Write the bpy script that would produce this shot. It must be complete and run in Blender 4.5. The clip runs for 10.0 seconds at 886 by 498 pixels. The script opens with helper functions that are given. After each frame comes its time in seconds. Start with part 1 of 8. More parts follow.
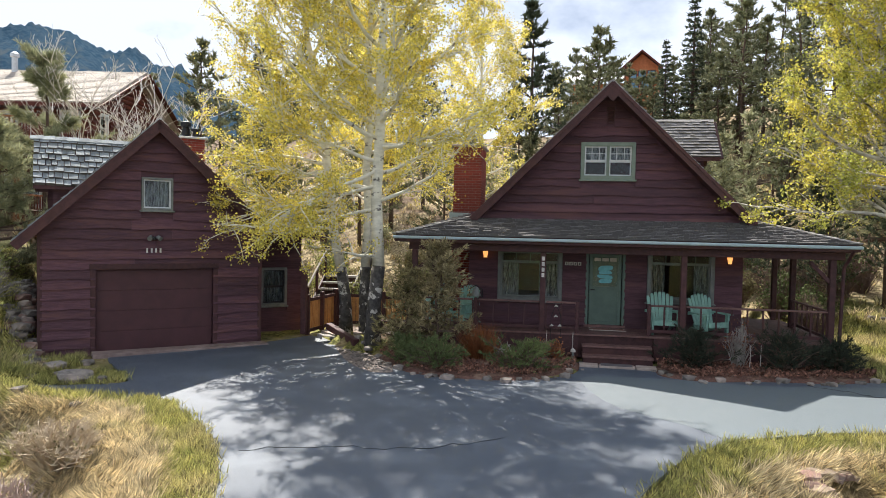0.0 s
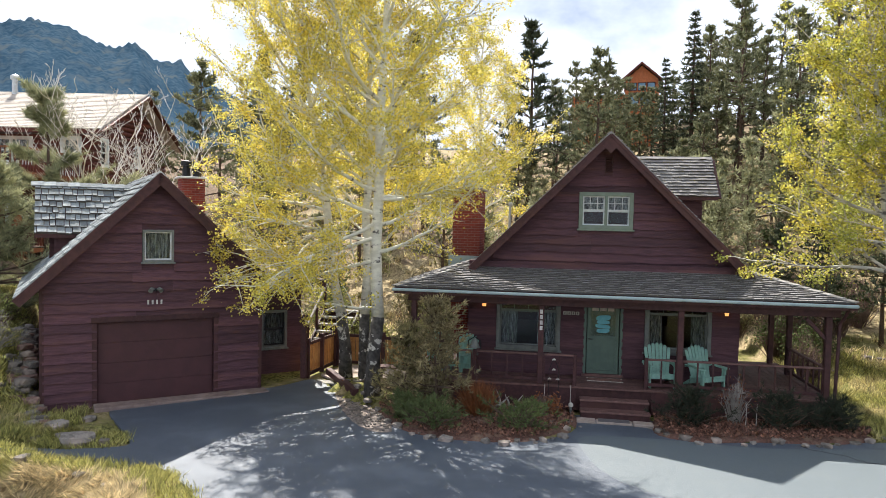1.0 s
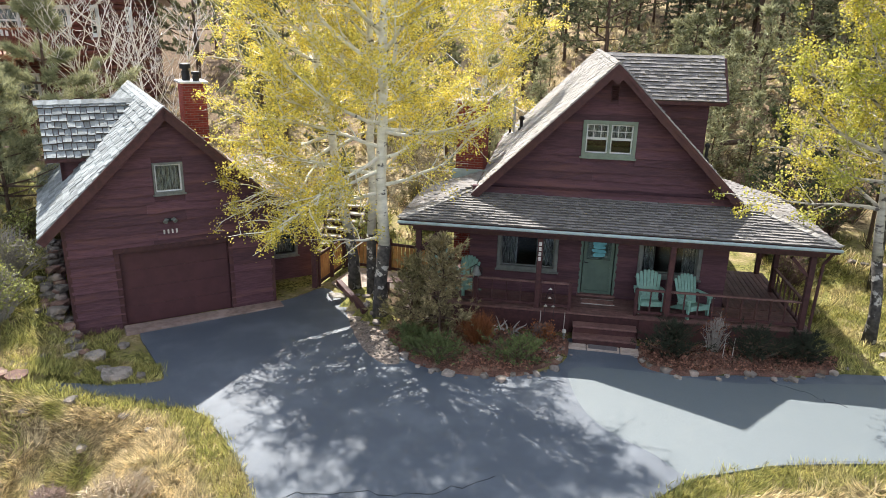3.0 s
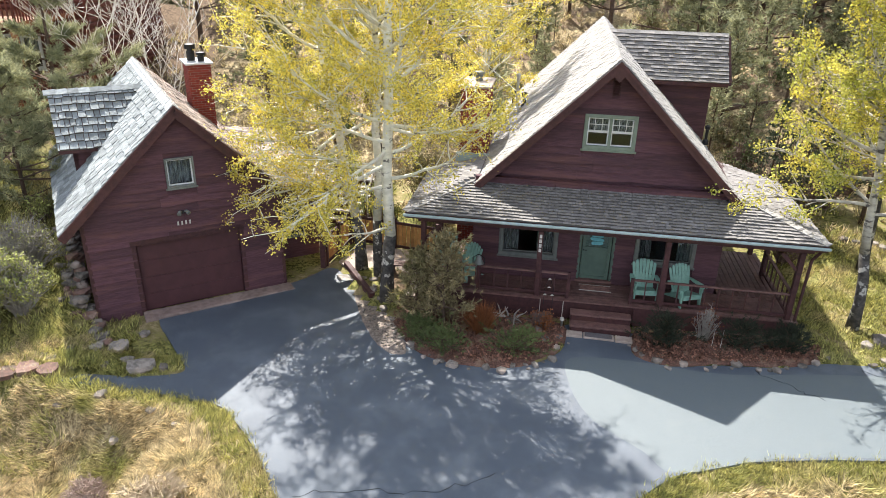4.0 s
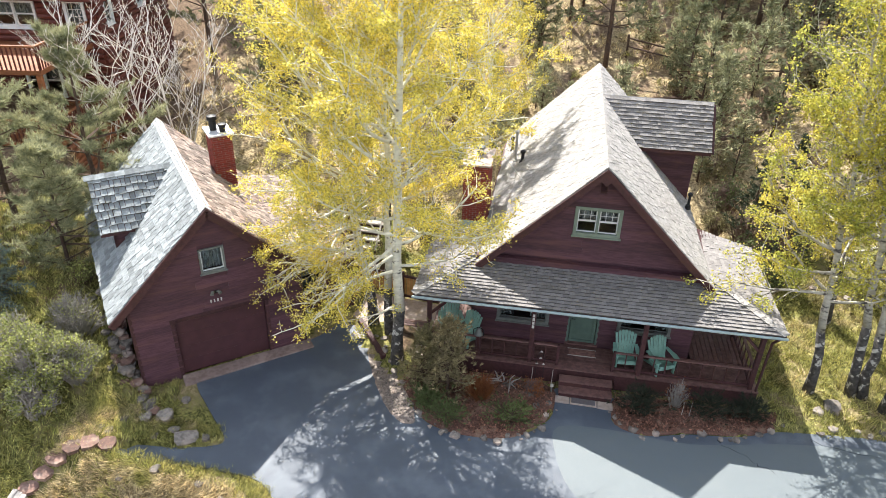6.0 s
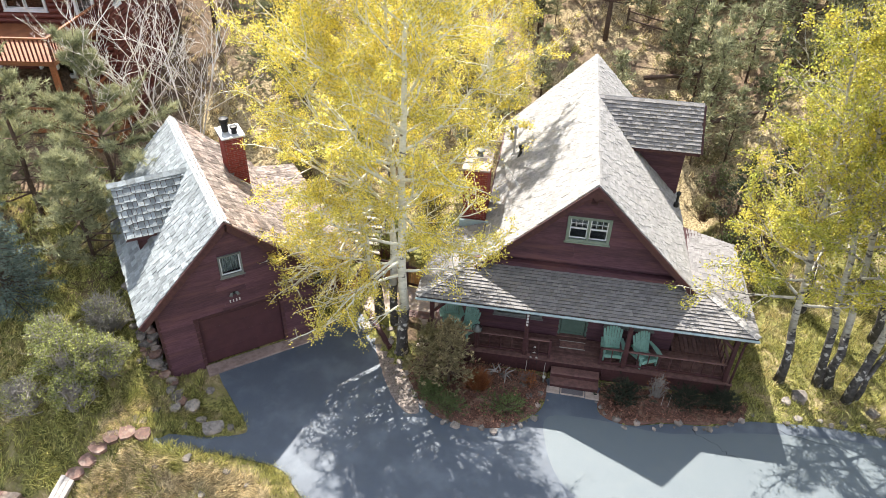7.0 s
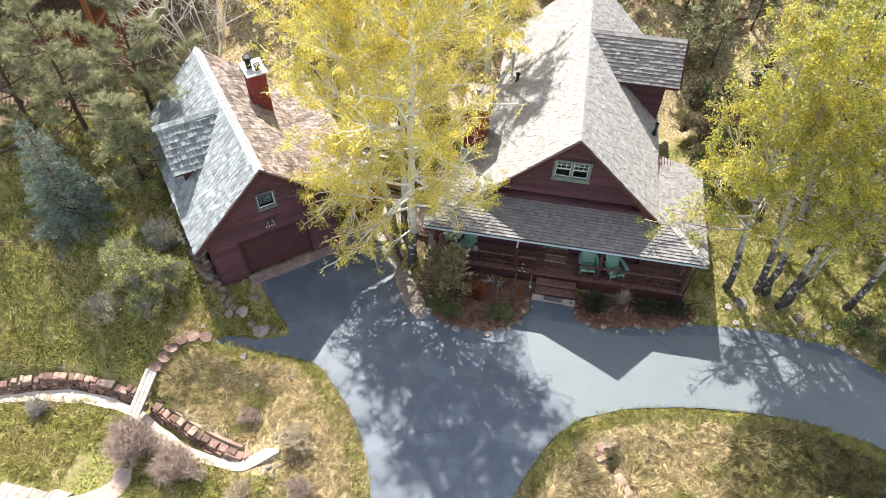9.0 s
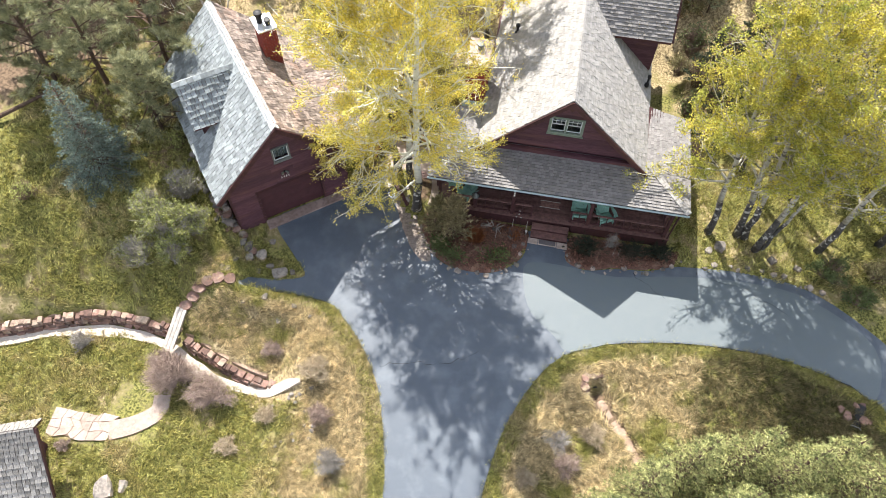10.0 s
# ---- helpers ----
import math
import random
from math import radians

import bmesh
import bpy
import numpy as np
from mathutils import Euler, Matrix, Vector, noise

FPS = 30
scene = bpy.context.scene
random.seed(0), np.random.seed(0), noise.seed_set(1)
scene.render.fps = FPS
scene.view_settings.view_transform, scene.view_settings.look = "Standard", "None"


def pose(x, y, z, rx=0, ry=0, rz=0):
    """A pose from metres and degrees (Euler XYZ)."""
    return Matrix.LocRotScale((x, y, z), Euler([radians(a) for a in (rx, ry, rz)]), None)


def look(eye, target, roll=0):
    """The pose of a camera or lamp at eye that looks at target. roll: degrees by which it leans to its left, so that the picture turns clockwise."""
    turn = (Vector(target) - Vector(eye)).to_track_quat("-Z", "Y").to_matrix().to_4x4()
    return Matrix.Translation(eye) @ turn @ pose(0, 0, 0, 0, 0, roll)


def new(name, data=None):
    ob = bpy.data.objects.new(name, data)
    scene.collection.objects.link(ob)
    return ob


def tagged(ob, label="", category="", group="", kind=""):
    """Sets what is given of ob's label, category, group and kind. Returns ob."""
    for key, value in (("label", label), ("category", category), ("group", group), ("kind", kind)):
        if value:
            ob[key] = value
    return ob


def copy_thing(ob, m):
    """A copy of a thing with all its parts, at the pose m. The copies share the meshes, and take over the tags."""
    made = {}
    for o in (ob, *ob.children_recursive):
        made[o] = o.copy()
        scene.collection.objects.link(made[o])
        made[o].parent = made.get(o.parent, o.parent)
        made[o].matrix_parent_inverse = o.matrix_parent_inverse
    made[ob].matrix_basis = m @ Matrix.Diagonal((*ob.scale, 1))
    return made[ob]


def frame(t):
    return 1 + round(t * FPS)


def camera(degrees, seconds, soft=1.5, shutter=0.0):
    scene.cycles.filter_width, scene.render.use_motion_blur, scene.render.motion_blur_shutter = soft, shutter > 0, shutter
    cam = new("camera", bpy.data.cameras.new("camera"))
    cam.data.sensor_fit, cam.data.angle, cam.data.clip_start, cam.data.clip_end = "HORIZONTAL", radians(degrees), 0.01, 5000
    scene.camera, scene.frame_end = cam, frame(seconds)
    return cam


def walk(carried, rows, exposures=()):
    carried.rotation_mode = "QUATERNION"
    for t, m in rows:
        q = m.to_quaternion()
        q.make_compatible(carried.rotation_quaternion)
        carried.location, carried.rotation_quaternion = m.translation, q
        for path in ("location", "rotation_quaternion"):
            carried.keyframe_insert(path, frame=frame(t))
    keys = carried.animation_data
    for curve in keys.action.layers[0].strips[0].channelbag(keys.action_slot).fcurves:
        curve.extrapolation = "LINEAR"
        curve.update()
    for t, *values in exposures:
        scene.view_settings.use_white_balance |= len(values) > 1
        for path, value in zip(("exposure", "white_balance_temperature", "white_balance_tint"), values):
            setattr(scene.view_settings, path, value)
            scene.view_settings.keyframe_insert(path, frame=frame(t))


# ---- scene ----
cam = camera(65.0, 10.0, soft=0.7)
METRES, EYE, TILT, LEAN, TURN = 23.0, 3.26, -2.048, -1.216, 10.222
ROWS = [
    (0.0, 0.0, 0.0, 0.0, 0.0, 0.0, -0.0),
    (0.5, 0.0011, -0.0033, 0.0312, -0.0, 0.03, -0.01),
    (1.0, 0.0013, -0.005, 0.0629, 0.01, -0.4, -0.03),
    (1.5, 0.0013, -0.0076, 0.0946, 0.08, -3.36, -0.06),
    (2.0, 0.0031, -0.0089, 0.1295, 0.22, -7.63, -0.09),
    (2.5, 0.0042, -0.0096, 0.1631, 0.33, -11.64, -0.1),
    (3.0, 0.0026, -0.0125, 0.2, 0.42, -15.87, -0.1),
    (4.5, -0.0005, -0.0182, 0.3306, 0.66, -23.6, -0.05),
    (5.0, -0.0016, -0.0202, 0.3808, 0.7, -24.32, -0.04),
    (5.5, -0.0022, -0.0232, 0.4387, 0.73, -25.8, -0.05),
    (7.0, -0.0015, -0.0305, 0.6273, 0.93, -33.86, 0.05),
    (7.5, -0.0005, -0.0352, 0.6923, 1.02, -37.59, 0.1),
    (8.0, 0.0002, -0.0397, 0.7559, 1.1, -41.35, 0.17),
    (8.5, 0.0011, -0.0439, 0.817, 1.18, -45.13, 0.25),
    (9.0, 0.0029, -0.0468, 0.8782, 1.26, -48.92, 0.38),
    (9.5, 0.0025, -0.051, 0.9384, 1.31, -52.64, 0.46),
    (10.0, 0.0036, -0.0558, 0.998, 1.37, -56.32, 0.56),
]
EXPOSURES = [(0.0, 0.98), (1.0, 1.08), (2.5, 1.17), (4.5, 1.38), (7.5, 1.36), (10.0, 1.22)]
walk(cam, [(t, pose(-0.09, 0.10, EYE, TILT, LEAN, TURN) @ pose(METRES * x, METRES * y, METRES * z, 90 + pitch, roll, yaw)) for t, x, y, z, yaw, pitch, roll in ROWS], EXPOSURES)

# ---- sky and sun ----
SUN_DIR = Vector((-2.95, 4.97, 7.01)).normalized()
world = bpy.data.worlds.new("sky")
scene.world = world
world.use_nodes = True
wt = world.node_tree
wt.nodes.clear()
w_out = wt.nodes.new("ShaderNodeOutputWorld")
w_bg = wt.nodes.new("ShaderNodeBackground")
w_bg.inputs["Strength"].default_value = 0.044
w_sky = wt.nodes.new("ShaderNodeTexSky")
w_sky.sky_type = "NISHITA"
w_sky.sun_disc = False
w_sky.sun_elevation = math.asin(SUN_DIR.z)
w_sky.sun_rotation = math.atan2(SUN_DIR.x, SUN_DIR.y)
w_sky.altitude = 2300
w_sky.air_density = 1.0
w_sky.dust_density = 1.5
# broken white cloud over the blue
w_tc = wt.nodes.new("ShaderNodeTexCoord")
w_map = wt.nodes.new("ShaderNodeMapping")
w_map.inputs["Scale"].default_value = (1.0, 1.0, 1.7)
w_map.inputs["Location"].default_value = (0.45, 0.2, 0.1)
w_noise = wt.nodes.new("ShaderNodeTexNoise")
w_noise.inputs["Scale"].default_value = 2.3
w_noise.inputs["Detail"].default_value = 7.0
w_noise.inputs["Roughness"].default_value = 0.52
w_ramp = wt.nodes.new("ShaderNodeValToRGB")
w_ramp.color_ramp.elements[0].position = 0.31
w_ramp.color_ramp.elements[1].position = 0.45
w_mix = wt.nodes.new("ShaderNodeMix")
w_mix.data_type = "RGBA"
w_mix.inputs[7].default_value = (11.2, 12.3, 14.5, 1)
wt.links.new(w_tc.outputs["Generated"], w_map.inputs["Vector"])
wt.links.new(w_map.outputs["Vector"], w_noise.inputs["Vector"])
wt.links.new(w_noise.outputs["Fac"], w_ramp.inputs["Fac"])
wt.links.new(w_ramp.outputs["Color"], w_mix.inputs[0])
wt.links.new(w_sky.outputs["Color"], w_mix.inputs[6])
wt.links.new(w_mix.outputs[2], w_bg.inputs["Color"])
wt.links.new(w_bg.outputs["Background"], w_out.inputs["Surface"])

sun_data = bpy.data.lights.new("sun", "SUN")
sun_data.energy = 5.0
sun_data.angle = radians(0.53)
sun_data.color = (1.0, 0.95, 0.87)
sun = new("sun", sun_data)
sun.matrix_world = look(SUN_DIR * 60, (0, 0, 0))

# ---- materials ----
def material(name, col, col2=None, scale=6.0, rough=0.8, bump=0.0, bump_scale=40.0, stain=None, stain_scale=0.8, stain_at=(0.5, 0.7),
             metal=0.0, vary=0.0, island=False, stretch=None, translucent=0.0, spec=0.3, detail=6.0, coat=0.0):
    """A procedural surface: two colours mixed by fine noise, a broad stain, per-piece variation and relief."""
    m = bpy.data.materials.new(name)
    m.use_nodes = True
    t = m.node_tree
    nd, lk = t.nodes, t.links
    bsdf = nd["Principled BSDF"]
    bsdf.inputs["Roughness"].default_value = rough
    bsdf.inputs["Metallic"].default_value = metal
    bsdf.inputs["Specular IOR Level"].default_value = spec
    bsdf.inputs["Coat Weight"].default_value = coat
    tc = nd.new("ShaderNodeTexCoord")
    src = tc.outputs["Object"]
    if stretch:
        mp = nd.new("ShaderNodeMapping")
        mp.inputs["Scale"].default_value = stretch
        lk.new(src, mp.inputs["Vector"])
        src = mp.outputs["Vector"]
    col2 = col2 or tuple(c * 0.75 for c in col)

    def noise_tex(sc, det=detail):
        n = nd.new("ShaderNodeTexNoise")
        n.inputs["Scale"].default_value = sc
        n.inputs["Detail"].default_value = det
        n.inputs["Roughness"].default_value = 0.6
        lk.new(src, n.inputs["Vector"])
        return n

    def mix(fac, a, b, mode="MIX"):
        x = nd.new("ShaderNodeMix")
        x.data_type, x.blend_type = "RGBA", mode
        for i, v in ((0, fac), (6, a), (7, b)):
            if isinstance(v, (tuple, float, int)):
                x.inputs[i].default_value = (*v, 1) if isinstance(v, tuple) else v
            else:
                lk.new(v, x.inputs[i])
        return x.outputs[2]

    def ramp(fac, a, b):
        r = nd.new("ShaderNodeMapRange")
        r.inputs["From Min"].default_value, r.inputs["From Max"].default_value = a, b
        r.interpolation_type = "SMOOTHSTEP"
        lk.new(fac, r.inputs["Value"])
        return r.outputs["Result"]

    n1 = noise_tex(scale)
    c = mix(ramp(n1.outputs["Fac"], 0.35, 0.65), col, col2)
    if stain:
        n2 = noise_tex(stain_scale, 4.0)
        c = mix(ramp(n2.outputs["Fac"], *stain_at), c, stain)
    if vary:
        if island:
            g = nd.new("ShaderNodeNewGeometry")
            rnd = g.outputs["Random Per Island"]
        else:
            o = nd.new("ShaderNodeObjectInfo")
            rnd = o.outputs["Random"]
        k = nd.new("ShaderNodeMapRange")
        k.inputs["To Min"].default_value, k.inputs["To Max"].default_value = 1 - vary, 1 + vary
        lk.new(rnd, k.inputs["Value"])
        v = nd.new("ShaderNodeVectorMath")
        v.operation = "SCALE"
        lk.new(c, v.inputs[0])
        lk.new(k.outputs["Result"], v.inputs["Scale"])
        c = v.outputs["Vector"]
    lk.new(c, bsdf.inputs["Base Color"])
    if bump:
        n3 = noise_tex(bump_scale)
        b = nd.new("ShaderNodeBump")
        b.inputs["Strength"].default_value = min(1.0, bump)
        b.inputs["Distance"].default_value = 0.02
        lk.new(n3.outputs["Fac"], b.inputs["Height"])
        lk.new(b.outputs["Normal"], bsdf.inputs["Normal"])
    if translucent:
        tr = nd.new("ShaderNodeBsdfTranslucent")
        lk.new(c, tr.inputs["Color"])
        ms = nd.new("ShaderNodeMixShader")
        ms.inputs["Fac"].default_value = translucent
        lk.new(bsdf.outputs["BSDF"], ms.inputs[1])
        lk.new(tr.outputs["BSDF"], ms.inputs[2])
        lk.new(ms.outputs["Shader"], nd["Material Output"].inputs["Surface"])
    return m


SIDING = material("brown_stained_siding", (0.098, 0.042, 0.054), (0.067, 0.0288, 0.037), scale=5, rough=0.62, bump=0.5, bump_scale=14,
                  stain=(0.122, 0.053, 0.052), stain_scale=0.7, vary=0.22, stretch=(0.6, 0.6, 6.0))
DARKWOOD = material("dark_brown_timber", (0.076, 0.031, 0.032), (0.050, 0.021, 0.022), scale=9, rough=0.6, bump=0.4, bump_scale=30, stain=(0.075, 0.032, 0.027), vary=0.15)
PORCHWOOD = material("porch_boards", (0.165, 0.088, 0.078), (0.105, 0.056, 0.050), scale=6, rough=0.55, bump=0.4, bump_scale=30, stain=(0.17, 0.10, 0.085), stain_scale=1.2, vary=0.18)
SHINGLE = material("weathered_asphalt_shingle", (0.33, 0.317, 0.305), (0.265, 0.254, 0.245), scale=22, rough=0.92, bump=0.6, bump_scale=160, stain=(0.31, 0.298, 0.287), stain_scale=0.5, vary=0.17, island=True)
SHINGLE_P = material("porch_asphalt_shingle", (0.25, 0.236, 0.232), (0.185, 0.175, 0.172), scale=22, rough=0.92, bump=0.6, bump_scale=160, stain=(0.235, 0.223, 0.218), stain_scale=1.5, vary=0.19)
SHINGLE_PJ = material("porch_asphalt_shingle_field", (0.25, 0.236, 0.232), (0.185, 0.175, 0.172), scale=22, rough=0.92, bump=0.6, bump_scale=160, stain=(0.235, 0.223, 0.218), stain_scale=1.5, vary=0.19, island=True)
SHAKE = material("weathered_cedar_shake", (0.29, 0.315, 0.325), (0.20, 0.218, 0.225), scale=8, rough=0.88, bump=0.8, bump_scale=34, stain=(0.26, 0.285, 0.29), stain_scale=1.1, vary=0.30, stretch=(1, 1, 1))
SHAKE_J = material("weathered_cedar_shake_field", (0.30, 0.25, 0.22), (0.15, 0.115, 0.10), scale=8, rough=0.88, bump=0.8, bump_scale=34, stain=(0.25, 0.17, 0.135), stain_scale=0.6, vary=0.5, island=True)
SHAKE_G = material("weathered_grey_shake_field", (0.29, 0.315, 0.325), (0.20, 0.218, 0.225), scale=8, rough=0.88, bump=0.8, bump_scale=34, stain=(0.26, 0.285, 0.29), stain_scale=1.1, vary=0.30, island=True)
# dark colours for the butt ends: the shadow line under each course, painted in
SHINGLE_EDGE = material("shingle_shadow_line", (0.11, 0.104, 0.10), (0.08, 0.075, 0.072), scale=20, rough=0.95)
SHAKE_EDGE = material("shake_shadow_line", (0.13, 0.115, 0.10), (0.08, 0.07, 0.062), scale=20, rough=0.95, bump=0.5, bump_scale=60)
SHAKE_S = material("greyed_shed_shake", (0.37, 0.345, 0.32), (0.25, 0.23, 0.21), scale=8, rough=0.88, bump=0.8, bump_scale=34, vary=0.4)
RIDGECAP = material("galvanised_ridge_cap", (0.62, 0.63, 0.64), (0.5, 0.51, 0.52), scale=3, rough=0.5, metal=0.4, bump=0.1)
GARAGEDOOR = material("painted_garage_door", (0.080, 0.032, 0.036), (0.066, 0.027, 0.030), scale=3, rough=0.55, bump=0.15, bump_scale=25, stain=(0.088, 0.036, 0.039), stain_scale=0.8)
BRICK = material("red_brick", (0.27, 0.055, 0.040), (0.19, 0.036, 0.028), scale=20, rough=0.85, bump=0.6, bump_scale=90, vary=0.22)
MORTAR = material("mortar", (0.30, 0.26, 0.24), (0.22, 0.19, 0.175), scale=30, rough=0.95, bump=0.4)
CONCRETE = material("concrete", (0.40, 0.33, 0.285), (0.31, 0.25, 0.215), scale=9, rough=0.9, bump=0.3, bump_scale=80, stain=(0.26, 0.215, 0.19), stain_scale=1.3)
PATHSTONE = material("pale_path_concrete", (0.52, 0.455, 0.40), (0.40, 0.345, 0.30), scale=14, rough=0.9, bump=0.5, bump_scale=60, stain=(0.44, 0.38, 0.33), stain_scale=1.0)
REDSTONE = material("red_sandstone", (0.215, 0.128, 0.102), (0.135, 0.085, 0.07), scale=9, rough=0.88, bump=0.7, bump_scale=30, stain=(0.27, 0.205, 0.17), stain_scale=2.5, vary=0.5)
FIELDSTONE = material("grey_fieldstone", (0.25, 0.22, 0.195), (0.12, 0.108, 0.096), scale=8, rough=0.9, bump=0.8, bump_scale=25, stain=(0.42, 0.34, 0.29), stain_scale=2.0, vary=0.35)
GREENTRIM = material("sage_green_paint", (0.20, 0.245, 0.195), (0.165, 0.20, 0.16), scale=6, rough=0.5, bump=0.1)
DOORGREEN = material("green_painted_door", (0.105, 0.155, 0.125), (0.088, 0.132, 0.107), scale=4, rough=0.4, bump=0.08)
WHITETRIM = material("white_trim", (0.68, 0.70, 0.70), (0.6, 0.62, 0.62), scale=7, rough=0.5)
GREYTRIM = material("grey_trim", (0.17, 0.18, 0.165), (0.13, 0.14, 0.13), scale=7, rough=0.5)
TEAL = material("mint_green_paint", (0.24, 0.42, 0.345), (0.19, 0.345, 0.285), scale=8, rough=0.45, bump=0.12, bump_scale=30)
TEALSIGN = material("turquoise_sign_paint", (0.16, 0.46, 0.52), (0.12, 0.38, 0.43), scale=9, rough=0.5)
BLACKMETAL = material("black_iron", (0.025, 0.025, 0.027), rough=0.5, metal=0.3, scale=20)
STEEL = material("galvanised_steel", (0.55, 0.56, 0.57), (0.42, 0.43, 0.44), rough=0.4, metal=0.8, scale=10)
GUTTER = material("painted_gutter", (0.34, 0.42, 0.43), (0.28, 0.35, 0.36), rough=0.45, scale=5, bump=0.05)
CURTAIN = material("lace_curtain", (0.38, 0.40, 0.40), (0.05, 0.055, 0.06), scale=9, rough=0.9, stretch=(5, 5, 0.6))
ASPHALT = material("sealed_asphalt", (0.068, 0.088, 0.119), (0.048, 0.063, 0.087), spec=0.75, scale=45, rough=0.55, bump=0.45, bump_scale=200, stain=(0.101, 0.123, 0.154), stain_scale=0.9, stain_at=(0.42, 0.72))
ASPHALT2 = material("patched_asphalt", (0.122, 0.150, 0.166), (0.096, 0.118, 0.132), spec=0.6, scale=45, rough=0.55, bump=0.4, bump_scale=200, stain=(0.118, 0.142, 0.154), stain_scale=1.3)
CRACK = material("asphalt_crack", (0.03, 0.032, 0.035), rough=0.95)
MULCH = material("leaf_litter", (0.19, 0.10, 0.075), (0.085, 0.047, 0.037), scale=26, rough=0.95, bump=1.0, bump_scale=60, stain=(0.26, 0.175, 0.125), stain_scale=2.2)
GULLYSOIL = material("bare_pinkish_soil", (0.46, 0.34, 0.265), (0.33, 0.235, 0.18), scale=14, rough=0.95, bump=0.8, bump_scale=50, stain=(0.27, 0.18, 0.14), stain_scale=1.5)
STRAW = material("straw_twigs", (0.52, 0.43, 0.31), (0.38, 0.30, 0.21), scale=5, rough=0.9)
DRYBED = material("dry_soil", (0.40, 0.29, 0.215), (0.30, 0.205, 0.15), scale=14, rough=0.95, bump=0.7, bump_scale=40)
ASPENBARK = material("pale_aspen_bark", (0.76, 0.735, 0.64), (0.60, 0.58, 0.50), scale=5, rough=0.8, bump=0.5, bump_scale=25, stain=(0.12, 0.11, 0.10), stain_scale=3.2, stain_at=(0.60, 0.66), stretch=(1, 1, 2.2))
GREYBARK = material("greyish_aspen_bark", (0.52, 0.49, 0.42), (0.36, 0.335, 0.285), scale=5, rough=0.85, bump=0.6, bump_scale=25, stain=(0.10, 0.09, 0.085), stain_scale=3.0, stain_at=(0.54, 0.62), stretch=(1, 1, 2.2))
ASPENBASE = material("dark_furrowed_aspen_bark", (0.10, 0.092, 0.085), (0.045, 0.042, 0.04), scale=7, rough=0.95, bump=1.0, bump_scale=18, stain=(0.46, 0.44, 0.40), stain_scale=4.2, stain_at=(0.56, 0.62))
PINEBARK = material("pine_bark", (0.13, 0.085, 0.062), (0.07, 0.048, 0.038), scale=9, rough=0.95, bump=1.0, bump_scale=20)
BARETWIG = material("bare_pale_twigs", (0.78, 0.73, 0.68), (0.60, 0.55, 0.50), scale=6, rough=0.85)
BROWNTWIG = material("brown_twigs", (0.20, 0.135, 0.115), (0.13, 0.085, 0.07), scale=6, rough=0.9)
GREYTWIG = material("grey_driftwood", (0.36, 0.33, 0.30), (0.24, 0.215, 0.195), scale=6, rough=0.9, bump=0.6)
ASPENLEAF = material("yellow_green_aspen_leaves", (0.80, 0.655, 0.135), (0.60, 0.545, 0.130), scale=1.3, rough=0.55, vary=0.48, island=True, translucent=0.42, spec=0.25)
ASPENLEAF_R = material("golden_green_aspen_leaves", (0.64, 0.545, 0.10), (0.36, 0.38, 0.085), scale=0.9, rough=0.55, vary=0.48, island=True, translucent=0.38, spec=0.25)
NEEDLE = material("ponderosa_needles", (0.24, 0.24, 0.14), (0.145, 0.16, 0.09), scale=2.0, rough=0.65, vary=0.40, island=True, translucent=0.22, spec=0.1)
# lighter copy of the ponderosa needles, with sunlight put into the colour
NEEDLE_L = material("sun_tinted_pine_needles", (0.46, 0.45, 0.27), (0.22, 0.235, 0.135), scale=2.0, rough=0.65, vary=0.40, island=True, translucent=0.28, spec=0.1)
SPRUCE = material("blue_spruce_needles", (0.23, 0.285, 0.24), (0.12, 0.16, 0.135), scale=2.0, rough=0.7, vary=0.35, island=True, translucent=0.15, spec=0.1)
SPRUCE_Y = material("yellowish_spruce_needles", (0.46, 0.46, 0.20), (0.11, 0.135, 0.055), scale=3.0, rough=0.75, vary=0.65, island=True, translucent=0.2, spec=0.08)
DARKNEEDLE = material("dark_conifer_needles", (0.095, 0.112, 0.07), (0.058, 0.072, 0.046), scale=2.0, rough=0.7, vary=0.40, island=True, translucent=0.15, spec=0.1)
MUGO = material("mugo_pine_needles", (0.046, 0.054, 0.036), (0.028, 0.034, 0.024), scale=3.0, rough=0.7, vary=0.45, island=True, translucent=0.1, spec=0.1)
FOOTING = material("stained_footing_concrete", (0.25, 0.185, 0.165), (0.18, 0.13, 0.115), scale=6, rough=0.9, bump=0.4, bump_scale=60, stain=(0.31, 0.235, 0.21), stain_scale=1.6)
JUNIPER = material("juniper_foliage", (0.145, 0.175, 0.070), (0.085, 0.11, 0.046), scale=3.0, rough=0.7, vary=0.40, island=True, translucent=0.15, spec=0.1)
OLIVELEAF = material("olive_shrub_leaves", (0.29, 0.255, 0.135), (0.18, 0.165, 0.085), scale=3.0, rough=0.7, vary=0.40, island=True, translucent=0.25, spec=0.1)
SAGELEAF = material("fresh_shrub_leaves", (0.42, 0.43, 0.15), (0.19, 0.215, 0.085), scale=2.0, rough=0.7, vary=0.55, island=True, translucent=0.3, spec=0.1)
BROWNLEAF = material("olive_brown_juniper_foliage", (0.36, 0.30, 0.17), (0.20, 0.17, 0.095), scale=3.0, rough=0.7, vary=0.45, island=True, translucent=0.2, spec=0.1)
RUSTGRASS = material("rust_red_grass", (0.30, 0.115, 0.045), (0.20, 0.075, 0.032), scale=4.0, rough=0.8, vary=0.35, island=True, translucent=0.2)
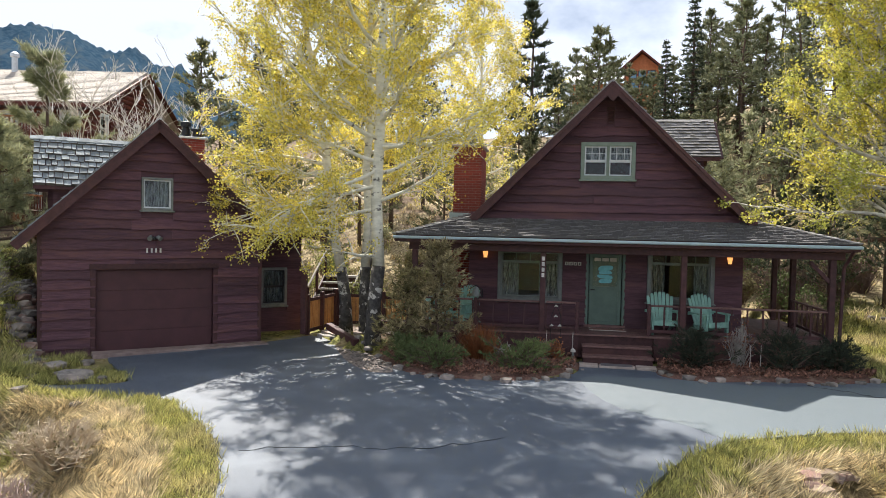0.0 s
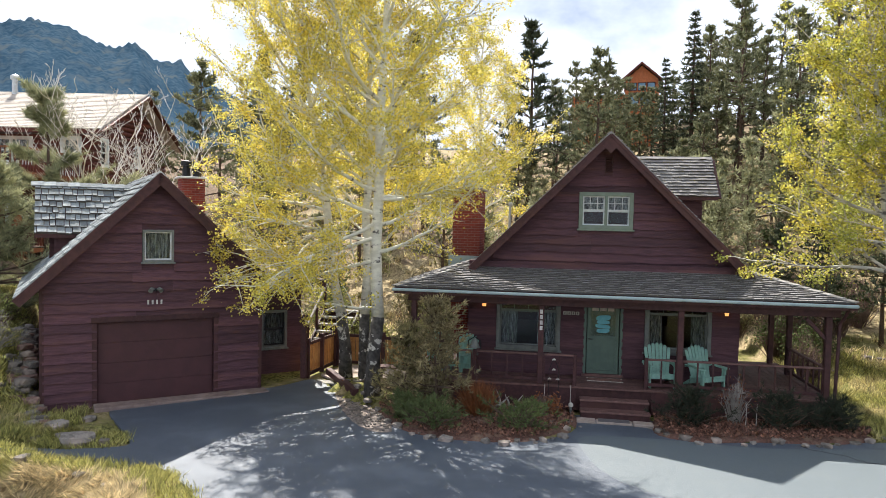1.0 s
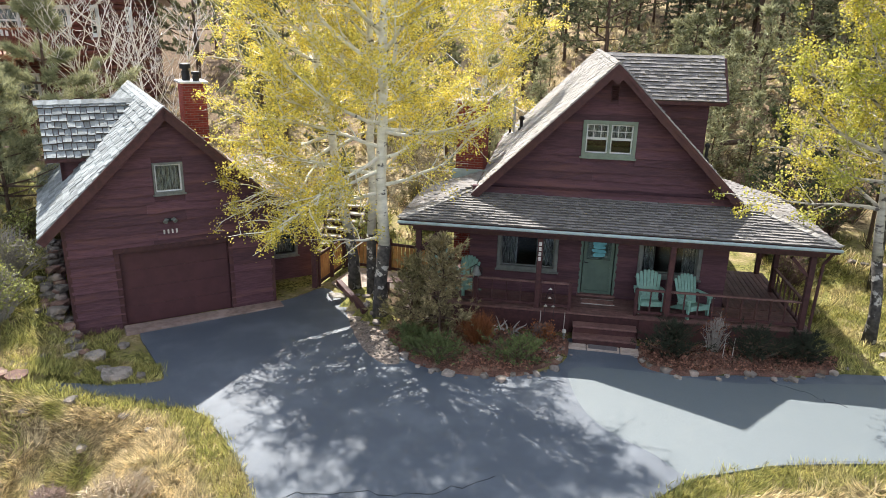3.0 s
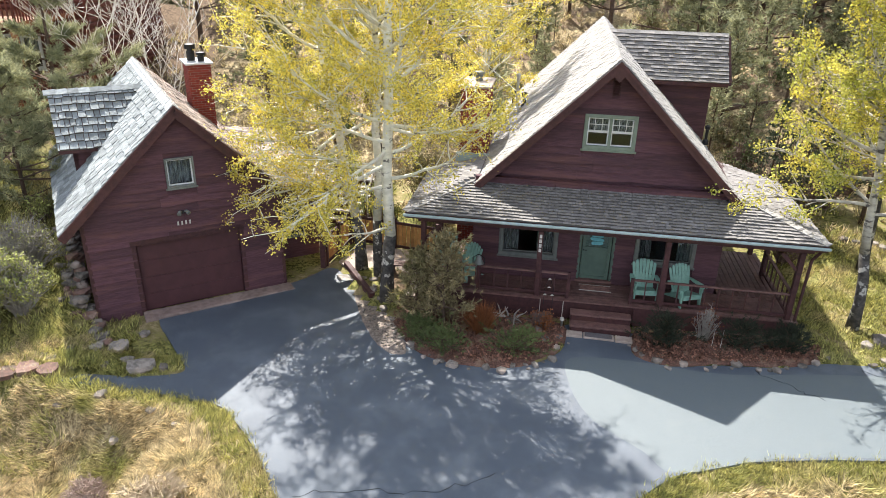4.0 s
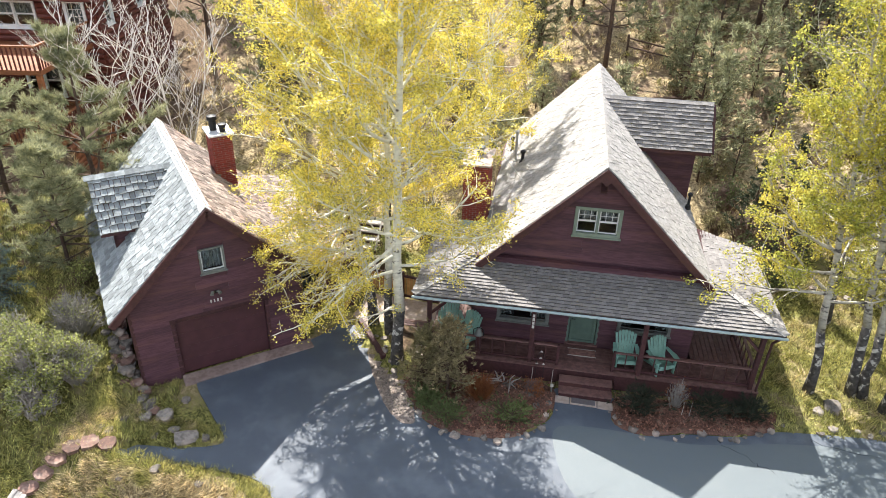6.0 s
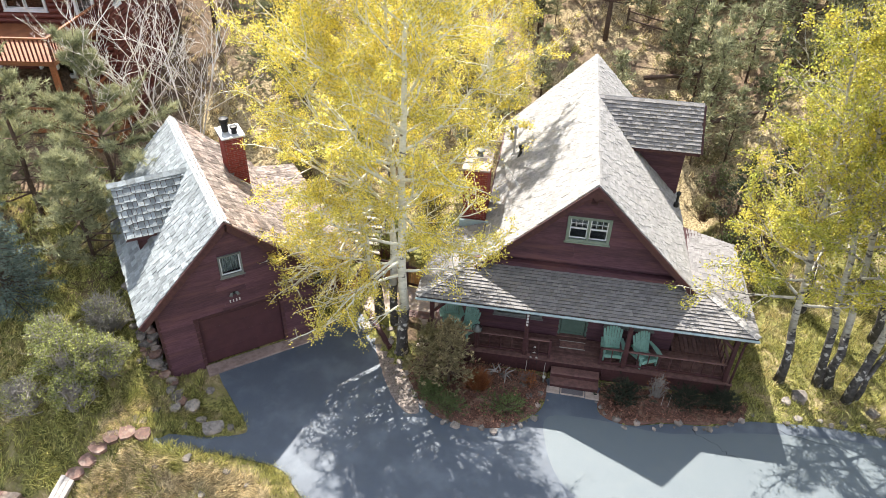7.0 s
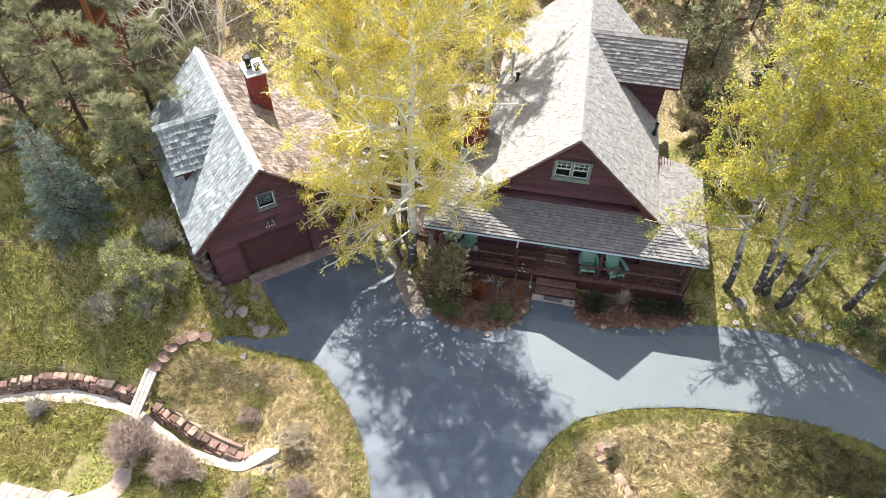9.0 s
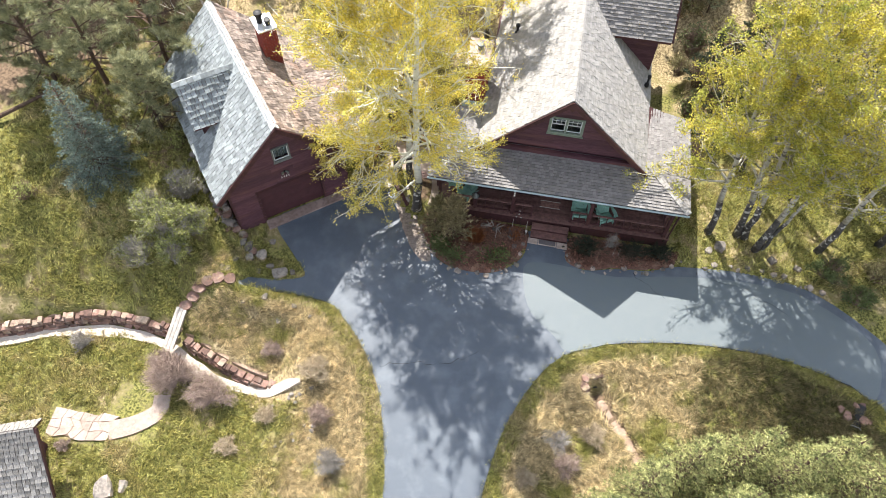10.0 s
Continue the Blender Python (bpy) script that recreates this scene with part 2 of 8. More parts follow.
GRASSBLADE = material("grass_blades", (0.49, 0.445, 0.165), (0.27, 0.275, 0.088), scale=4.5, rough=0.7, vary=0.75, island=True, translucent=0.3, stain=(0.50, 0.42, 0.215), stain_scale=0.33, stain_at=(0.52, 0.66))
DRYBLADE = material("dry_grass_blades", (0.72, 0.60, 0.37), (0.40, 0.32, 0.185), scale=4.5, rough=0.8, vary=0.75, island=True, translucent=0.3, stain=(0.33, 0.32, 0.10), stain_scale=0.5, stain_at=(0.50, 0.66))
DARKBLADE = material("dark_brown_green_blades", (0.24, 0.195, 0.10), (0.115, 0.11, 0.05), scale=4.5, rough=0.8, vary=0.6, island=True, translucent=0.12, spec=0.1)
NBRED = material("red_brown_log_siding", (0.145, 0.040, 0.027), (0.10, 0.028, 0.020), scale=6, rough=0.6, bump=0.4, vary=0.15, stretch=(0.5, 0.5, 5))
NBLOG = material("honey_log_siding", (0.30, 0.115, 0.048), (0.22, 0.08, 0.035), scale=6, rough=0.6, bump=0.4, vary=0.18, stretch=(0.5, 0.5, 5))
NBROOF = material("tan_shingle_roof", (0.46, 0.40, 0.34), (0.36, 0.315, 0.27), scale=12, rough=0.9, bump=0.6, bump_scale=60, vary=0.15)
ORANGEWALL = material("orange_cedar_wall", (0.48, 0.15, 0.055), (0.36, 0.11, 0.04), scale=6, rough=0.6)
FENCEWOOD = material("honey_fence_boards", (0.50, 0.27, 0.10), (0.38, 0.19, 0.07), scale=5, rough=0.7, bump=0.4, vary=0.2, translucent=0.0)
GREYWOOD = material("weathered_grey_wood", (0.44, 0.405, 0.37), (0.30, 0.275, 0.25), scale=8, rough=0.85, bump=0.6, vary=0.15)
MATRED = material("door_mat", (0.30, 0.16, 0.13), (0.18, 0.10, 0.085), scale=9, rough=0.95, bump=0.5)
MATGREY = material("grey_step_mat", (0.13, 0.12, 0.125), (0.10, 0.09, 0.095), scale=40, rough=0.95, bump=0.6)
PLAQUE = material("pale_tile", (0.50, 0.47, 0.42), rough=0.6)
BARINK = material("dark_bars", (0.06, 0.05, 0.05), rough=0.7)
BARWHITE = material("pale_number_bars", (0.62, 0.60, 0.57), rough=0.5)
# the blue of distance haze is mixed straight into the forest colours
MOUNTAIN = material("hazed_forest_mountain", (0.022, 0.050, 0.080), (0.048, 0.078, 0.108), scale=0.10, rough=1.0, stain=(0.070, 0.088, 0.100), stain_scale=0.02, spec=0.0, bump=0.7, bump_scale=0.12)

GLASS = bpy.data.materials.new("window_glass")
GLASS.use_nodes = True
gb = GLASS.node_tree.nodes["Principled BSDF"]
gb.inputs["Base Color"].default_value = (0.8, 0.86, 0.86, 1)
gb.inputs["Roughness"].default_value = 0.04
gb.inputs["Transmission Weight"].default_value = 1.0
gb.inputs["IOR"].default_value = 1.33

LAMPGLOW = bpy.data.materials.new("warm_lamp_glow")
LAMPGLOW.use_nodes = True
lb = LAMPGLOW.node_tree.nodes["Principled BSDF"]
lb.inputs["Base Color"].default_value = (0.9, 0.5, 0.2, 1)
lb.inputs["Emission Color"].default_value = (1.0, 0.42, 0.12, 1)
lb.inputs["Emission Strength"].default_value = 0.6


def ground_material():
    """Lawn: fresh green and dry straw in patches, bare earth on the slopes behind."""
    m = bpy.data.materials.new("lawn_and_dry_grass")
    m.use_nodes = True
    t = m.node_tree
    nd, lk = t.nodes, t.links
    bsdf = nd["Principled BSDF"]
    bsdf.inputs["Roughness"].default_value = 0.95
    bsdf.inputs["Specular IOR Level"].default_value = 0.1
    tc = nd.new("ShaderNodeTexCoord")

    def nz(sc, det=6.0, rough=0.6):
        n = nd.new("ShaderNodeTexNoise")
        n.inputs["Scale"].default_value = sc
        n.inputs["Detail"].default_value = det
        n.inputs["Roughness"].default_value = rough
        lk.new(tc.outputs["Object"], n.inputs["Vector"])
        return n.outputs["Fac"]

    def rng(f, a, b):
        r = nd.new("ShaderNodeMapRange")
        r.inputs["From Min"].default_value, r.inputs["From Max"].default_value = a, b
        r.interpolation_type = "SMOOTHSTEP"
        lk.new(f, r.inputs["Value"])
        return r.outputs["Result"]

    def mx(f, a, b):
        x = nd.new("ShaderNodeMix")
        x.data_type = "RGBA"
        for i, v in ((0, f), (6, a), (7, b)):
            if isinstance(v, tuple):
                x.inputs[i].default_value = (*v, 1)
            else:
                lk.new(v, x.inputs[i])
        return x.outputs[2]

    at = nd.new("ShaderNodeAttribute")
    at.attribute_name = "cover"
    sep = nd.new("ShaderNodeSeparateColor")
    lk.new(at.outputs["Color"], sep.inputs["Color"])
    green = mx(rng(nz(9, 9.0, 0.75), 0.40, 0.60), (0.055, 0.060, 0.018), (0.27, 0.255, 0.085))
    dry = mx(rng(nz(9, 9.0, 0.75), 0.40, 0.60), (0.50, 0.40, 0.235), (0.15, 0.112, 0.062))
    soil = mx(rng(nz(7, 9.0, 0.7), 0.38, 0.62), (0.24, 0.17, 0.115), (0.105, 0.075, 0.052))
    add = nd.new("ShaderNodeMath")
    add.operation = "ADD"
    lk.new(sep.outputs["Red"], add.inputs[0])
    sub = nd.new("ShaderNodeMath")
    sub.operation = "MULTIPLY_ADD"
    sub.inputs[1].default_value = 2.2
    sub.inputs[2].default_value = -1.1
    lk.new(nz(0.7, 8.0), sub.inputs[0])
    lk.new(sub.outputs[0], add.inputs[1])
    c = mx(rng(add.outputs[0], 0.25, 0.75), green, dry)
    add2 = nd.new("ShaderNodeMath")
    add2.operation = "ADD"
    lk.new(sep.outputs["Green"], add2.inputs[0])
    lk.new(sub.outputs[0], add2.inputs[1])
    c = mx(rng(add2.outputs[0], 0.35, 0.75), c, soil)
    lk.new(c, bsdf.inputs["Base Color"])
    b = nd.new("ShaderNodeBump")
    b.inputs["Strength"].default_value = 0.9
    b.inputs["Distance"].default_value = 0.05
    lk.new(nz(16, 8.0, 0.7), b.inputs["Height"])
    lk.new(b.outputs["Normal"], bsdf.inputs["Normal"])
    return m


GROUND = ground_material()

# ---- mesh helpers ----
class MB:
    """Collects vertices and faces of one mesh."""

    def __init__(self):
        self.v, self.f = [], []

    def add(self, vs, fs):
        n = len(self.v)
        self.v.extend([tuple(p) for p in vs])
        self.f.extend([tuple(i + n for i in q) for q in fs])
        return self

    def box(self, x0, x1, y0, y1, z0, z1):
        return self.hexa([(x0, y0, z0), (x1, y0, z0), (x1, y1, z0), (x0, y1, z0), (x0, y0, z1), (x1, y0, z1), (x1, y1, z1), (x0, y1, z1)])

    def hexa(self, p):
        return self.add(p, [(3, 2, 1, 0), (4, 5, 6, 7), (0, 1, 5, 4), (1, 2, 6, 5), (2, 3, 7, 6), (3, 0, 4, 7)])

    def bar(self, a, b, w, h, up=(0, 0, 1)):
        """A straight bar of section w x h from a to b."""
        a, b = Vector(a), Vector(b)
        d = (b - a).normalized()
        s = d.cross(Vector(up))
        s = s.normalized() if s.length > 1e-6 else Vector((1, 0, 0))
        n = s.cross(d).normalized()
        s, n = s * w / 2, n * h / 2
        return self.hexa([a - s - n, a + s - n, b + s - n, b - s - n, a - s + n, a + s + n, b + s + n, b - s + n])

    def prism(self, poly, d):
        """A flat polygon swept by the vector d."""
        n, d = len(poly), Vector(d)
        lo = [Vector(p) for p in poly]
        fs = [tuple(range(n - 1, -1, -1)), tuple(range(n, 2 * n))] + [(i, (i + 1) % n, n + (i + 1) % n, n + i) for i in range(n)]
        return self.add(lo + [p + d for p in lo], fs)

    def tube(self, pts, rad, sides=6, cap=True):
        pts = [Vector(p) for p in pts]
        ring, fs = [], []
        side = Vector((1, 0, 0))
        for i, p in enumerate(pts):
            d = (pts[min(i + 1, len(pts) - 1)] - pts[max(i - 1, 0)]).normalized()
            s = side - d * side.dot(d)
            s = s.normalized() if s.length > 1e-4 else d.orthogonal().normalized()
            side = s
            w = d.cross(s)
            for k in range(sides):
                a = 2 * math.pi * k / sides
                ring.append(p + (s * math.cos(a) + w * math.sin(a)) * rad[i])
        for i in range(len(pts) - 1):
            for k in range(sides):
                k2 = (k + 1) % sides
                fs.append((i * sides + k, i * sides + k2, (i + 1) * sides + k2, (i + 1) * sides + k))
        if cap:
            fs.append(tuple(range(sides - 1, -1, -1)))
            fs.append(tuple((len(pts) - 1) * sides + k for k in range(sides)))
        return self.add(ring, fs)

    def lathe(self, c, prof, sides=16):
        """A turned shape about the upright through c; prof: (radius, height) pairs."""
        return self.tube([(c[0], c[1], c[2] + h) for r, h in prof], [r for r, h in prof], sides)

    def rock(self, c, s, rng, lumps=1):
        """A rough stone of half-sizes s."""
        bm = bmesh.new()
        bmesh.ops.create_icosphere(bm, subdivisions=lumps, radius=1)
        ph = [rng.uniform(0, 6.3) for _ in range(6)]
        rot = rng.uniform(0, 6.3)
        vs = []
        for v in bm.verts:
            k = 1 + 0.16 * math.sin(3 * v.co.x + ph[0]) + 0.16 * math.sin(4 * v.co.y + ph[1]) + rng.uniform(-0.1, 0.1)
            q = v.co * k
            q = Vector((max(-0.8, min(0.8, q.x)), max(-0.85, min(0.85, q.y)), max(-0.7, min(0.72, q.z))))
            x, y = q.x * s[0], q.y * s[1]
            vs.append((c[0] + x * math.cos(rot) - y * math.sin(rot), c[1] + x * math.sin(rot) + y * math.cos(rot), c[2] + q.z * s[2]))
        fs = [tuple(v.index for v in f.verts) for f in bm.faces]
        bm.free()
        return self.add(vs, fs)


def make(name, mb, mat, smooth=False):
    me = bpy.data.meshes.new(name)
    if isinstance(mb, MB):
        me.from_pydata(mb.v, [], mb.f)
    else:
        me.from_pydata(*mb)
    me.materials.append(mat)
    if smooth:
        me.polygons.foreach_set("use_smooth", [True] * len(me.polygons))
    me.update()
    return new(name, me)


def bevel(ob, w, seg=1):
    bm = bmesh.new()
    bm.from_mesh(ob.data)
    bmesh.ops.remove_doubles(bm, verts=bm.verts, dist=1e-5)
    bmesh.ops.bevel(bm, geom=[e for e in bm.edges if len(e.link_faces) == 2 and e.calc_face_angle(0) > 0.5], offset=w, segments=seg, affect="EDGES")
    bm.to_mesh(ob.data)
    bm.free()
    return ob


def weld(ob):
    bm = bmesh.new()
    bm.from_mesh(ob.data)
    bmesh.ops.remove_doubles(bm, verts=bm.verts, dist=1e-4)
    bm.to_mesh(ob.data)
    bm.free()


def part(name, mb, mat, parent, label="", smooth=False, bev=0.0, stuff=False):
    ob = make(name, mb, mat, smooth)
    if name in ("wall", "gable_wall", "covered_way_wall", "dormer_wall"):
        weld(ob)
    if stuff:
        ob["kind"] = "stuff"
    if bev:
        bevel(ob, bev)
    ob.parent = parent
    if label:
        ob["label"] = label
    return ob


def thing(name, m, label, category, group="", kind=""):
    ob = new(name)
    ob.empty_display_size = 0.2
    ob.matrix_basis = m
    return tagged(ob, label, category, group, kind)


def clip_row(poly, t):
    """Where the line at height t crosses a convex polygon of (s, t)."""
    xs = []
    for (s0, t0), (s1, t1) in zip(poly, poly[1:] + poly[:1]):
        if (t0 - t) * (t1 - t) <= 0 and t0 != t1:
            xs.append(s0 + (s1 - s0) * (t - t0) / (t1 - t0))
    return (min(xs), max(xs)) if len(xs) > 1 else None


UNIT = MB().box(-0.5, 0.5, 0, 1, 0, 1)
UNIT_WEDGE = MB().hexa([(-0.5, 0, 0.15), (0.5, 0, 0.15), (0.5, 1, 0), (-0.5, 1, 0), (-0.5, 0, 1), (0.5, 0, 1), (0.5, 1, 0.25), (-0.5, 1, 0.25)])


def butt_faces(me, which, per, mat):
    """Gives the exposed lower end of every piece a dark material that draws the course's shadow line."""
    me.materials.append(mat)
    idx = np.zeros(len(me.polygons), dtype=np.int32)
    idx[which::per] = 1
    me.polygons.foreach_set("material_index", idx)


def roof_cover(parent, origin, along, up, poly, exposure, widths, thick, seed, field_mat, piece_mat=None, pieces=0, piece_name="shingle", ragged=0.0, skip=None):
    """Courses of shingles over a sloping plane. along, up: unit vectors in the plane; poly: its outline in (s, t). The first so many pieces are objects of their own."""
    rng = random.Random(seed)
    o, a, u = Vector(origin), Vector(along).normalized(), Vector(up).normalized()
    n = a.cross(u).normalized()
    lo, hi = min(p[1] for p in poly), max(p[1] for p in poly)
    rest, singles = MB(), []
    edge_mat = SHINGLE_EDGE if piece_name == "shingle" else SHAKE_EDGE
    butt = [i for i, fc in enumerate(UNIT_WEDGE.f) if all(abs(UNIT_WEDGE.v[q][1]) < 1e-6 for q in fc)][0]
    t, row = lo - 0.03, 0
    while t < hi - 0.02:
        iv = clip_row(poly, min(max(t + exposure * 0.5, lo + 1e-3), hi - 1e-3))
        if iv:
            s = iv[0] - rng.uniform(0, widths[0]) * 0.9
            while s < iv[1]:
                w = rng.uniform(*widths)
                s0, s1 = max(s, iv[0]), min(s + w - (0.02 if ragged else 0.006), iv[1])
                s += w
                if s1 - s0 < 0.03 or (skip and skip((s0 + s1) / 2, t + exposure / 2)):
                    continue
                dt = rng.uniform(-ragged, ragged)
                th = thick * rng.uniform(0.75, 1.25)
                c = o + a * ((s0 + s1) / 2) + u * (t + dt) + n * 0.012
                ln = min(exposure * 1.25, hi - t - dt)
                tilt = rng.uniform(-0.02, 0.02) * (1 if ragged else 0)
                m = Matrix((((a + u * tilt) * (s1 - s0)).to_4d(), (u * ln).to_4d(), (n * th).to_4d(), (0, 0, 0, 1))).transposed()
                for r in range(3):
                    m[r][3] = c[r]
                m[3] = (0, 0, 0, 1)
                if len(singles) < pieces:
                    singles.append(m)
                else:
                    rest.add([m @ Vector(p) for p in UNIT_WEDGE.v], UNIT_WEDGE.f)
        t += exposure
        row += 1
    if rest.v:
        f = part("shingle_field" if piece_name == "shingle" else "shake_field", rest, field_mat, parent)
        f["kind"] = "stuff"
        butt_faces(f.data, butt, len(UNIT_WEDGE.f), edge_mat)
    if singles:
        me = bpy.data.meshes.new(piece_name)
        me.from_pydata(UNIT_WEDGE.v, [], UNIT_WEDGE.f)
        me.materials.append(piece_mat or field_mat)
        butt_faces(me, butt, len(UNIT_WEDGE.f), edge_mat)
        for m in singles:
            ob = new(piece_name, me)
            ob.parent = parent
            ob.matrix_basis = m


def boards(parent, p0, along, out, rows, row_h, span, openings, seed, mat=None, wave=0.03, name="siding_board", z0=0.0):
    """Lapped boards with a wavy lower edge on an upright wall. span(z0, z1): the wall's extent along at that height; openings: (s0, s1, z0, z1)."""
    rng = random.Random(seed)
    a, n = Vector(along).normalized(), Vector(out).normalized()
    p0 = Vector(p0)
    for r in range(rows):
        zb = z0 + r * row_h
        zt = zb + row_h
        sp = span(zb, zt)
        if not sp or sp[1] - sp[0] < 0.12:
            continue
        cuts = [sp]
        for s0, s1, a0, a1 in openings:
            if a0 < zb + row_h * 0.75 and a1 > zb + row_h * 0.25:
                nxt = []
                for c0, c1 in cuts:
                    if s1 <= c0 or s0 >= c1:
                        nxt.append((c0, c1))
                    else:
                        if s0 - c0 > 0.06:
                            nxt.append((c0, s0))
                        if c1 - s1 > 0.06:
                            nxt.append((s1, c1))
                cuts = nxt
        for c0, c1 in cuts:
            # long runs are butted from two boards
            ends = [c0, c1]
            if c1 - c0 > 4.2:
                ends = [c0, c0 + (c1 - c0) * rng.uniform(0.35, 0.65), c1]
            for e0, e1 in zip(ends, ends[1:]):
                e1 -= 0.004
                k = max(2, int((e1 - e0) / 0.22))
                mb = MB()
                vs, fs = [], []
                ph, ph2 = rng.uniform(0, 9), rng.uniform(0, 9)
                fr = rng.uniform(2.0, 3.6)
                for i in range(k + 1):
                    s = e0 + (e1 - e0) * i / k
                    dz = -abs(wave) * (0.5 + 0.9 * math.sin(fr * s + ph) * math.sin(1.7 * s + ph2)) - rng.uniform(0, wave * 0.45)
                    base = p0 + a * s
                    for off, z in ((0.004, zt + 0.02), (0.014, zt + 0.02), (0.062, zb + dz), (0.004, zb + dz)):
                        vs.append(base + n * off + Vector((0, 0, z)))
                for i in range(k):
                    b, c = i * 4, i * 4 + 4
                    for q in range(4):
                        q2 = (q + 1) % 4
                        fs.append((b + q, b + q2, c + q2, c + q))
                fs.append((3, 2, 1, 0))
                fs.append((k * 4, k * 4 + 1, k * 4 + 2, k * 4 + 3))
                part(name, mb.add(vs, fs), mat or SIDING, parent)


def smooth01(x):
    x = min(1.0, max(0.0, x))
    return x * x * (3 - 2 * x)


def lerp_table(x, tab):
    if x <= tab[0][0]:
        return tab[0][1]
    for (x0, y0), (x1, y1) in zip(tab, tab[1:]):
        if x <= x1:
            return y0 + (y1 - y0) * (x - x0) / (x1 - x0)
    return tab[-1][1]


def spline(pts, n=6, closed=False):
    """Points of a smooth line through pts."""
    out, c = [], len(pts)
    rng = range(c if closed else c - 1)
    for i in rng:
        p = [Vector(pts[(i + k - 1) % c] if closed else pts[min(max(i + k - 1, 0), c - 1)]) for k in range(4)]
        for j in range(n):
            t = j / n
            out.append(0.5 * ((2 * p[1]) + (p[2] - p[0]) * t + (2 * p[0] - 5 * p[1] + 4 * p[2] - p[3]) * t * t + (3 * p[1] - p[0] - 3 * p[2] + p[3]) * t ** 3))
    if not closed:
        out.append(Vector(pts[-1]))
    return out

# ---- ground ----
GARAGE = Matrix.Translation((-10.2, 16.03, -0.26)) @ Matrix.Rotation(radians(39.5), 4, "Z")
GARAGE_INV = GARAGE.inverted()
WALL_LINE = [(-24.0, 7.4), (-21.5, 8.5), (-19.3, 9.4), (-17.5, 10.0), (-15.6, 10.05), (-14.3, 9.9), (-13.3, 9.55), (-11.3, 8.85), (-9.7, 8.5), (-7.9, 8.45)]


GULLY = [(7.0, 6.6), (8.7, 5.4), (9.8, 4.4), (11.0, 3.8)]


def drive_z(x, y):
    return -0.03 * max(0.0, 14 - y) - 0.02 * max(0.0, -4 - x)


def ground_z(x, y):
    z = drive_z(x, y)
    # hillside behind
    hill = lerp_table(y + 0.10 * abs(x + 5), [(24, 0.0), (30, 0.59), (36, 2.7), (46, 6.38), (62, 11.18), (100, 13.43), (160, 15.43), (400, 18.43)])
    g = GARAGE_INV @ Vector((x, y, 0))
    # raised lawn beyond the garage
    left = smooth01((-g.x - 2.3) / 0.9)
    up = lerp_table(g.y, [(-2.2, 0.0), (-0.6, 0.02), (0.8, 0.35), (3.0, 1.05), (8.0, 1.8), (16, 2.6), (40, 4.5)])
    yw = lerp_table(x, WALL_LINE)
    if x < -3.5 and y < 9.5:
        # bank between the drive and the lower garden
        edge = lerp_table(y, [(0, -3.3), (4.6, -3.4), (6.3, -3.8), (8.4, -4.6), (9.5, -5.2)])
        z -= 0.75 * smooth01((edge - 0.5 - x) / 3.0) * smooth01((9.6 - y) / 2.0)
    if x < -7.9:
        bank = -1.34 - 0.30 * smooth01((x + 12.5) / 3.5) + max(0.0, y - yw - 0.22) * 0.6
        zl = min(left * up + (1 - left) * z, bank) if y > yw + 0.22 else -1.90 + 0.012 * (yw - y)
        k = smooth01((-7.9 - x) / 1.4)
        if y > yw + 0.22:
            zl = min(zl, max(zl, z)) if left > 0.01 else min(z, bank)
        else:
            zl = z + (zl - z) * smooth01((-7.0 - x) / 3.0)
        z = z + (zl - z) * k
    # steep little bank below the side path
    if -13.2 < x < -7.4 and 8.0 < y < 11.9:
        z -= 0.5 * smooth01((11.85 - y) / 1.3) * smooth01((-7.4 - x) / 1.8) * smooth01((x + 13.2) / 1.2) * smooth01((y - lerp_table(x, WALL_LINE)) / 1.6)
    # dished lawn inside the loop of the drive
    d = math.hypot((x - 7.5) / 6.3, (y - 7.2) / 5.2)
    z -= 0.6 * smooth01((1.2 - d) / 0.6)
    # little washed-out gully
    gx = lerp_table(y, GULLY)
    if 6.5 < y < 11.0:
        z -= 0.35 * max(0.0, 1 - abs(x - gx) / 0.45) * smooth01((y - 6.5) / 2) * smooth01((11.0 - y) / 0.5)
    z -= 0.55 * smooth01(1.25 - math.hypot((x - 3.95) / 0.42, (y - 10.6) / 0.4))
    # mound round the feet of the aspens
    z += 0.24 * smooth01(1.35 - math.hypot((x + 5.5) / 1.3, (y - 18.0) / 1.6))
    # gentle rise beside the right-hand trees
    z += 0.05 * max(0.0, y - 17.2) * smooth01((x - 7.0) / 3)
    return z + hill


def ground_point(x, y, lift=0.0):
    return (x, y, ground_z(x, y) + lift)


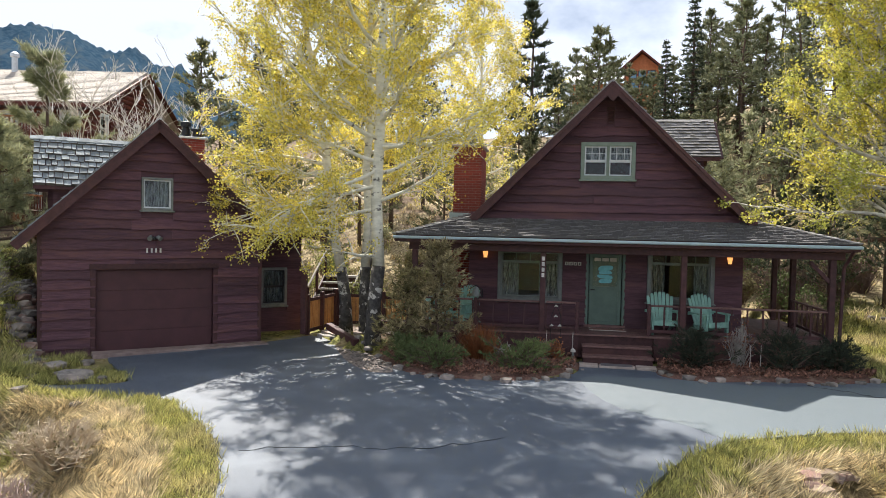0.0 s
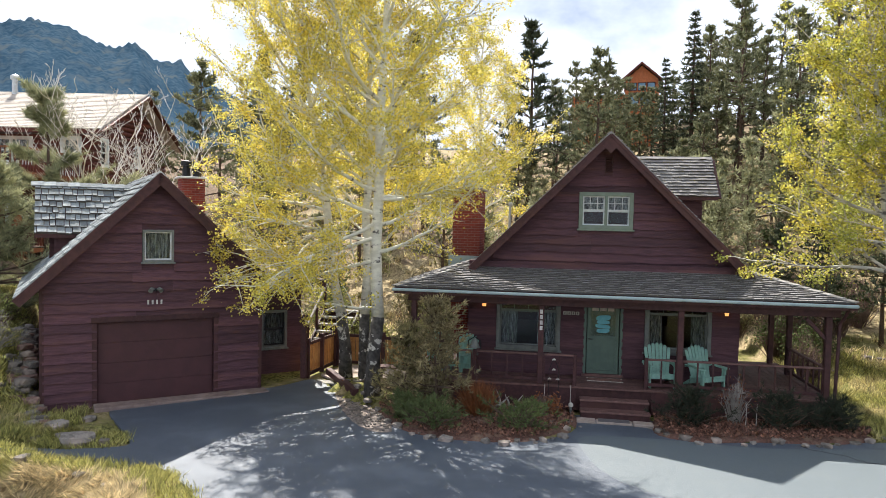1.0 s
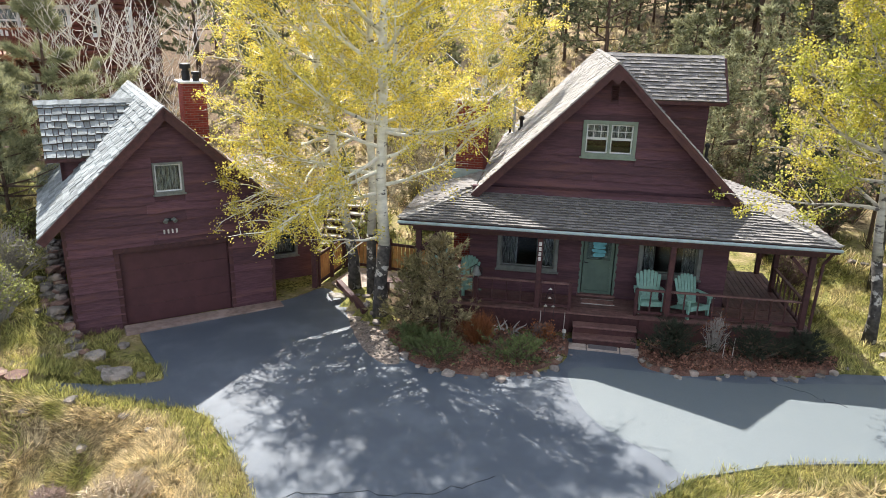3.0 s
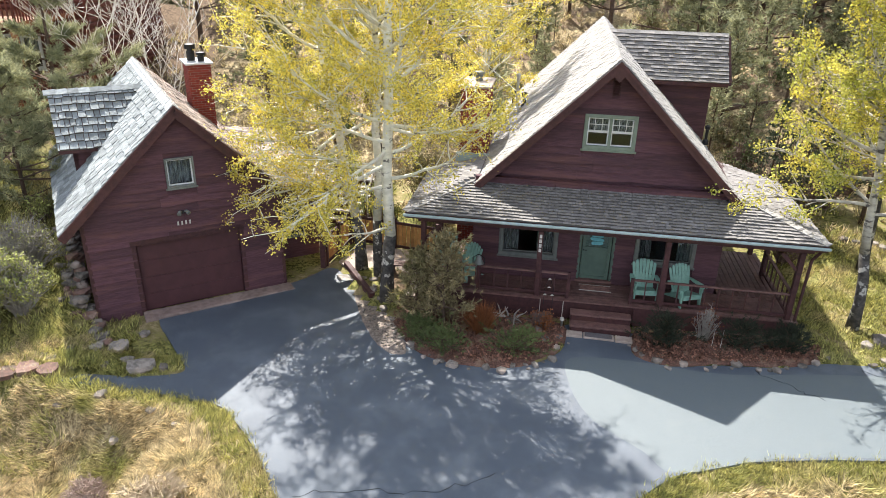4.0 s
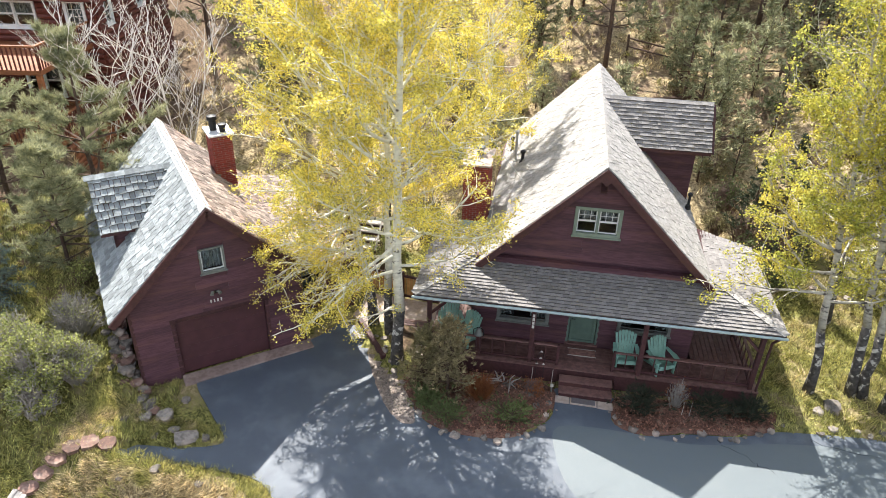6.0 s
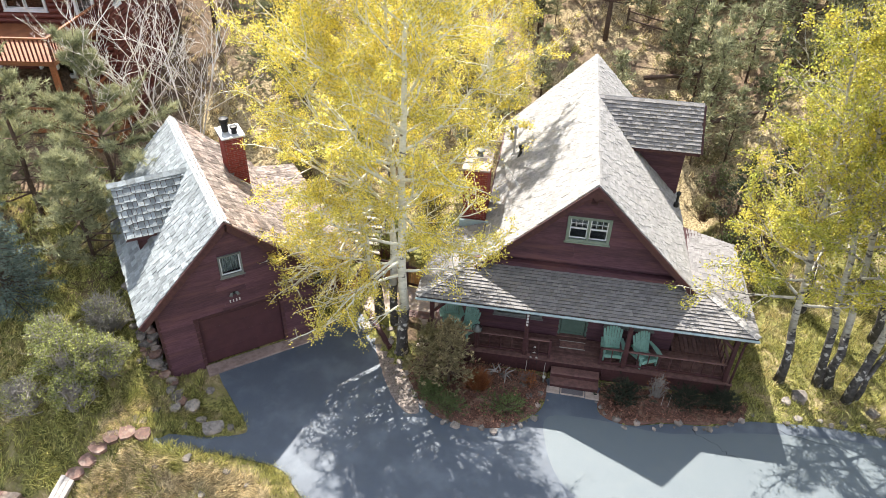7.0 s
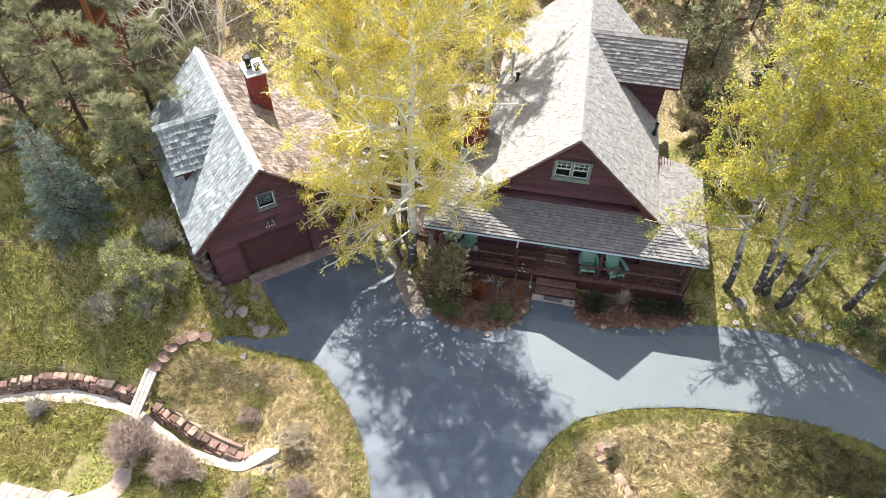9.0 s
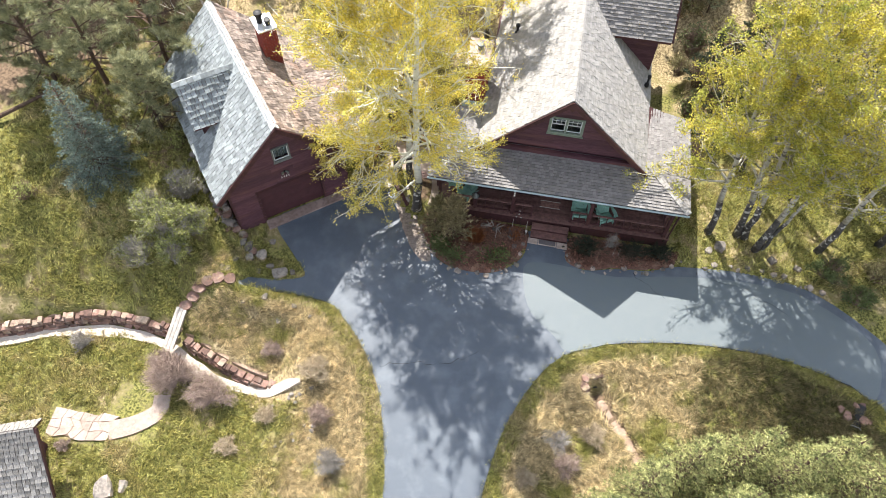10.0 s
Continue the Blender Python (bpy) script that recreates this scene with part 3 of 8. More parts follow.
DRIVE = [(-3.3, -14), (-3.3, 0), (-3.4, 4.4), (-3.78, 6.3), (-4.5, 8.4), (-5.14, 9.5), (-6.0, 10.6), (-6.9, 11.45), (-7.5, 11.88), (-8.6, 12.0), (-10.2, 11.98), (-11.5, 12.0),
         (-12.3, 11.9), (-12.15, 12.3), (-11.4, 12.42), (-10.1, 12.55), (-9.1, 12.85), (-9.05, 13.15), (-9.5, 13.6), (-10.1, 14.2), (-10.95, 15.1), (-10.95, 15.9), (-8.2, 18.0), (-7.4, 19.3), (-6.6, 18.6),
         (-5.75, 17.5), (-5.0, 16.75), (-4.35, 16.0), (-3.7, 15.05), (-2.8, 14.62), (-1.5, 14.6), (-0.6, 14.95), (0.12, 15.75), (0.25, 16.6), (0.25, 17.2), (1.95, 17.2), (1.95, 16.6), (2.05, 15.95), (2.9, 15.66), (4.2, 16.0),
         (5.65, 16.2), (6.6, 16.6), (7.6, 16.77), (9.96, 16.95), (12.5, 16.6), (15.2, 14.85), (18.5, 11.5), (22, 6.5), (25, -2), (22, -3.5), (19.5, 3.5), (17.0, 9.2), (14.8, 12.0), (13.45, 12.65),
         (11.3, 13.12), (9.2, 13.2), (6.9, 13.0), (4.66, 12.52), (3.4, 12.1), (2.5, 11.55), (1.9, 10.95), (1.45, 10.25), (0.85, 9.0), (0.4, 7.5), (0.12, 5.4), (0.05, 3), (0.2, -14)]


def inside(x, y, poly):
    r, n = False, len(poly)
    for i in range(n):
        (x0, y0), (x1, y1) = poly[i], poly[i - 1]
        if (y0 > y) != (y1 > y) and x < (x1 - x0) * (y - y0) / (y1 - y0) + x0:
            r = not r
    return r


def build_ground():
    xs = np.concatenate([np.array([-600, -300, -160, -100, -70, -52, -42, -36, -31, -28]), np.arange(-26, 22.01, 0.3), np.array([24, 27, 31, 36, 44, 56, 75, 110, 180, 320, 600])])
    ys = np.concatenate([np.array([-600, -250, -100, -50, -25, -14, -8, -4, -1]), np.arange(1, 24.01, 0.3), np.arange(25, 62, 1.5), np.array([66, 72, 80, 92, 110, 140, 200, 320, 600])])
    vs, cov = [], []
    for y in ys:
        for x in xs:
            x, y = float(x), float(y)
            z = ground_z(x, y)
            n = noise.noise(Vector((x * 0.35, y * 0.35, 0)))
            z += 0.05 * n + (0.5 * noise.noise(Vector((x * 0.08, y * 0.08, 3))) * smooth01((y - 30) / 15))
            if -26 < x < 23 and -1 < y < 20 and inside(x, y, DRIVE):
                z = drive_z(x, y) - 0.12
            if -4.6 < x < 6.8 and 17.0 < y < 30:
                z = min(z, 0.0)
            g = GARAGE_INV @ Vector((x, y, 0))
            if -2.55 < g.x < 6 and 0.45 < g.y < 9:
                z = min(z, -0.05)
            vs.append((x, y, z))
            # dryness: straw on the near lawns, green along the edges and beyond
            dry = 0.33
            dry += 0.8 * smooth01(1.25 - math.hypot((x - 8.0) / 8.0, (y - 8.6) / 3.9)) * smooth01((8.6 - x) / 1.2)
            dry += 0.85 * smooth01(1.3 - math.hypot((x + 8.4) / 4.4, (y - 9.7) / 2.4))
            dry += 0.75 * smooth01((y - 25) / 6) + 0.75 * smooth01(1.2 - math.hypot((x + 5.8) / 2.4, (y - 6.2) / 3.2))
            earth = 0.52 * smooth01((y - 27) / 10) + 1.0 * smooth01((-19 - x) / 4) * smooth01((y - 16.5) / 3) + 1.3 * smooth01(1.2 - abs(x - lerp_table(y, GULLY)) / 0.7) * smooth01((y - 6.0) / 1.5) * smooth01((11.0 - y) / 0.8)
            earth += 0.6 * smooth01(1.2 - math.hypot((x + 4.9) / 1.2, (y - 18.3) / 1.6))
            earth += 0.55 * smooth01(1.3 - math.hypot((x + 18.0) / 3.2, (y - 18.2) / 3.6))
            cov.append((dry, earth, 0, 1))
    w, h = len(xs), len(ys)
    fs = [(j * w + i, j * w + i + 1, (j + 1) * w + i + 1, (j + 1) * w + i) for j in range(h - 1) for i in range(w - 1)]
    ob = make("ground", (vs, [], fs), GROUND, True)
    at = ob.data.color_attributes.new("cover", "FLOAT_COLOR", "POINT")
    at.data.foreach_set("color", np.array(cov, dtype=np.float32).ravel())
    tagged(ob, "sloping ground with green lawn, dry straw grass and earth", "ground", kind="structure")


def flat_patch(name, outline, mat, lift, label, category, cuts=(14.0,), kind="structure"):
    """A thin sheet that follows the fall of the drive."""
    bm = bmesh.new()
    bm.faces.new([bm.verts.new((x, y, 0)) for x, y in outline])
    for y in cuts:
        bmesh.ops.bisect_plane(bm, geom=bm.verts[:] + bm.edges[:] + bm.faces[:], plane_co=(0, y, 0), plane_no=(0, 1, 0))
    bmesh.ops.bisect_plane(bm, geom=bm.verts[:] + bm.edges[:] + bm.faces[:], plane_co=(-4, 0, 0), plane_no=(1, 0, 0))
    bmesh.ops.triangulate(bm, faces=bm.faces[:])
    for v in bm.verts:
        v.co.z = drive_z(v.co.x, v.co.y) + lift
    bm.normal_update()
    for f in bm.faces:
        if f.normal.z < 0:
            f.normal_flip()
    ext = bmesh.ops.extrude_face_region(bm, geom=bm.faces[:])
    for g in ext["geom"]:
        if isinstance(g, bmesh.types.BMVert):
            g.co.z -= 0.06
    bmesh.ops.recalc_face_normals(bm, faces=bm.faces[:])
    me = bpy.data.meshes.new(name)
    bm.to_mesh(me)
    bm.free()
    me.materials.append(mat)
    return tagged(new(name, me), label, category, kind=kind)


build_ground()
drive_line = [(p.x, p.y) for p in spline([(x, y, 0) for x, y in DRIVE], 3, True)]
driveway = flat_patch("driveway", drive_line, ASPHALT, 0.0, "grey sealed asphalt driveway with stains and cracks", "driveway")
patch = flat_patch("asphalt_patch", [(p.x, p.y) for p in spline([(0.4, 15.5, 0), (1.9, 15.7, 0), (4.2, 15.6, 0), (7.0, 16.2, 0), (10.0, 16.5, 0), (12.4, 16.2, 0), (14.9, 14.5, 0), (14.75, 12.15, 0), (13.45, 12.75, 0), (11.3, 13.18, 0), (9.2, 13.26, 0), (6.9, 13.06, 0), (4.66, 12.58, 0), (2.65, 11.75, 0), (2.0, 12.25, 0), (0.85, 13.2, 0), (0.35, 14.5, 0)], 4, True)],
                   ASPHALT2, 0.002, "paler patched stretch of the asphalt driveway", "driveway")
STRIP = [(-6.1, 17.9), (-5.75, 16.9), (-5.2, 15.9), (-4.7, 15.15), (-4.2, 14.7), (-3.8, 14.75), (-3.9, 15.2), (-4.35, 16.0), (-4.8, 16.7), (-5.3, 17.4)]
PALEDIRT = material("pale_gravelly_dirt", (0.30, 0.25, 0.215), (0.17, 0.14, 0.125), scale=12, rough=0.95, bump=0.8, bump_scale=70, stain=(0.31, 0.235, 0.20), stain_scale=1.6)
flat_patch("dirt_strip", [(p.x + 0.06 * noise.noise(p * 4), p.y + 0.06 * noise.noise(p * 4 + Vector((9, 0, 0))), ) for p in spline([(x, y, 0) for x, y in STRIP], 6, True)], PALEDIRT, 0.012, "pale gravelly dirt between the drive and the planting bed", "ground")
pebbles, peb = random.Random(61), MB()
while len(peb.f) < 6000:
    x, y = pebbles.uniform(-6.2, -3.3), pebbles.uniform(14.6, 17.8)
    if inside(x, y, STRIP):
        k = pebbles.uniform(0.012, 0.045)
        peb.rock((x, y, drive_z(x, y) + 0.012 + k * 0.2), (k, k * 0.8, k * 0.55), pebbles)
tagged(make("pebbles", peb, FIELDSTONE), "loose pale pebbles on the dirt strip", "gravel", kind="stuff")
for line in ([(-4.8, 9.6), (-3.5, 10.0), (-2.2, 10.2), (-1.0, 10.9)], [(5.0, 15.9), (5.8, 15.3), (6.4, 14.9)], [(7.6, 16.5), (9.8, 16.0), (11.5, 15.2)]):
    mb = MB()
    rng = random.Random(len(line) * 7 + 1)
    pts = [p for p in spline([(x, y, 0) for x, y in line], 8) if inside(p.x, p.y, DRIVE)]
    pts = [Vector((p.x + rng.uniform(-0.09, 0.09), p.y + rng.uniform(-0.09, 0.09), drive_z(p.x, p.y) + 0.006)) for p in pts]
    for p, q in zip(pts, pts[1:]):
        mb.bar(p, q, rng.uniform(0.003, 0.014), 0.004)
    if mb.v:
        part("crack", mb, CRACK, driveway, "dark crack in the asphalt")

# ---- wall frames ----
class Wall:
    """A wall plane: s along it, d out of it, z up."""

    def __init__(self, p, along, out):
        self.p, self.a, self.n = Vector(p), Vector(along).normalized(), Vector(out).normalized()

    def at(self, s, d, z):
        return self.p + self.a * s + self.n * d + Vector((0, 0, z))

    def box(self, mb, s0, s1, d0, d1, z0, z1):
        q = [self.at(*c) for c in ((s0, d1, z0), (s1, d1, z0), (s1, d0, z0), (s0, d0, z0), (s0, d1, z1), (s1, d1, z1), (s1, d0, z1), (s0, d0, z1))]
        return mb.hexa(q)

    def poly(self, mb, pts, d0, d1):
        return mb.prism([self.at(s, d0, z) for s, z in pts], self.n * (d1 - d0))

    def holed(self, mb, s0, s1, z0, z1, d0, d1, holes):
        ss = sorted({s0, s1, *[h[0] for h in holes], *[h[1] for h in holes]})
        zs = sorted({z0, z1, *[h[2] for h in holes], *[h[3] for h in holes]})
        for a, b in zip(ss, ss[1:]):
            for c, e in zip(zs, zs[1:]):
                m, k = (a + b) / 2, (c + e) / 2
                if not any(h[0] < m < h[1] and h[2] < k < h[3] for h in holes):
                    self.box(mb, a, b, d0, d1, c, e)
        return mb


def ring(w, mb, s0, s1, z0, z1, t, d0, d1):
    """A rectangular frame with members t wide."""
    w.box(mb, s0, s0 + t, d0, d1, z0, z1)
    w.box(mb, s1 - t, s1, d0, d1, z0, z1)
    w.box(mb, s0 + t, s1 - t, d0, d1, z0, z0 + t)
    w.box(mb, s0 + t, s1 - t, d0, d1, z1 - t, z1)
    return mb


def window(parent, w, s0, s1, z0, z1, casing, sash, case_t=0.09, cols=1, split=True, grid=None, curtain=True, label="", cut=0.5):
    """A window with casing, sill, sashes, glass and curtains in the wall w."""
    win = part("window", ring(w, MB(), s0, s1, z0, z1, case_t, -0.02, 0.075), casing, parent, label, bev=0.006)
    part("sill", w.box(MB(), s0 - 0.04, s1 + 0.04, 0.0, 0.10, z0 - 0.05, z0 - 0.002), casing, win, bev=0.006)
    i0, i1, j0, j1 = s0 + case_t, s1 - case_t, z0 + case_t, z1 - case_t
    cw = (i1 - i0) / cols
    for c in range(cols):
        a, b = i0 + c * cw, i0 + (c + 1) * cw
        if c:
            part("mullion", w.box(MB(), a - 0.035, a + 0.035, -0.04, 0.07, j0, j1), casing, win)
            a += 0.036
        if c < cols - 1:
            b -= 0.036
        jm = j0 + (j1 - j0) * cut
        rows = [(j0, jm), (jm, j1)] if split else [(j0, j1)]
        for k, (e, f) in enumerate(rows):
            d = -0.05 if k == 0 and split else -0.025
            part("sash", ring(w, MB(), a, b, e, f, 0.035, d - 0.02, d + 0.02), sash, win)
            p = part("pane", w.box(MB(), a + 0.03, b - 0.03, d - 0.004, d + 0.002, e + 0.03, f - 0.03), GLASS, win)
            p.visible_shadow = False
            if grid and (k == len(rows) - 1 or grid[2]):
                mb = MB()
                for g in range(1, grid[0]):
                    x = a + (b - a) * g / grid[0]
                    w.box(mb, x - 0.009, x + 0.009, d - 0.014, d + 0.014, e + 0.035, f - 0.035)
                for g in range(1, grid[1]):
                    z = e + (f - e) * g / grid[1]
                    w.box(mb, a + 0.035, b - 0.035, d - 0.012, d + 0.012, z - 0.009, z + 0.009)
                part("muntins", mb, sash, win)
    if curtain:
        mb = MB()
        for lo, hi, q0, q1 in curtain:
            n = 24
            vs, fs = [], []
            for i in range(n + 1):
                s = i0 + (i1 - i0) * (lo + (hi - lo) * i / n)
                dd = -0.17 - 0.03 * math.sin(i * 1.7)
                vs += [w.at(s, dd, j0 + (j1 - j0) * q0), w.at(s, dd, j0 + (j1 - j0) * q1)]
            fs = [(2 * i, 2 * i + 2, 2 * i + 3, 2 * i + 1) for i in range(n)]
            mb.add(vs, fs)
        cur = part("curtain", mb, CURTAIN, win, "thin white lace curtain")
        md = cur.modifiers.new("thickness", "SOLIDIFY")
        md.thickness = 0.004
    return win


def bars_text(parent, w, s0, s1, z0, z1, n, mat, name="number_bar", upright=True):
    """Plain bars in place of figures."""
    for i in range(n):
        if upright:
            c = s0 + (s1 - s0) * (i + 0.5) / n
            h = (s1 - s0) / n * 0.2
            part(name, w.box(MB(), c - h, c + h, 0.055, 0.07, z0, z1), mat, parent)
        else:
            c = z0 + (z1 - z0) * (i + 0.5) / n
            h = (z1 - z0) / n * 0.36
            part(name, w.box(MB(), s0, s1, 0.0, 0.014, c - h, c + h), mat, parent)


# ---- main house ----
RX, RZ, RY0, RY1 = 0.94, 6.99, 18.56, 29.85
HOUSE_TURN = Matrix.Translation((1.0, 18.5, 0)) @ Matrix.Rotation(radians(1.2), 4, "Z") @ Matrix.Translation((-1.0, -18.5, 0))
house = thing("house", HOUSE_TURN @ Matrix.Translation((1.0, 24.0, 0)), "dark brown wooden cottage with steep grey shingle gable roof and porch", "house")


def hpart(name, mb, mat, label="", **k):
    """A part of the house, given in world places."""
    mb.v = [(x - 1.0, y - 24.0, z) for x, y, z in mb.v]
    return part(name, mb, mat, house, label, **k)


WIN1 = (-1.92, -0.21, 1.27, 2.66)
WIN2 = (1.97, 3.64, 1.35, 2.70)
DOOR = (0.43, 1.39, 0.66, 2.64)
wl = Wall((-1.0, -5.15, 0), (1, 0, 0), (0, -1, 0))
lw = part("wall", wl.holed(MB(), -2.70, 4.33, 0, 3.62, -0.16, 0, [(WIN1[0], WIN1[1], WIN1[2], WIN1[3]), (WIN2[0], WIN2[1], WIN2[2], WIN2[3]), (DOOR[0], DOOR[1], DOOR[2], DOOR[3])]), SIDING, house)
boards(lw, wl.p, wl.a, wl.n, 13, 0.235, lambda a, b: (-2.70, 4.33), [(o[0] - 0.005, o[1] + 0.005, o[2] - 0.05, o[3]) for o in (WIN1, WIN2, DOOR)], 11, z0=0.45)
gf = Wall((-1.0, -4.84, 0), (1, 0, 0), (0, -1, 0))
UW = (0.20, 1.62, 4.54, 5.52)


def gable_span(z0, z1, apex=RZ - 0.12, slope=1.0, cx=RX):
    h = (apex - (z0 + z1) / 2) / slope
    return (cx - h, cx + h) if h > 0.08 else None


gw = MB()
g0 = gable_span(3.32, 3.32)
g1, g2, g3 = gable_span(UW[2], UW[2]), gable_span(UW[3], UW[3]), (RX, RZ - 0.12)
gf.poly(gw, [(g0[0], 3.3), (g0[1], 3.3), (g1[1], UW[2]), (g1[0], UW[2])], 0, -0.14)
gf.poly(gw, [(g1[0], UW[2]), (UW[0], UW[2]), (UW[0], UW[3]), (g2[0], UW[3])], 0, -0.14)
gf.poly(gw, [(UW[1], UW[2]), (g1[1], UW[2]), (g2[1], UW[3]), (UW[1], UW[3])], 0, -0.14)
gf.poly(gw, [(g2[0], UW[3]), (g2[1], UW[3]), g3], 0, -0.14)
gwall = part("gable_wall", gw, SIDING, house)
boards(gwall, gf.p, gf.a, gf.n, 15, 0.225, lambda a, b: gable_span(a, b + 0.1), [(UW[0] - 0.005, UW[1] + 0.005, UW[2] - 0.05, UW[3]), (0.84, 1.06, 6.02, 6.46)], 12, z0=3.46)
for nm, x0, x1 in (("side_wall", -2.70, -2.55), ("side_wall", 4.18, 4.33)):
    w = hpart(nm, MB().box(x0, x1, 19.01, 29.2, 0, 3.5), SIDING)
    o = Vector((-1, 0, 0)) if x0 < 0 else Vector((1, 0, 0))
    x = (x0 if x0 < 0 else x1) - 1.0
    boards(w, (x, -24.0, 0), (0, 1, 0), o, 13, 0.235, lambda a, b: (19.05, 29.2), [], 14, z0=0.4)
bw = MB().prism([(-2.65 - 1, 5.05, 0), (4.4 - 1, 5.05, 0), (4.4 - 1, 5.05, 3.5), (RX - 1, 5.05, 6.95), (-2.65 - 1, 5.05, 3.5)], (0, 0.15, 0))
part("back_wall", bw, SIDING, house)
part("inner_floor", MB().box(-3.6, 3.3, -5.0, 5.0, 0.5, 0.62), PORCHWOOD, house)
part("inner_ceiling", MB().box(-3.55, 3.25, -5.0, 5.0, 3.2, 3.28), GREYTRIM, house)

# main roof
sl = math.sqrt(0.5)
for side in (-1, 1):
    bx = RX + side * 3.57
    bz = RZ - 3.53
    roof = hpart("roof", MB().prism([(RX, RY0, RZ), (bx, RY0, bz), (bx, RY1, bz), (RX, RY1, RZ)], (-side * 0.05, 0, -0.13)), DARKWOOD, "steep roof slope of weathered grey asphalt shingles")
    o = Vector((bx - 1.0, (RY0 if side > 0 else RY1) - 24.0, bz))
    al = Vector((0, 1 if side > 0 else -1, 0))
    roof_cover(roof, o, al, (-side, 0, 1), [(0, 0), (RY1 - RY0, 0), (RY1 - RY0, 5.09), (0, 5.09)], 0.135, (0.14, 0.28), 0.05, 20 + side, SHINGLE, SHINGLE_P, 0)
    fb = hpart("fascia", MB().bar((RX, RY0 - 0.03, RZ - 0.09), (bx - side * 0.02, RY0 - 0.03, bz - 0.07), 0.05, 0.19, up=(side, 0, 1)), DARKWOOD, "dark brown rake board")
    hpart("rake_trim", MB().bar((RX, RY0 - 0.045, RZ - 0.01), (bx + side * 0.04, RY0 - 0.045, bz - 0.03), 0.06, 0.07, up=(side, 0, 1)), DARKWOOD)
    hpart("soffit", MB().bar((RX, RY0 + 0.2, RZ - 0.19), (bx, RY0 + 0.2, bz - 0.19), 0.36, 0.02, up=(side, 0, 1)), DARKWOOD)
hpart("peak_board", MB().prism([(RX, RY0 - 0.058, RZ - 0.04), (RX - 0.22, RY0 - 0.058, RZ - 0.26), (RX, RY0 - 0.058, RZ - 0.50), (RX + 0.22, RY0 - 0.058, RZ - 0.26)], (0, 0.05, 0)), DARKWOOD)
rc = MB()
for i in range(46):
    y = RY0 + i * 0.24
    for side in (-1, 1):
        rc.add([(RX, y, RZ + 0.055), (RX + side * 0.15, y, RZ - 0.085), (RX + side * 0.15, y + 0.25, RZ - 0.10), (RX, y + 0.25, RZ + 0.038), (RX, y, RZ + 0.03), (RX + side * 0.15, y, RZ - 0.11), (RX + side * 0.15, y + 0.25, RZ - 0.12), (RX, y + 0.25, RZ + 0.02)],
               [(0, 1, 2, 3), (4, 7, 6, 5), (0, 4, 5, 1), (1, 5, 6, 2), (2, 6, 7, 3)])
hpart("ridge_cap", rc, SHINGLE, "overlapping grey ridge shingles")["kind"] = "stuff"

# dormer with its own gable roof across the main one
DY, DZ, DX = 25.45, 7.03, 4.87
dw = MB()
dw.prism([(4.42, 24.5, 4.3), (4.42, 26.4, 4.3), (4.42, 26.4, 5.75), (4.42, DY, 6.85), (4.42, 24.5, 5.75)], (-0.12, 0, 0))
dw.prism([(4.42, 24.5, 3.4), (4.42, 24.5, 5.8), (1.9, 24.5, 5.8), (2.1, 24.5, 5.6)], (0, 0.12, 0))
dw.prism([(4.42, 26.4, 3.4), (4.42, 26.4, 5.8), (1.9, 26.4, 5.8), (2.1, 26.4, 5.6)], (0, -0.12, 0))
dw.prism([(4.42, 24.5, 3.4), (4.42, 26.4, 3.4), (4.42, 26.4, 4.3), (4.42, 24.5, 4.3)], (-0.12, 0, 0))
dorm_wall = hpart("dormer_wall", dw, SIDING)
dside = Wall((-1.0, 0.5, 0), (1, 0, 0), (0, -1, 0))
boards(dorm_wall, dside.p, dside.a, dside.n, 11, 0.225, lambda a, b: (RX + RZ - (a + b) / 2 + 0.05, 4.43) if RX + RZ - b < 4.4 else None, [], 15, z0=3.5)
for side in (-1, 1):
    ey, ez = DY + side * 1.32, DZ - 1.38
    dr = hpart("dormer_roof", MB().prism([(0.9, DY, DZ), (DX, DY, DZ), (DX, ey, ez), (2.2, ey, ez)], (0, -side * 0.05, -0.1)), DARKWOOD, "dormer roof of grey asphalt shingles")
    o = Vector(((0.6 if side < 0 else DX) - 1.0, ey - 24.0, ez))
    ln = math.hypot(1.32, 1.38)
    if side < 0:
        pl = [(RX + RZ - ez - 0.6 - 0.05, 0), (DX - 0.6, 0), (DX - 0.6, ln), (RX + RZ - DZ - 0.6, ln)]
    else:
        pl = [(0, 0), (DX - (RX + RZ - ez), 0), (DX - RX - 0.06, ln), (0, ln)]
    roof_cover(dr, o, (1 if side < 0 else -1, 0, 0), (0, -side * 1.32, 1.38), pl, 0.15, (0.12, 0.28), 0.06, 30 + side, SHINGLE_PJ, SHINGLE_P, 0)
    hpart("dormer_fascia", MB().bar((DX + 0.02, DY, DZ - 0.06), (DX + 0.02, ey, ez - 0.06), 0.04, 0.16, up=(1, 0, 0)), DARKWOOD)
    hpart("dormer_eave_board", MB().box(2.3, DX, ey - 0.02, ey + 0.02, ez - 0.13, ez - 0.01), DARKWOOD)
hpart("dormer_ridge_cap", MB().prism([(0.95, DY - 0.13, DZ - 0.10), (0.95, DY, DZ + 0.045), (0.95, DY + 0.13, DZ - 0.10)], (DX - 0.95 + 0.02, 0, 0)), SHINGLE)

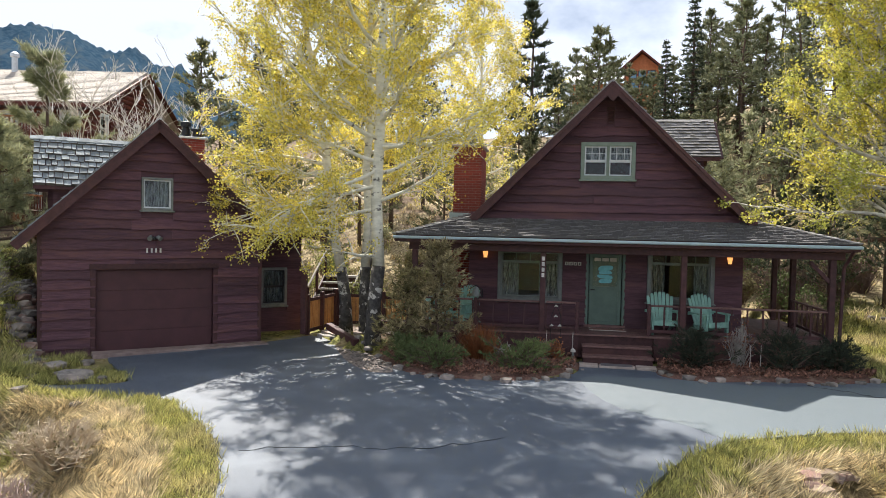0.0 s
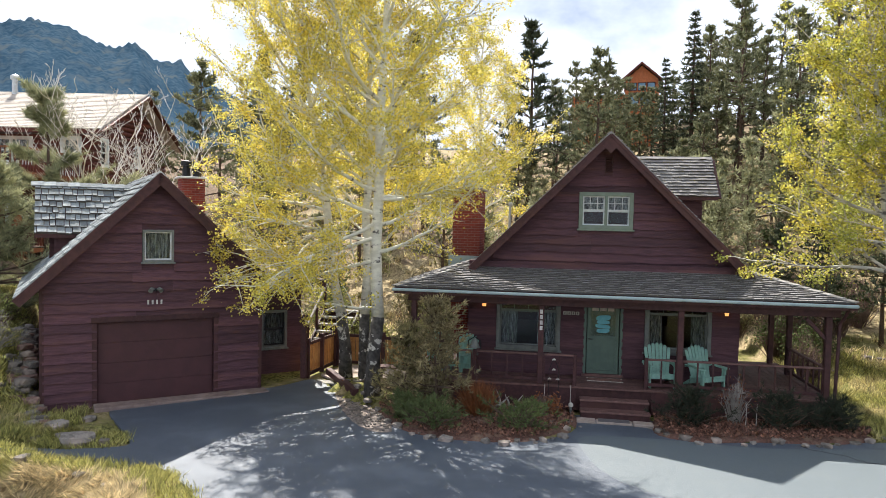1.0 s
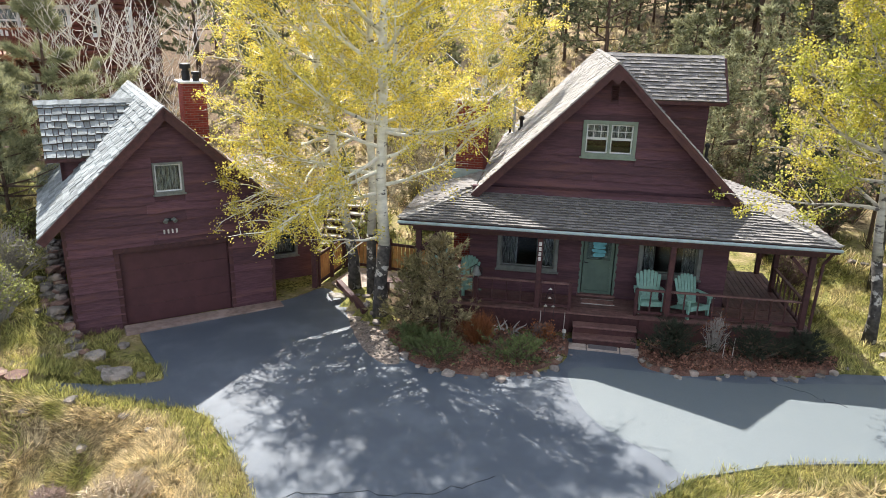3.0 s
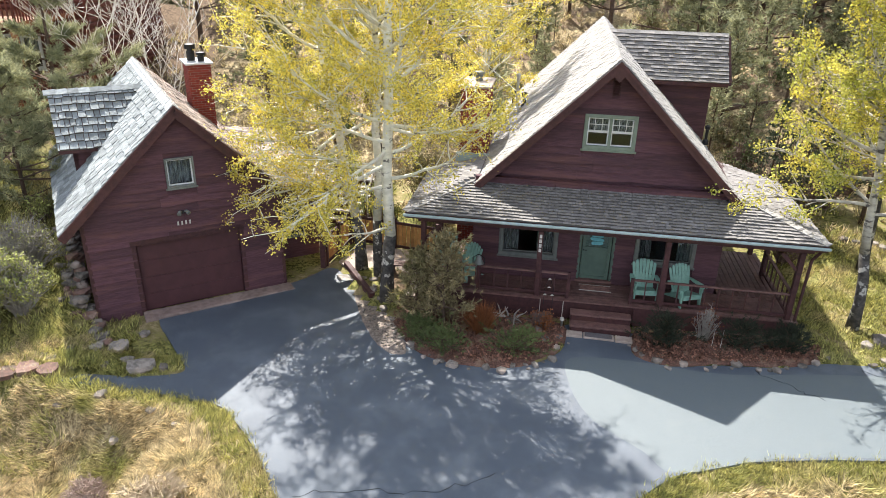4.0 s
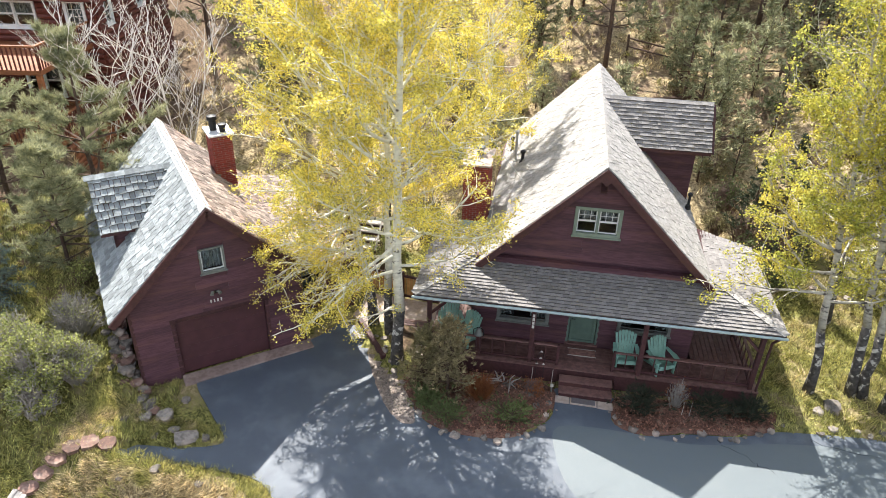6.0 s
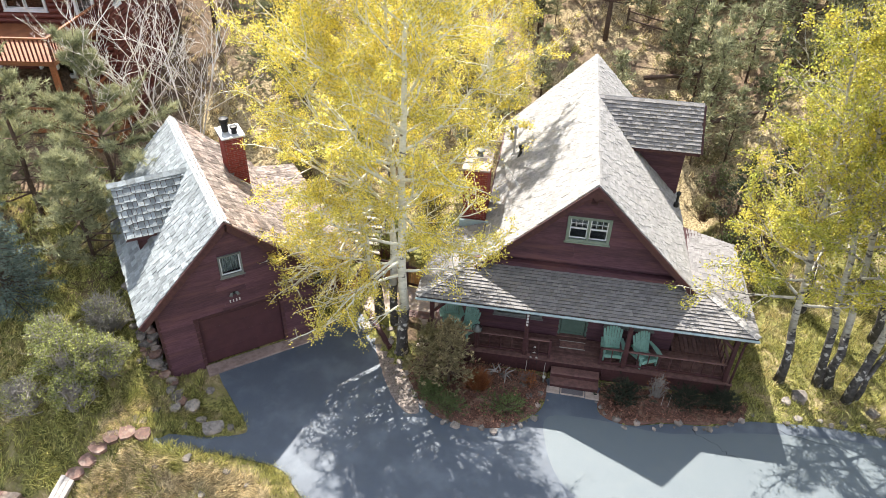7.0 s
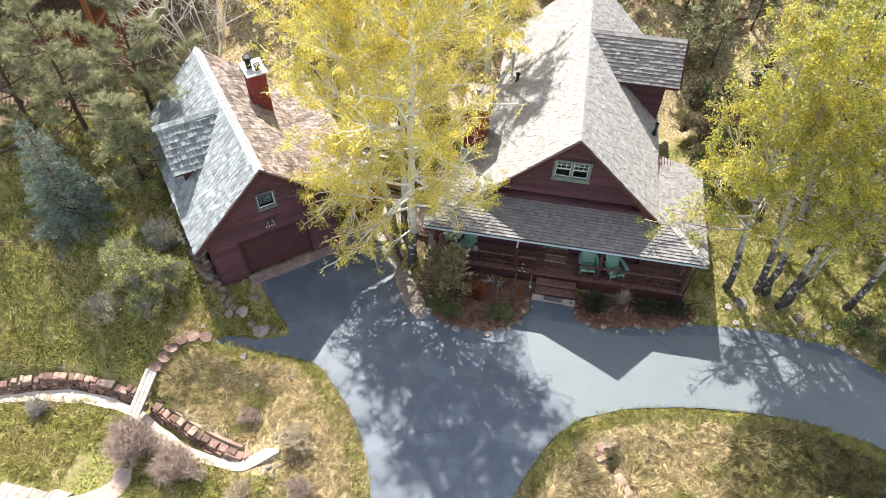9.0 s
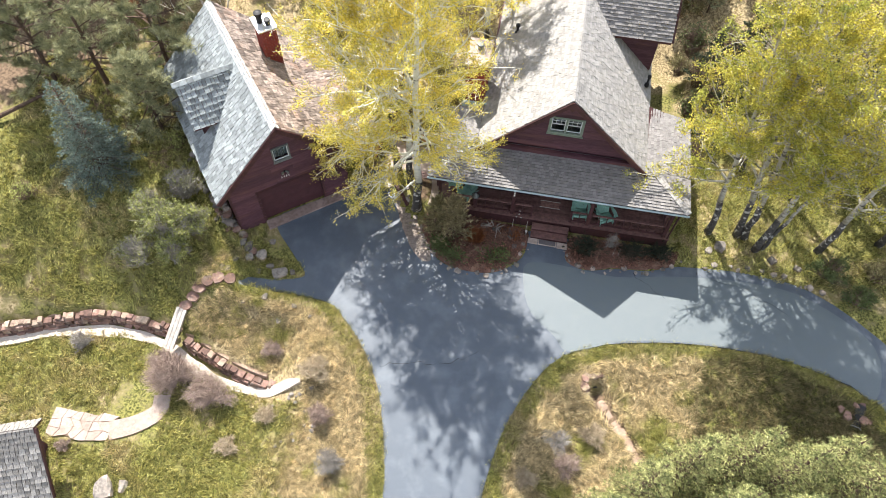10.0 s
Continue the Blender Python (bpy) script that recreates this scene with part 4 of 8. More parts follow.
# upper window, gable vent
window(house, gf, UW[0] - 0.0, UW[1], UW[2], UW[3], GREENTRIM, WHITETRIM, 0.10, 2, True, (3, 2, False), [(0.02, 0.98, 0.52, 1.0)], "sage green double window with white sashes and lace")
vent = part("gable_vent", ring(gf, MB(), 0.85, 1.05, 6.03, 6.45, 0.02, 0.0, 0.05), DARKWOOD, house)
for i in range(6):
    z = 6.06 + i * 0.062
    part("slat", MB().hexa([gf.at(*c) for c in ((0.87, 0.045, z), (1.03, 0.045, z), (1.03, 0.0, z + 0.045), (0.87, 0.0, z + 0.045), (0.87, 0.045, z + 0.01), (1.03, 0.045, z + 0.01), (1.03, 0.0, z + 0.055), (0.87, 0.0, z + 0.055))]), DARKWOOD, vent)
# lower windows and door
window(house, wl, *WIN1, GREYTRIM, GREYTRIM, 0.10, 1, True, (4, 1, False), [(0.0, 0.30, 0.0, 0.78), (0.66, 1.0, 0.0, 0.78)], "wide porch window in a grey-green casing", cut=0.78)
window(house, wl, *WIN2, GREYTRIM, GREYTRIM, 0.10, 1, True, (4, 1, False), [(0.0, 0.25, 0.0, 0.78), (0.75, 1.0, 0.0, 0.78)], "porch window in a grey-green casing", cut=0.78)
door = part("door", wl.box(MB(), 0.49, 1.33, -0.09, -0.04, 0.68, 2.58), DOORGREEN, house, "green front door with a glazed upper part", bev=0.006)
part("door_frame", ring(wl, MB(), 0.40, 1.42, 0.60, 2.66, 0.075, -0.1, 0.05), DOORGREEN, door, bev=0.006)
part("storm_frame", ring(wl, MB(), 0.50, 1.32, 0.70, 2.56, 0.085, -0.04, -0.005), DOORGREEN, door, bev=0.004)
part("door_pane", wl.box(MB(), 0.59, 1.23, -0.036, -0.03, 1.70, 2.48), GLASS, door)
part("cross_rail", wl.box(MB(), 0.58, 1.24, -0.04, -0.005, 1.61, 1.71), DOORGREEN, door)
part("door_handle", MB().tube([wl.at(0.535, 0.0, 1.62), wl.at(0.535, 0.05, 1.62), wl.at(0.64, 0.05, 1.62)], [0.014, 0.014, 0.012], 8), BLACKMETAL, door, "black lever handle")
for i in range(3):
    part("upper_lite", wl.box(MB(), 0.62 + i * 0.2, 0.79 + i * 0.2, -0.028, -0.022, 2.37, 2.46), PLAQUE, door)
part("threshold", wl.box(MB(), 0.38, 1.44, -0.1, 0.12, 0.64, 0.70), PORCHWOOD, door)

# porch roofs round three sides
EY = 17.19


def porch_plane(name, el, er, tr, tl, seed, pieces, label):
    """A sloping porch roof from its four corners: eave, then top edge."""
    el, er, tr, tl = [Vector(p) - Vector((1.0, 24.0, 0)) for p in (el, er, tr, tl)]
    a = (er - el).normalized()
    n = a.cross(tl - el).normalized()
    u = n.cross(a)
    f2 = lambda p: ((p - el).dot(a), (p - el).dot(u))
    deck = part(name, MB().prism([el, er, tr, tl], -n * 0.09), DARKWOOD, house, label)
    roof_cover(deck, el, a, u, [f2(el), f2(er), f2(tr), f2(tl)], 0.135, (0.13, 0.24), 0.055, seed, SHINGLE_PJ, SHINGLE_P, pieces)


EL, ER, HL, HR = (-4.40, EY, 2.97), (6.42, EY, 2.97), (-2.60, 19.14, 3.50), (4.52, 19.14, 3.50)
porch_plane("porch_roof", EL, ER, HR, HL, 41, 300, "low porch roof of weathered grey asphalt shingles")
porch_plane("porch_roof", (-4.40, 21.1, 2.97), EL, HL, (-2.62, 21.1, 3.56), 42, 0, "low porch roof of weathered grey asphalt shingles")
porch_plane("porch_roof", ER, (6.42, 22.3, 2.97), (4.54, 22.3, 3.56), HR, 43, 0, "low porch roof of weathered grey asphalt shingles")
for a, b, n in ((EL, HL, 10), (ER, HR, 10)):
    mb = MB()
    a, b = Vector(a), Vector(b)
    for i in range(n):
        p, q = a.lerp(b, i / n) + Vector((0, 0, 0.05)), a.lerp(b, (i + 1.15) / n) + Vector((0, 0, 0.035))
        mb.bar(p, q, 0.26, 0.02)
    hpart("hip_cap", mb, SHINGLE, "overlapping hip shingles", stuff=True)
gut = MB()
for a, b in (((-4.44, EY - 0.06, 2.92), (6.46, EY - 0.06, 2.92)),):
    gut.bar(a, b, 0.085, 0.075)
hpart("gutter", gut, GUTTER, "pale blue-grey eave gutter", bev=0.02)
hpart("eave_board", MB().bar((-4.40, EY + 0.02, 2.89), (6.42, EY + 0.02, 2.89), 0.03, 0.15), DARKWOOD)
hpart("eave_board", MB().bar((-4.40, EY, 2.89), (-4.40, 21.1, 2.89), 0.03, 0.13), DARKWOOD)
hpart("eave_board", MB().bar((6.42, EY, 2.89), (6.42, 22.3, 2.89), 0.03, 0.13), DARKWOOD)
hpart("porch_ceiling", MB().box(-4.3, 6.35, 17.30, 18.82, 2.80, 2.83), DARKWOOD)
hpart("porch_ceiling", MB().box(-4.3, -2.75, 18.83, 20.9, 2.80, 2.83), DARKWOOD)
hpart("porch_ceiling", MB().box(4.38, 6.35, 18.83, 22.1, 2.80, 2.83), DARKWOOD)
hpart("porch_beam", MB().box(-4.1, 6.25, 17.53, 17.67, 2.61, 2.795), DARKWOOD, bev=0.01)
hpart("porch_beam", MB().box(-4.03, -3.89, 17.68, 20.8, 2.61, 2.795), DARKWOOD, bev=0.01)
hpart("porch_beam", MB().box(6.0, 6.14, 17.68, 22.0, 2.61, 2.795), DARKWOOD, bev=0.01)
# roof pipes
for x, y, z, h, r, m in ((-2.05, 25.6, 4.1, 1.15, 0.05, STEEL), (-1.75, 25.0, 4.35, 0.35, 0.06, BLACKMETAL), (4.3, 23.3, 3.9, 0.4, 0.05, BLACKMETAL), (-2.3, 27.4, 3.8, 0.5, 0.05, BLACKMETAL)):
    hpart("roof_pipe", MB().lathe((x, y, z), [(r * 2.2, -0.1), (r * 1.8, 0.05), (r, 0.08), (r, h), (r * 1.7, h + 0.01), (r * 1.7, h + 0.1), (r * 0.6, h + 0.14)], 10), m)


def chimney(name, m, wx, wy, z0, z1, label, flues, cap_mat, seed):
    """A brick stack with each brick proud of its mortar, a cap and flues."""
    ch = thing(name, m, label, "chimney")
    part("core", MB().box(-wx / 2 + 0.012, wx / 2 - 0.012, -wy / 2 + 0.012, wy / 2 - 0.012, z0, z1), MORTAR, ch)
    me = bpy.data.meshes.new("brick")
    me.from_pydata(UNIT.v, [], UNIT.f)
    me.materials.append(BRICK)
    rest = MB()
    rows = int((z1 - z0) / 0.078)
    count = 0
    for r in range(rows, 0, -1):
        z = z1 - (rows - r + 1) * 0.078
        for (px, py, ax, ay, ln) in ((-wx / 2, -wy / 2, 1, 0, wx), (wx / 2, -wy / 2, 0, 1, wy), (wx / 2, wy / 2, -1, 0, wx), (-wx / 2, wy / 2, 0, -1, wy)):
            n = max(2, round(ln / 0.21))
            st = ln / n
            for i in range(n):
                o = (i + (0.25 if r % 2 else -0.25)) * st
                a, b = max(0, o) + 0.006, min(ln, o + st) - 0.006
                if b - a < 0.03:
                    continue
                c = (a + b) / 2
                mm = Matrix(((ax * (b - a), -ay * 0.05, 0, px + ax * c), (ay * (b - a), ax * 0.05, 0, py + ay * c), (0, 0, 0.066, z), (0, 0, 0, 1)))
                if count < 290:
                    ob = new("brick", me)
                    ob.parent = ch
                    ob.matrix_basis = mm
                    count += 1
                else:
                    rest.add([mm @ Vector(p) for p in UNIT.v], UNIT.f)
    if rest.v:
        part("brickwork", rest, BRICK, ch)["kind"] = "stuff"
    part("cap", MB().box(-wx / 2 - 0.08, wx / 2 + 0.08, -wy / 2 - 0.08, wy / 2 + 0.08, z1, z1 + 0.07), cap_mat, ch, bev=0.012)
    for (fx, fy, r, h, mat) in flues:
        part("flue", MB().lathe((fx, fy, z1 + 0.07), [(r, 0), (r, h * 0.55), (r * 0.8, h * 0.55), (r * 0.8, h * 0.68), (r * 1.35, h * 0.68), (r * 1.35, h * 0.94), (r * 0.5, h)], 16), mat, ch, smooth=False)
    return ch


chimney("chimney", HOUSE_TURN @ Matrix.Translation((-3.10, 21.95, 0)), 0.84, 1.50, 0.0, 5.62, "red brick chimney with a pale concrete cap", [(0.02, 0.2, 0.12, 0.3, GREYTRIM)], CONCRETE, 3)
hpart("flashing", MB().box(-3.6, -2.5, 21.02, 21.12, 3.3, 3.62), GUTTER)
# porch sconces, tile sign, numbers
for x, z in ((-2.25, 2.52), (3.97, 2.52)):
    lamp = thing("wall_lantern", HOUSE_TURN @ Matrix.Translation((x, 18.79, z)), "black porch wall lantern with a warm lit bulb", "wall lamp", "porch lanterns")
    part("backplate", MB().box(-0.05, 0.05, -0.0, 0.02, -0.14, 0.12), BLACKMETAL, lamp)
    part("arm", MB().tube([(0, 0, 0.05), (0, -0.08, 0.1), (0, -0.12, 0.08)], [0.01, 0.01, 0.01], 6), BLACKMETAL, lamp)
    part("roof_cap", MB().lathe((0, -0.12, 0.06), [(0.085, 0), (0.06, 0.04), (0.02, 0.09), (0.01, 0.11)], 8), BLACKMETAL, lamp)
    part("glass", MB().lathe((0, -0.12, -0.12), [(0.045, 0), (0.07, 0.17)], 8), LAMPGLOW, lamp, "glowing amber glass")
    part("base", MB().lathe((0, -0.12, -0.15), [(0.01, 0), (0.05, 0.03)], 8), BLACKMETAL, lamp)
for i in range(4):
    sq = thing("tile_plaque", HOUSE_TURN @ Matrix.Translation((-0.10 + i * 0.11, 18.79, 2.29)), "small pale square tile on the porch wall", "plaque", "tile sign")
    part("tile", MB().box(-0.045, 0.045, -0.02, 0.0, -0.045, 0.045), PLAQUE, sq, bev=0.004)
    part("bar", MB().box(-0.012, 0.012, -0.026, -0.02, -0.028, 0.028), BARINK, sq)
sign = thing("door_sign", HOUSE_TURN @ Matrix.Translation((0.91, 18.855, 2.02)), "hanging sign of four turquoise wooden slats on the front door", "door sign")
for z, w, h, o, r in ((0.17, 0.19, 0.07, 0.0, 0.05), (0.055, 0.17, 0.045, 0.0, 0.0), (-0.055, 0.2, 0.05, -0.01, -0.04), (-0.17, 0.17, 0.055, 0.0, 0.02)):
    n = 14
    poly = []
    for i in range(n):
        a = 2 * math.pi * i / n
        ex = 0.55
        poly.append((o + w * math.copysign(abs(math.cos(a)) ** ex, math.cos(a)), -0.02, z + h * math.copysign(abs(math.sin(a)) ** (ex + 0.2), math.sin(a)) + r * math.cos(a) * 0.5))
    part("slat", MB().prism(poly, (0, 0.02, 0)), TEALSIGN, sign)

# ---- porch ----
porch = thing("porch", HOUSE_TURN, "dark brown wooden porch deck with posts and steps", "porch")
part("joist_frame", MB().box(-4.05, 6.2, 17.5, 18.74, 0.05, 0.60).box(-4.05, -2.66, 18.745, 20.9, 0.05, 0.60).box(4.41, 6.2, 18.745, 22.0, 0.05, 0.60), DARKWOOD, porch)
rng = random.Random(5)
y = 17.42
while y < 18.66:
    part("deck_board", MB().box(-4.1, 6.25, y, y + 0.135, 0.605, 0.64), PORCHWOOD, porch)
    y += 0.145
for x0, x1, y1 in ((4.42, 6.22, 22.0), (-4.08, -2.67, 20.9)):
    x = x0
    while x < x1 - 0.08:
        part("deck_board", MB().box(x, x + 0.135, 18.76, y1, 0.605, 0.64), PORCHWOOD, porch)
        x += 0.15
part("skirt_board", MB().box(-4.1, 0.2, 17.44, 17.48, 0.05, 0.60), DARKWOOD, porch)
part("skirt_board", MB().box(2.0, 6.22, 17.44, 17.48, 0.05, 0.60), DARKWOOD, porch)
for z, y0 in ((0.42, 17.10), (0.22, 16.80)):
    part("step", MB().box(0.28, 1.92, y0, 17.43, z - 0.05, z), PORCHWOOD, porch, bev=0.008)
    part("riser", MB().box(0.30, 1.90, y0 + 0.03, 17.43, z - 0.2, z - 0.052), DARKWOOD, porch)
for x, y, h in ((-3.95, 17.6, 2.61), (-0.70, 17.6, 2.61), (2.66, 17.6, 2.61), (6.0, 17.6, 2.61), (6.0, 20.3, 2.61), (-3.95, 20.6, 2.61), (6.0, 21.9, 2.61)):
    z0 = 0.02 if (x > 6 and y < 18) else 0.64
    part("post", MB().box(x - 0.07, x + 0.07, y - 0.07, y + 0.07, z0, h), DARKWOOD, porch, bev=0.012)
    for sx in (-1, 1):
        if -4 < x + sx * 0.5 < 6.3 and y < 18 and not -1 < x < 3:
            part("brace", MB().bar((x + sx * 0.06, y, h - 0.52), (x + sx * 0.5, y, h - 0.06), 0.08, 0.09, up=(0, 1, 0)), DARKWOOD, porch)
    if y < 18 and x > 6:
        part("brace", MB().bar((x, y + 0.06, h - 0.52), (x, y + 0.5, h - 0.06), 0.08, 0.09, up=(1, 0, 0)), DARKWOOD, porch)
part("downspout", MB().tube([(6.3, 17.2, 2.86), (6.28, 17.45, 2.6), (6.22, 17.52, 2.45), (6.17, 17.52, 0.4), (6.3, 17.3, 0.08)], [0.04] * 5, 8), DARKWOOD, porch)


def railing(a, b, label):
    """A porch railing between two places on the deck."""
    a, b = Vector(a), Vector(b)
    ln = (b - a).length
    rl = thing("porch_railing", HOUSE_TURN @ Matrix.Translation(a), label, "railing", "porch railings")
    d = b - a
    up = Vector((0, 0, 1))
    part("top_rail", MB().bar(up * 0.74, d + up * 0.74, 0.09, 0.045), PORCHWOOD, rl, bev=0.008)
    part("bottom_rail", MB().bar(up * 0.12, d + up * 0.12, 0.05, 0.07), DARKWOOD, rl)
    n = max(2, int(ln / 0.34))
    for i in range(n + 1):
        p = d * (i / n)
        part("baluster", MB().bar(p + up * 0.155, p + up * 0.717, 0.035, 0.035, up=(1, 0, 0)), DARKWOOD, rl)


railing((-2.3, 17.6, 0.64), (-0.76, 17.6, 0.64), "dark brown wooden porch railing with square balusters")
railing((-0.6, 17.6, 0.64), (0.14, 17.6, 0.64), "short dark brown porch railing beside the steps")
railing((1.9, 17.6, 0.64), (2.58, 17.6, 0.64), "short dark brown porch railing beside the steps")
railing((2.74, 17.6, 0.64), (5.92, 17.6, 0.64), "dark brown wooden porch railing with square balusters")
railing((6.0, 17.68, 0.64), (6.0, 20.22, 0.64), "side porch railing catching the sun")
railing((-3.85, 17.6, 0.64), (-2.44, 17.6, 0.64), "dark brown wooden porch railing with square balusters")
for x in (0.16, 1.88, -2.37):
    part("newel", MB().box(x - 0.045, x + 0.045, 17.555, 17.645, 0.64, 1.42), DARKWOOD, porch, bev=0.01)
bars_text(porch, Wall((0, 17.525, 0), (1, 0, 0), (0, -1, 0)), -0.735, -0.665, 1.98, 2.53, 4, BARWHITE, upright=False)

# stone step with a mat in front of the stairs
slab = thing("step_slab", Matrix.Translation((1.1, 16.72, 0)), "pale stone slab in front of the porch steps", "paving slab")
part("stone", MB().box(-0.86, -0.42, -0.18, 0.1, -0.02, 0.06).box(0.44, 0.9, -0.2, 0.1, -0.02, 0.06).box(-0.40, 0.42, -0.17, 0.1, -0.02, 0.05), CONCRETE, slab, bev=0.015)
fm = thing("step_mat", Matrix.Translation((1.1, 16.71, 0.05)), "dark grey mat on the stone slab", "mat")
part("mat", MB().box(-0.36, 0.36, -0.14, 0.09, 0.002, 0.018), MATGREY, fm, bev=0.005)
dm = thing("door_mat", HOUSE_TURN @ Matrix.Translation((0.95, 18.35, 0.641)), "red and cream woven door mat on the porch", "mat")
part("mat", MB().box(-0.42, 0.42, -0.16, 0.16, 0.0, 0.015), MATRED, dm, bev=0.004)
part("border", MB().box(-0.45, 0.45, -0.19, -0.165, 0, 0.013).box(-0.45, 0.45, 0.165, 0.19, 0, 0.013), PLAQUE, dm)

# ---- garage ----
garage = thing("garage", GARAGE, "dark brown wooden garage with a steep shake roof and dormer", "garage")
GZ, GH, GS = 5.96, 3.12, 0.975
gfw = Wall((0, 0.33, 0), (1, 0, 0), (0, -1, 0))
GWIN = (-0.385, 0.365, 3.72, 4.54)
GDOOR = (-1.41, 1.38, 0.0, 2.22)


def g_span(z0, z1):
    h = (GZ - 0.12 - (z0 + z1) / 2) / GS
    return (-min(2.6, h), min(2.6, h)) if h > 0.1 else None


gm = MB()
gfw.holed(gm, -2.6, 2.6, -0.3, 3.3, 0, -0.16, [GDOOR])
s1, s2 = g_span(GWIN[2], GWIN[2]), g_span(GWIN[3], GWIN[3])
gfw.poly(gm, [(-2.6, 3.3), (2.6, 3.3), (s1[1], GWIN[2]), (s1[0], GWIN[2])], 0, -0.16)
gfw.poly(gm, [(s1[0], GWIN[2]), (GWIN[0], GWIN[2]), (GWIN[0], GWIN[3]), (s2[0], GWIN[3])], 0, -0.16)
gfw.poly(gm, [(GWIN[1], GWIN[2]), (s1[1], GWIN[2]), (s2[1], GWIN[3]), (GWIN[1], GWIN[3])], 0, -0.16)
gfw.poly(gm, [(s2[0], GWIN[3]), (s2[1], GWIN[3]), (0, GZ - 0.12)], 0, -0.16)
g_wall = part("wall", gm, SIDING, garage)
boards(g_wall, gfw.p, gfw.a, gfw.n, 24, 0.245, lambda a, b: g_span(a, b + 0.08), [GDOOR[:2] + (-1, 2.26), (GWIN[0] - 0.005, GWIN[1] + 0.005, GWIN[2] - 0.05, GWIN[3])], 51, z0=0.06)
for x0, x1, o in ((-2.6, -2.45, -1), (2.45, 2.6, 1)):
    w = part("side_wall", MB().box(x0, x1, 0.49, 8.1, -0.2, 3.3), SIDING, garage)
    boards(w, ((x0 if o < 0 else x1), 0, 0), (0, 1, 0), (o, 0, 0), 13, 0.245, lambda a, b: (0.36, 8.1), [], 52 + o, z0=0.06)
part("back_wall", MB().prism([(-2.6, 7.95, 0), (2.6, 7.95, 0), (2.6, 7.95, 3.3), (0, 7.95, 5.85), (-2.6, 7.95, 3.3)], (0, 0.15, 0)), SIDING, garage)
part("inner_floor", MB().box(-2.4, 2.4, 0.6, 7.9, 2.6, 2.7), DARKWOOD, garage)
part("foundation", MB().box(-1.5, 2.75, -0.20, 0.29, -0.25, 0.21), FOOTING, garage, "brownish concrete sill under the garage door", bev=0.015)
gd = part("garage_door", gfw.box(MB(), GDOOR[0], GDOOR[1], -0.15, -0.11, 0.15, 2.22), GARAGEDOOR, garage, "plain dark brown overhead door")
for i in range(4):
    part("door_panel", gfw.box(MB(), GDOOR[0] + 0.012, GDOOR[1] - 0.012, -0.11, -0.092, 0.16 + i * 0.51, 0.665 + i * 0.51), GARAGEDOOR, gd, bev=0.004)
part("door_casing", gfw.box(MB(), GDOOR[0] - 0.12, GDOOR[0], -0.1, 0.055, 0.12, 2.22), DARKWOOD, gd, bev=0.006)
part("door_casing", gfw.box(MB(), GDOOR[1], GDOOR[1] + 0.12, -0.1, 0.055, 0.12, 2.22), DARKWOOD, gd, bev=0.006)
part("door_head", gfw.box(MB(), GDOOR[0] - 0.14, GDOOR[1] + 0.14, -0.1, 0.065, 2.22, 2.36), DARKWOOD, gd, bev=0.006)
part("corner_board", gfw.box(MB(), -2.66, -2.56, -0.1, 0.05, 0.0, 3.1), DARKWOOD, garage)
part("corner_board", gfw.box(MB(), 2.56, 2.66, -0.1, 0.05, 0.0, 3.1), DARKWOOD, garage)
window(garage, gfw, *GWIN, GREYTRIM, WHITETRIM, 0.05, 1, False, None, [(0.0, 1.0, 0.0, 1.0)], "square white-framed gable window with lace curtains")
bars_text(garage, gfw, -0.30, 0.12, 2.64, 2.75, 4, BARWHITE)
fl = thing("flood_light", GARAGE @ Matrix.Translation((-0.08, 0.33, 3.02)), "twin-headed black outdoor flood light on the garage wall", "wall lamp")
part("box", MB().lathe((0, -0.06, -0.05), [(0.05, 0), (0.05, 0.08)], 10), BLACKMETAL, fl)
for sx in (-1, 1):
    part("head", MB().tube([(sx * 0.03, -0.08, 0.0), (sx * 0.09, -0.12, 0.02), (sx * 0.13, -0.2, -0.03)], [0.02, 0.045, 0.06], 10), GREYTRIM, fl, "grey lamp head")
# roof
for side in (-1, 1):
    ez = GZ - GH * GS
    hw = GH if side < 0 else 2.75
    ez = GZ - hw * GS
    rf = part("roof", MB().prism([(0, 0, GZ), (side * hw, 0, ez), (side * hw, 8.36, ez), (0, 8.36, GZ)], (0, 0, -0.12)), DARKWOOD, garage, "steep roof of weathered grey wooden shakes")
    ln = hw * math.hypot(1, GS)
    o = (side * hw, 0 if side > 0 else 8.36, ez)
    al = (0, 1 if side > 0 else -1, 0)
    roof_cover(rf, o, al, (-side, 0, GS), [(0, 0), (8.36, 0), (8.36, ln), (0, ln)], 0.24, (0.13, 0.3), 0.05, 60 + side, SHAKE_G if side < 0 else SHAKE_J, SHAKE, 300 if side < 0 else 0, "shake", 0.02)
    part("fascia", MB().bar((0, -0.03, GZ - 0.14), (side * hw, -0.03, ez - 0.12), 0.05, 0.22, up=(side, 0, 1)), DARKWOOD, garage)
    part("rake_edge", MB().bar((0, -0.02, GZ + 0.0), (side * hw, -0.02, ez + 0.0), 0.10, 0.05, up=(side, 0, 1)), DARKWOOD, garage)
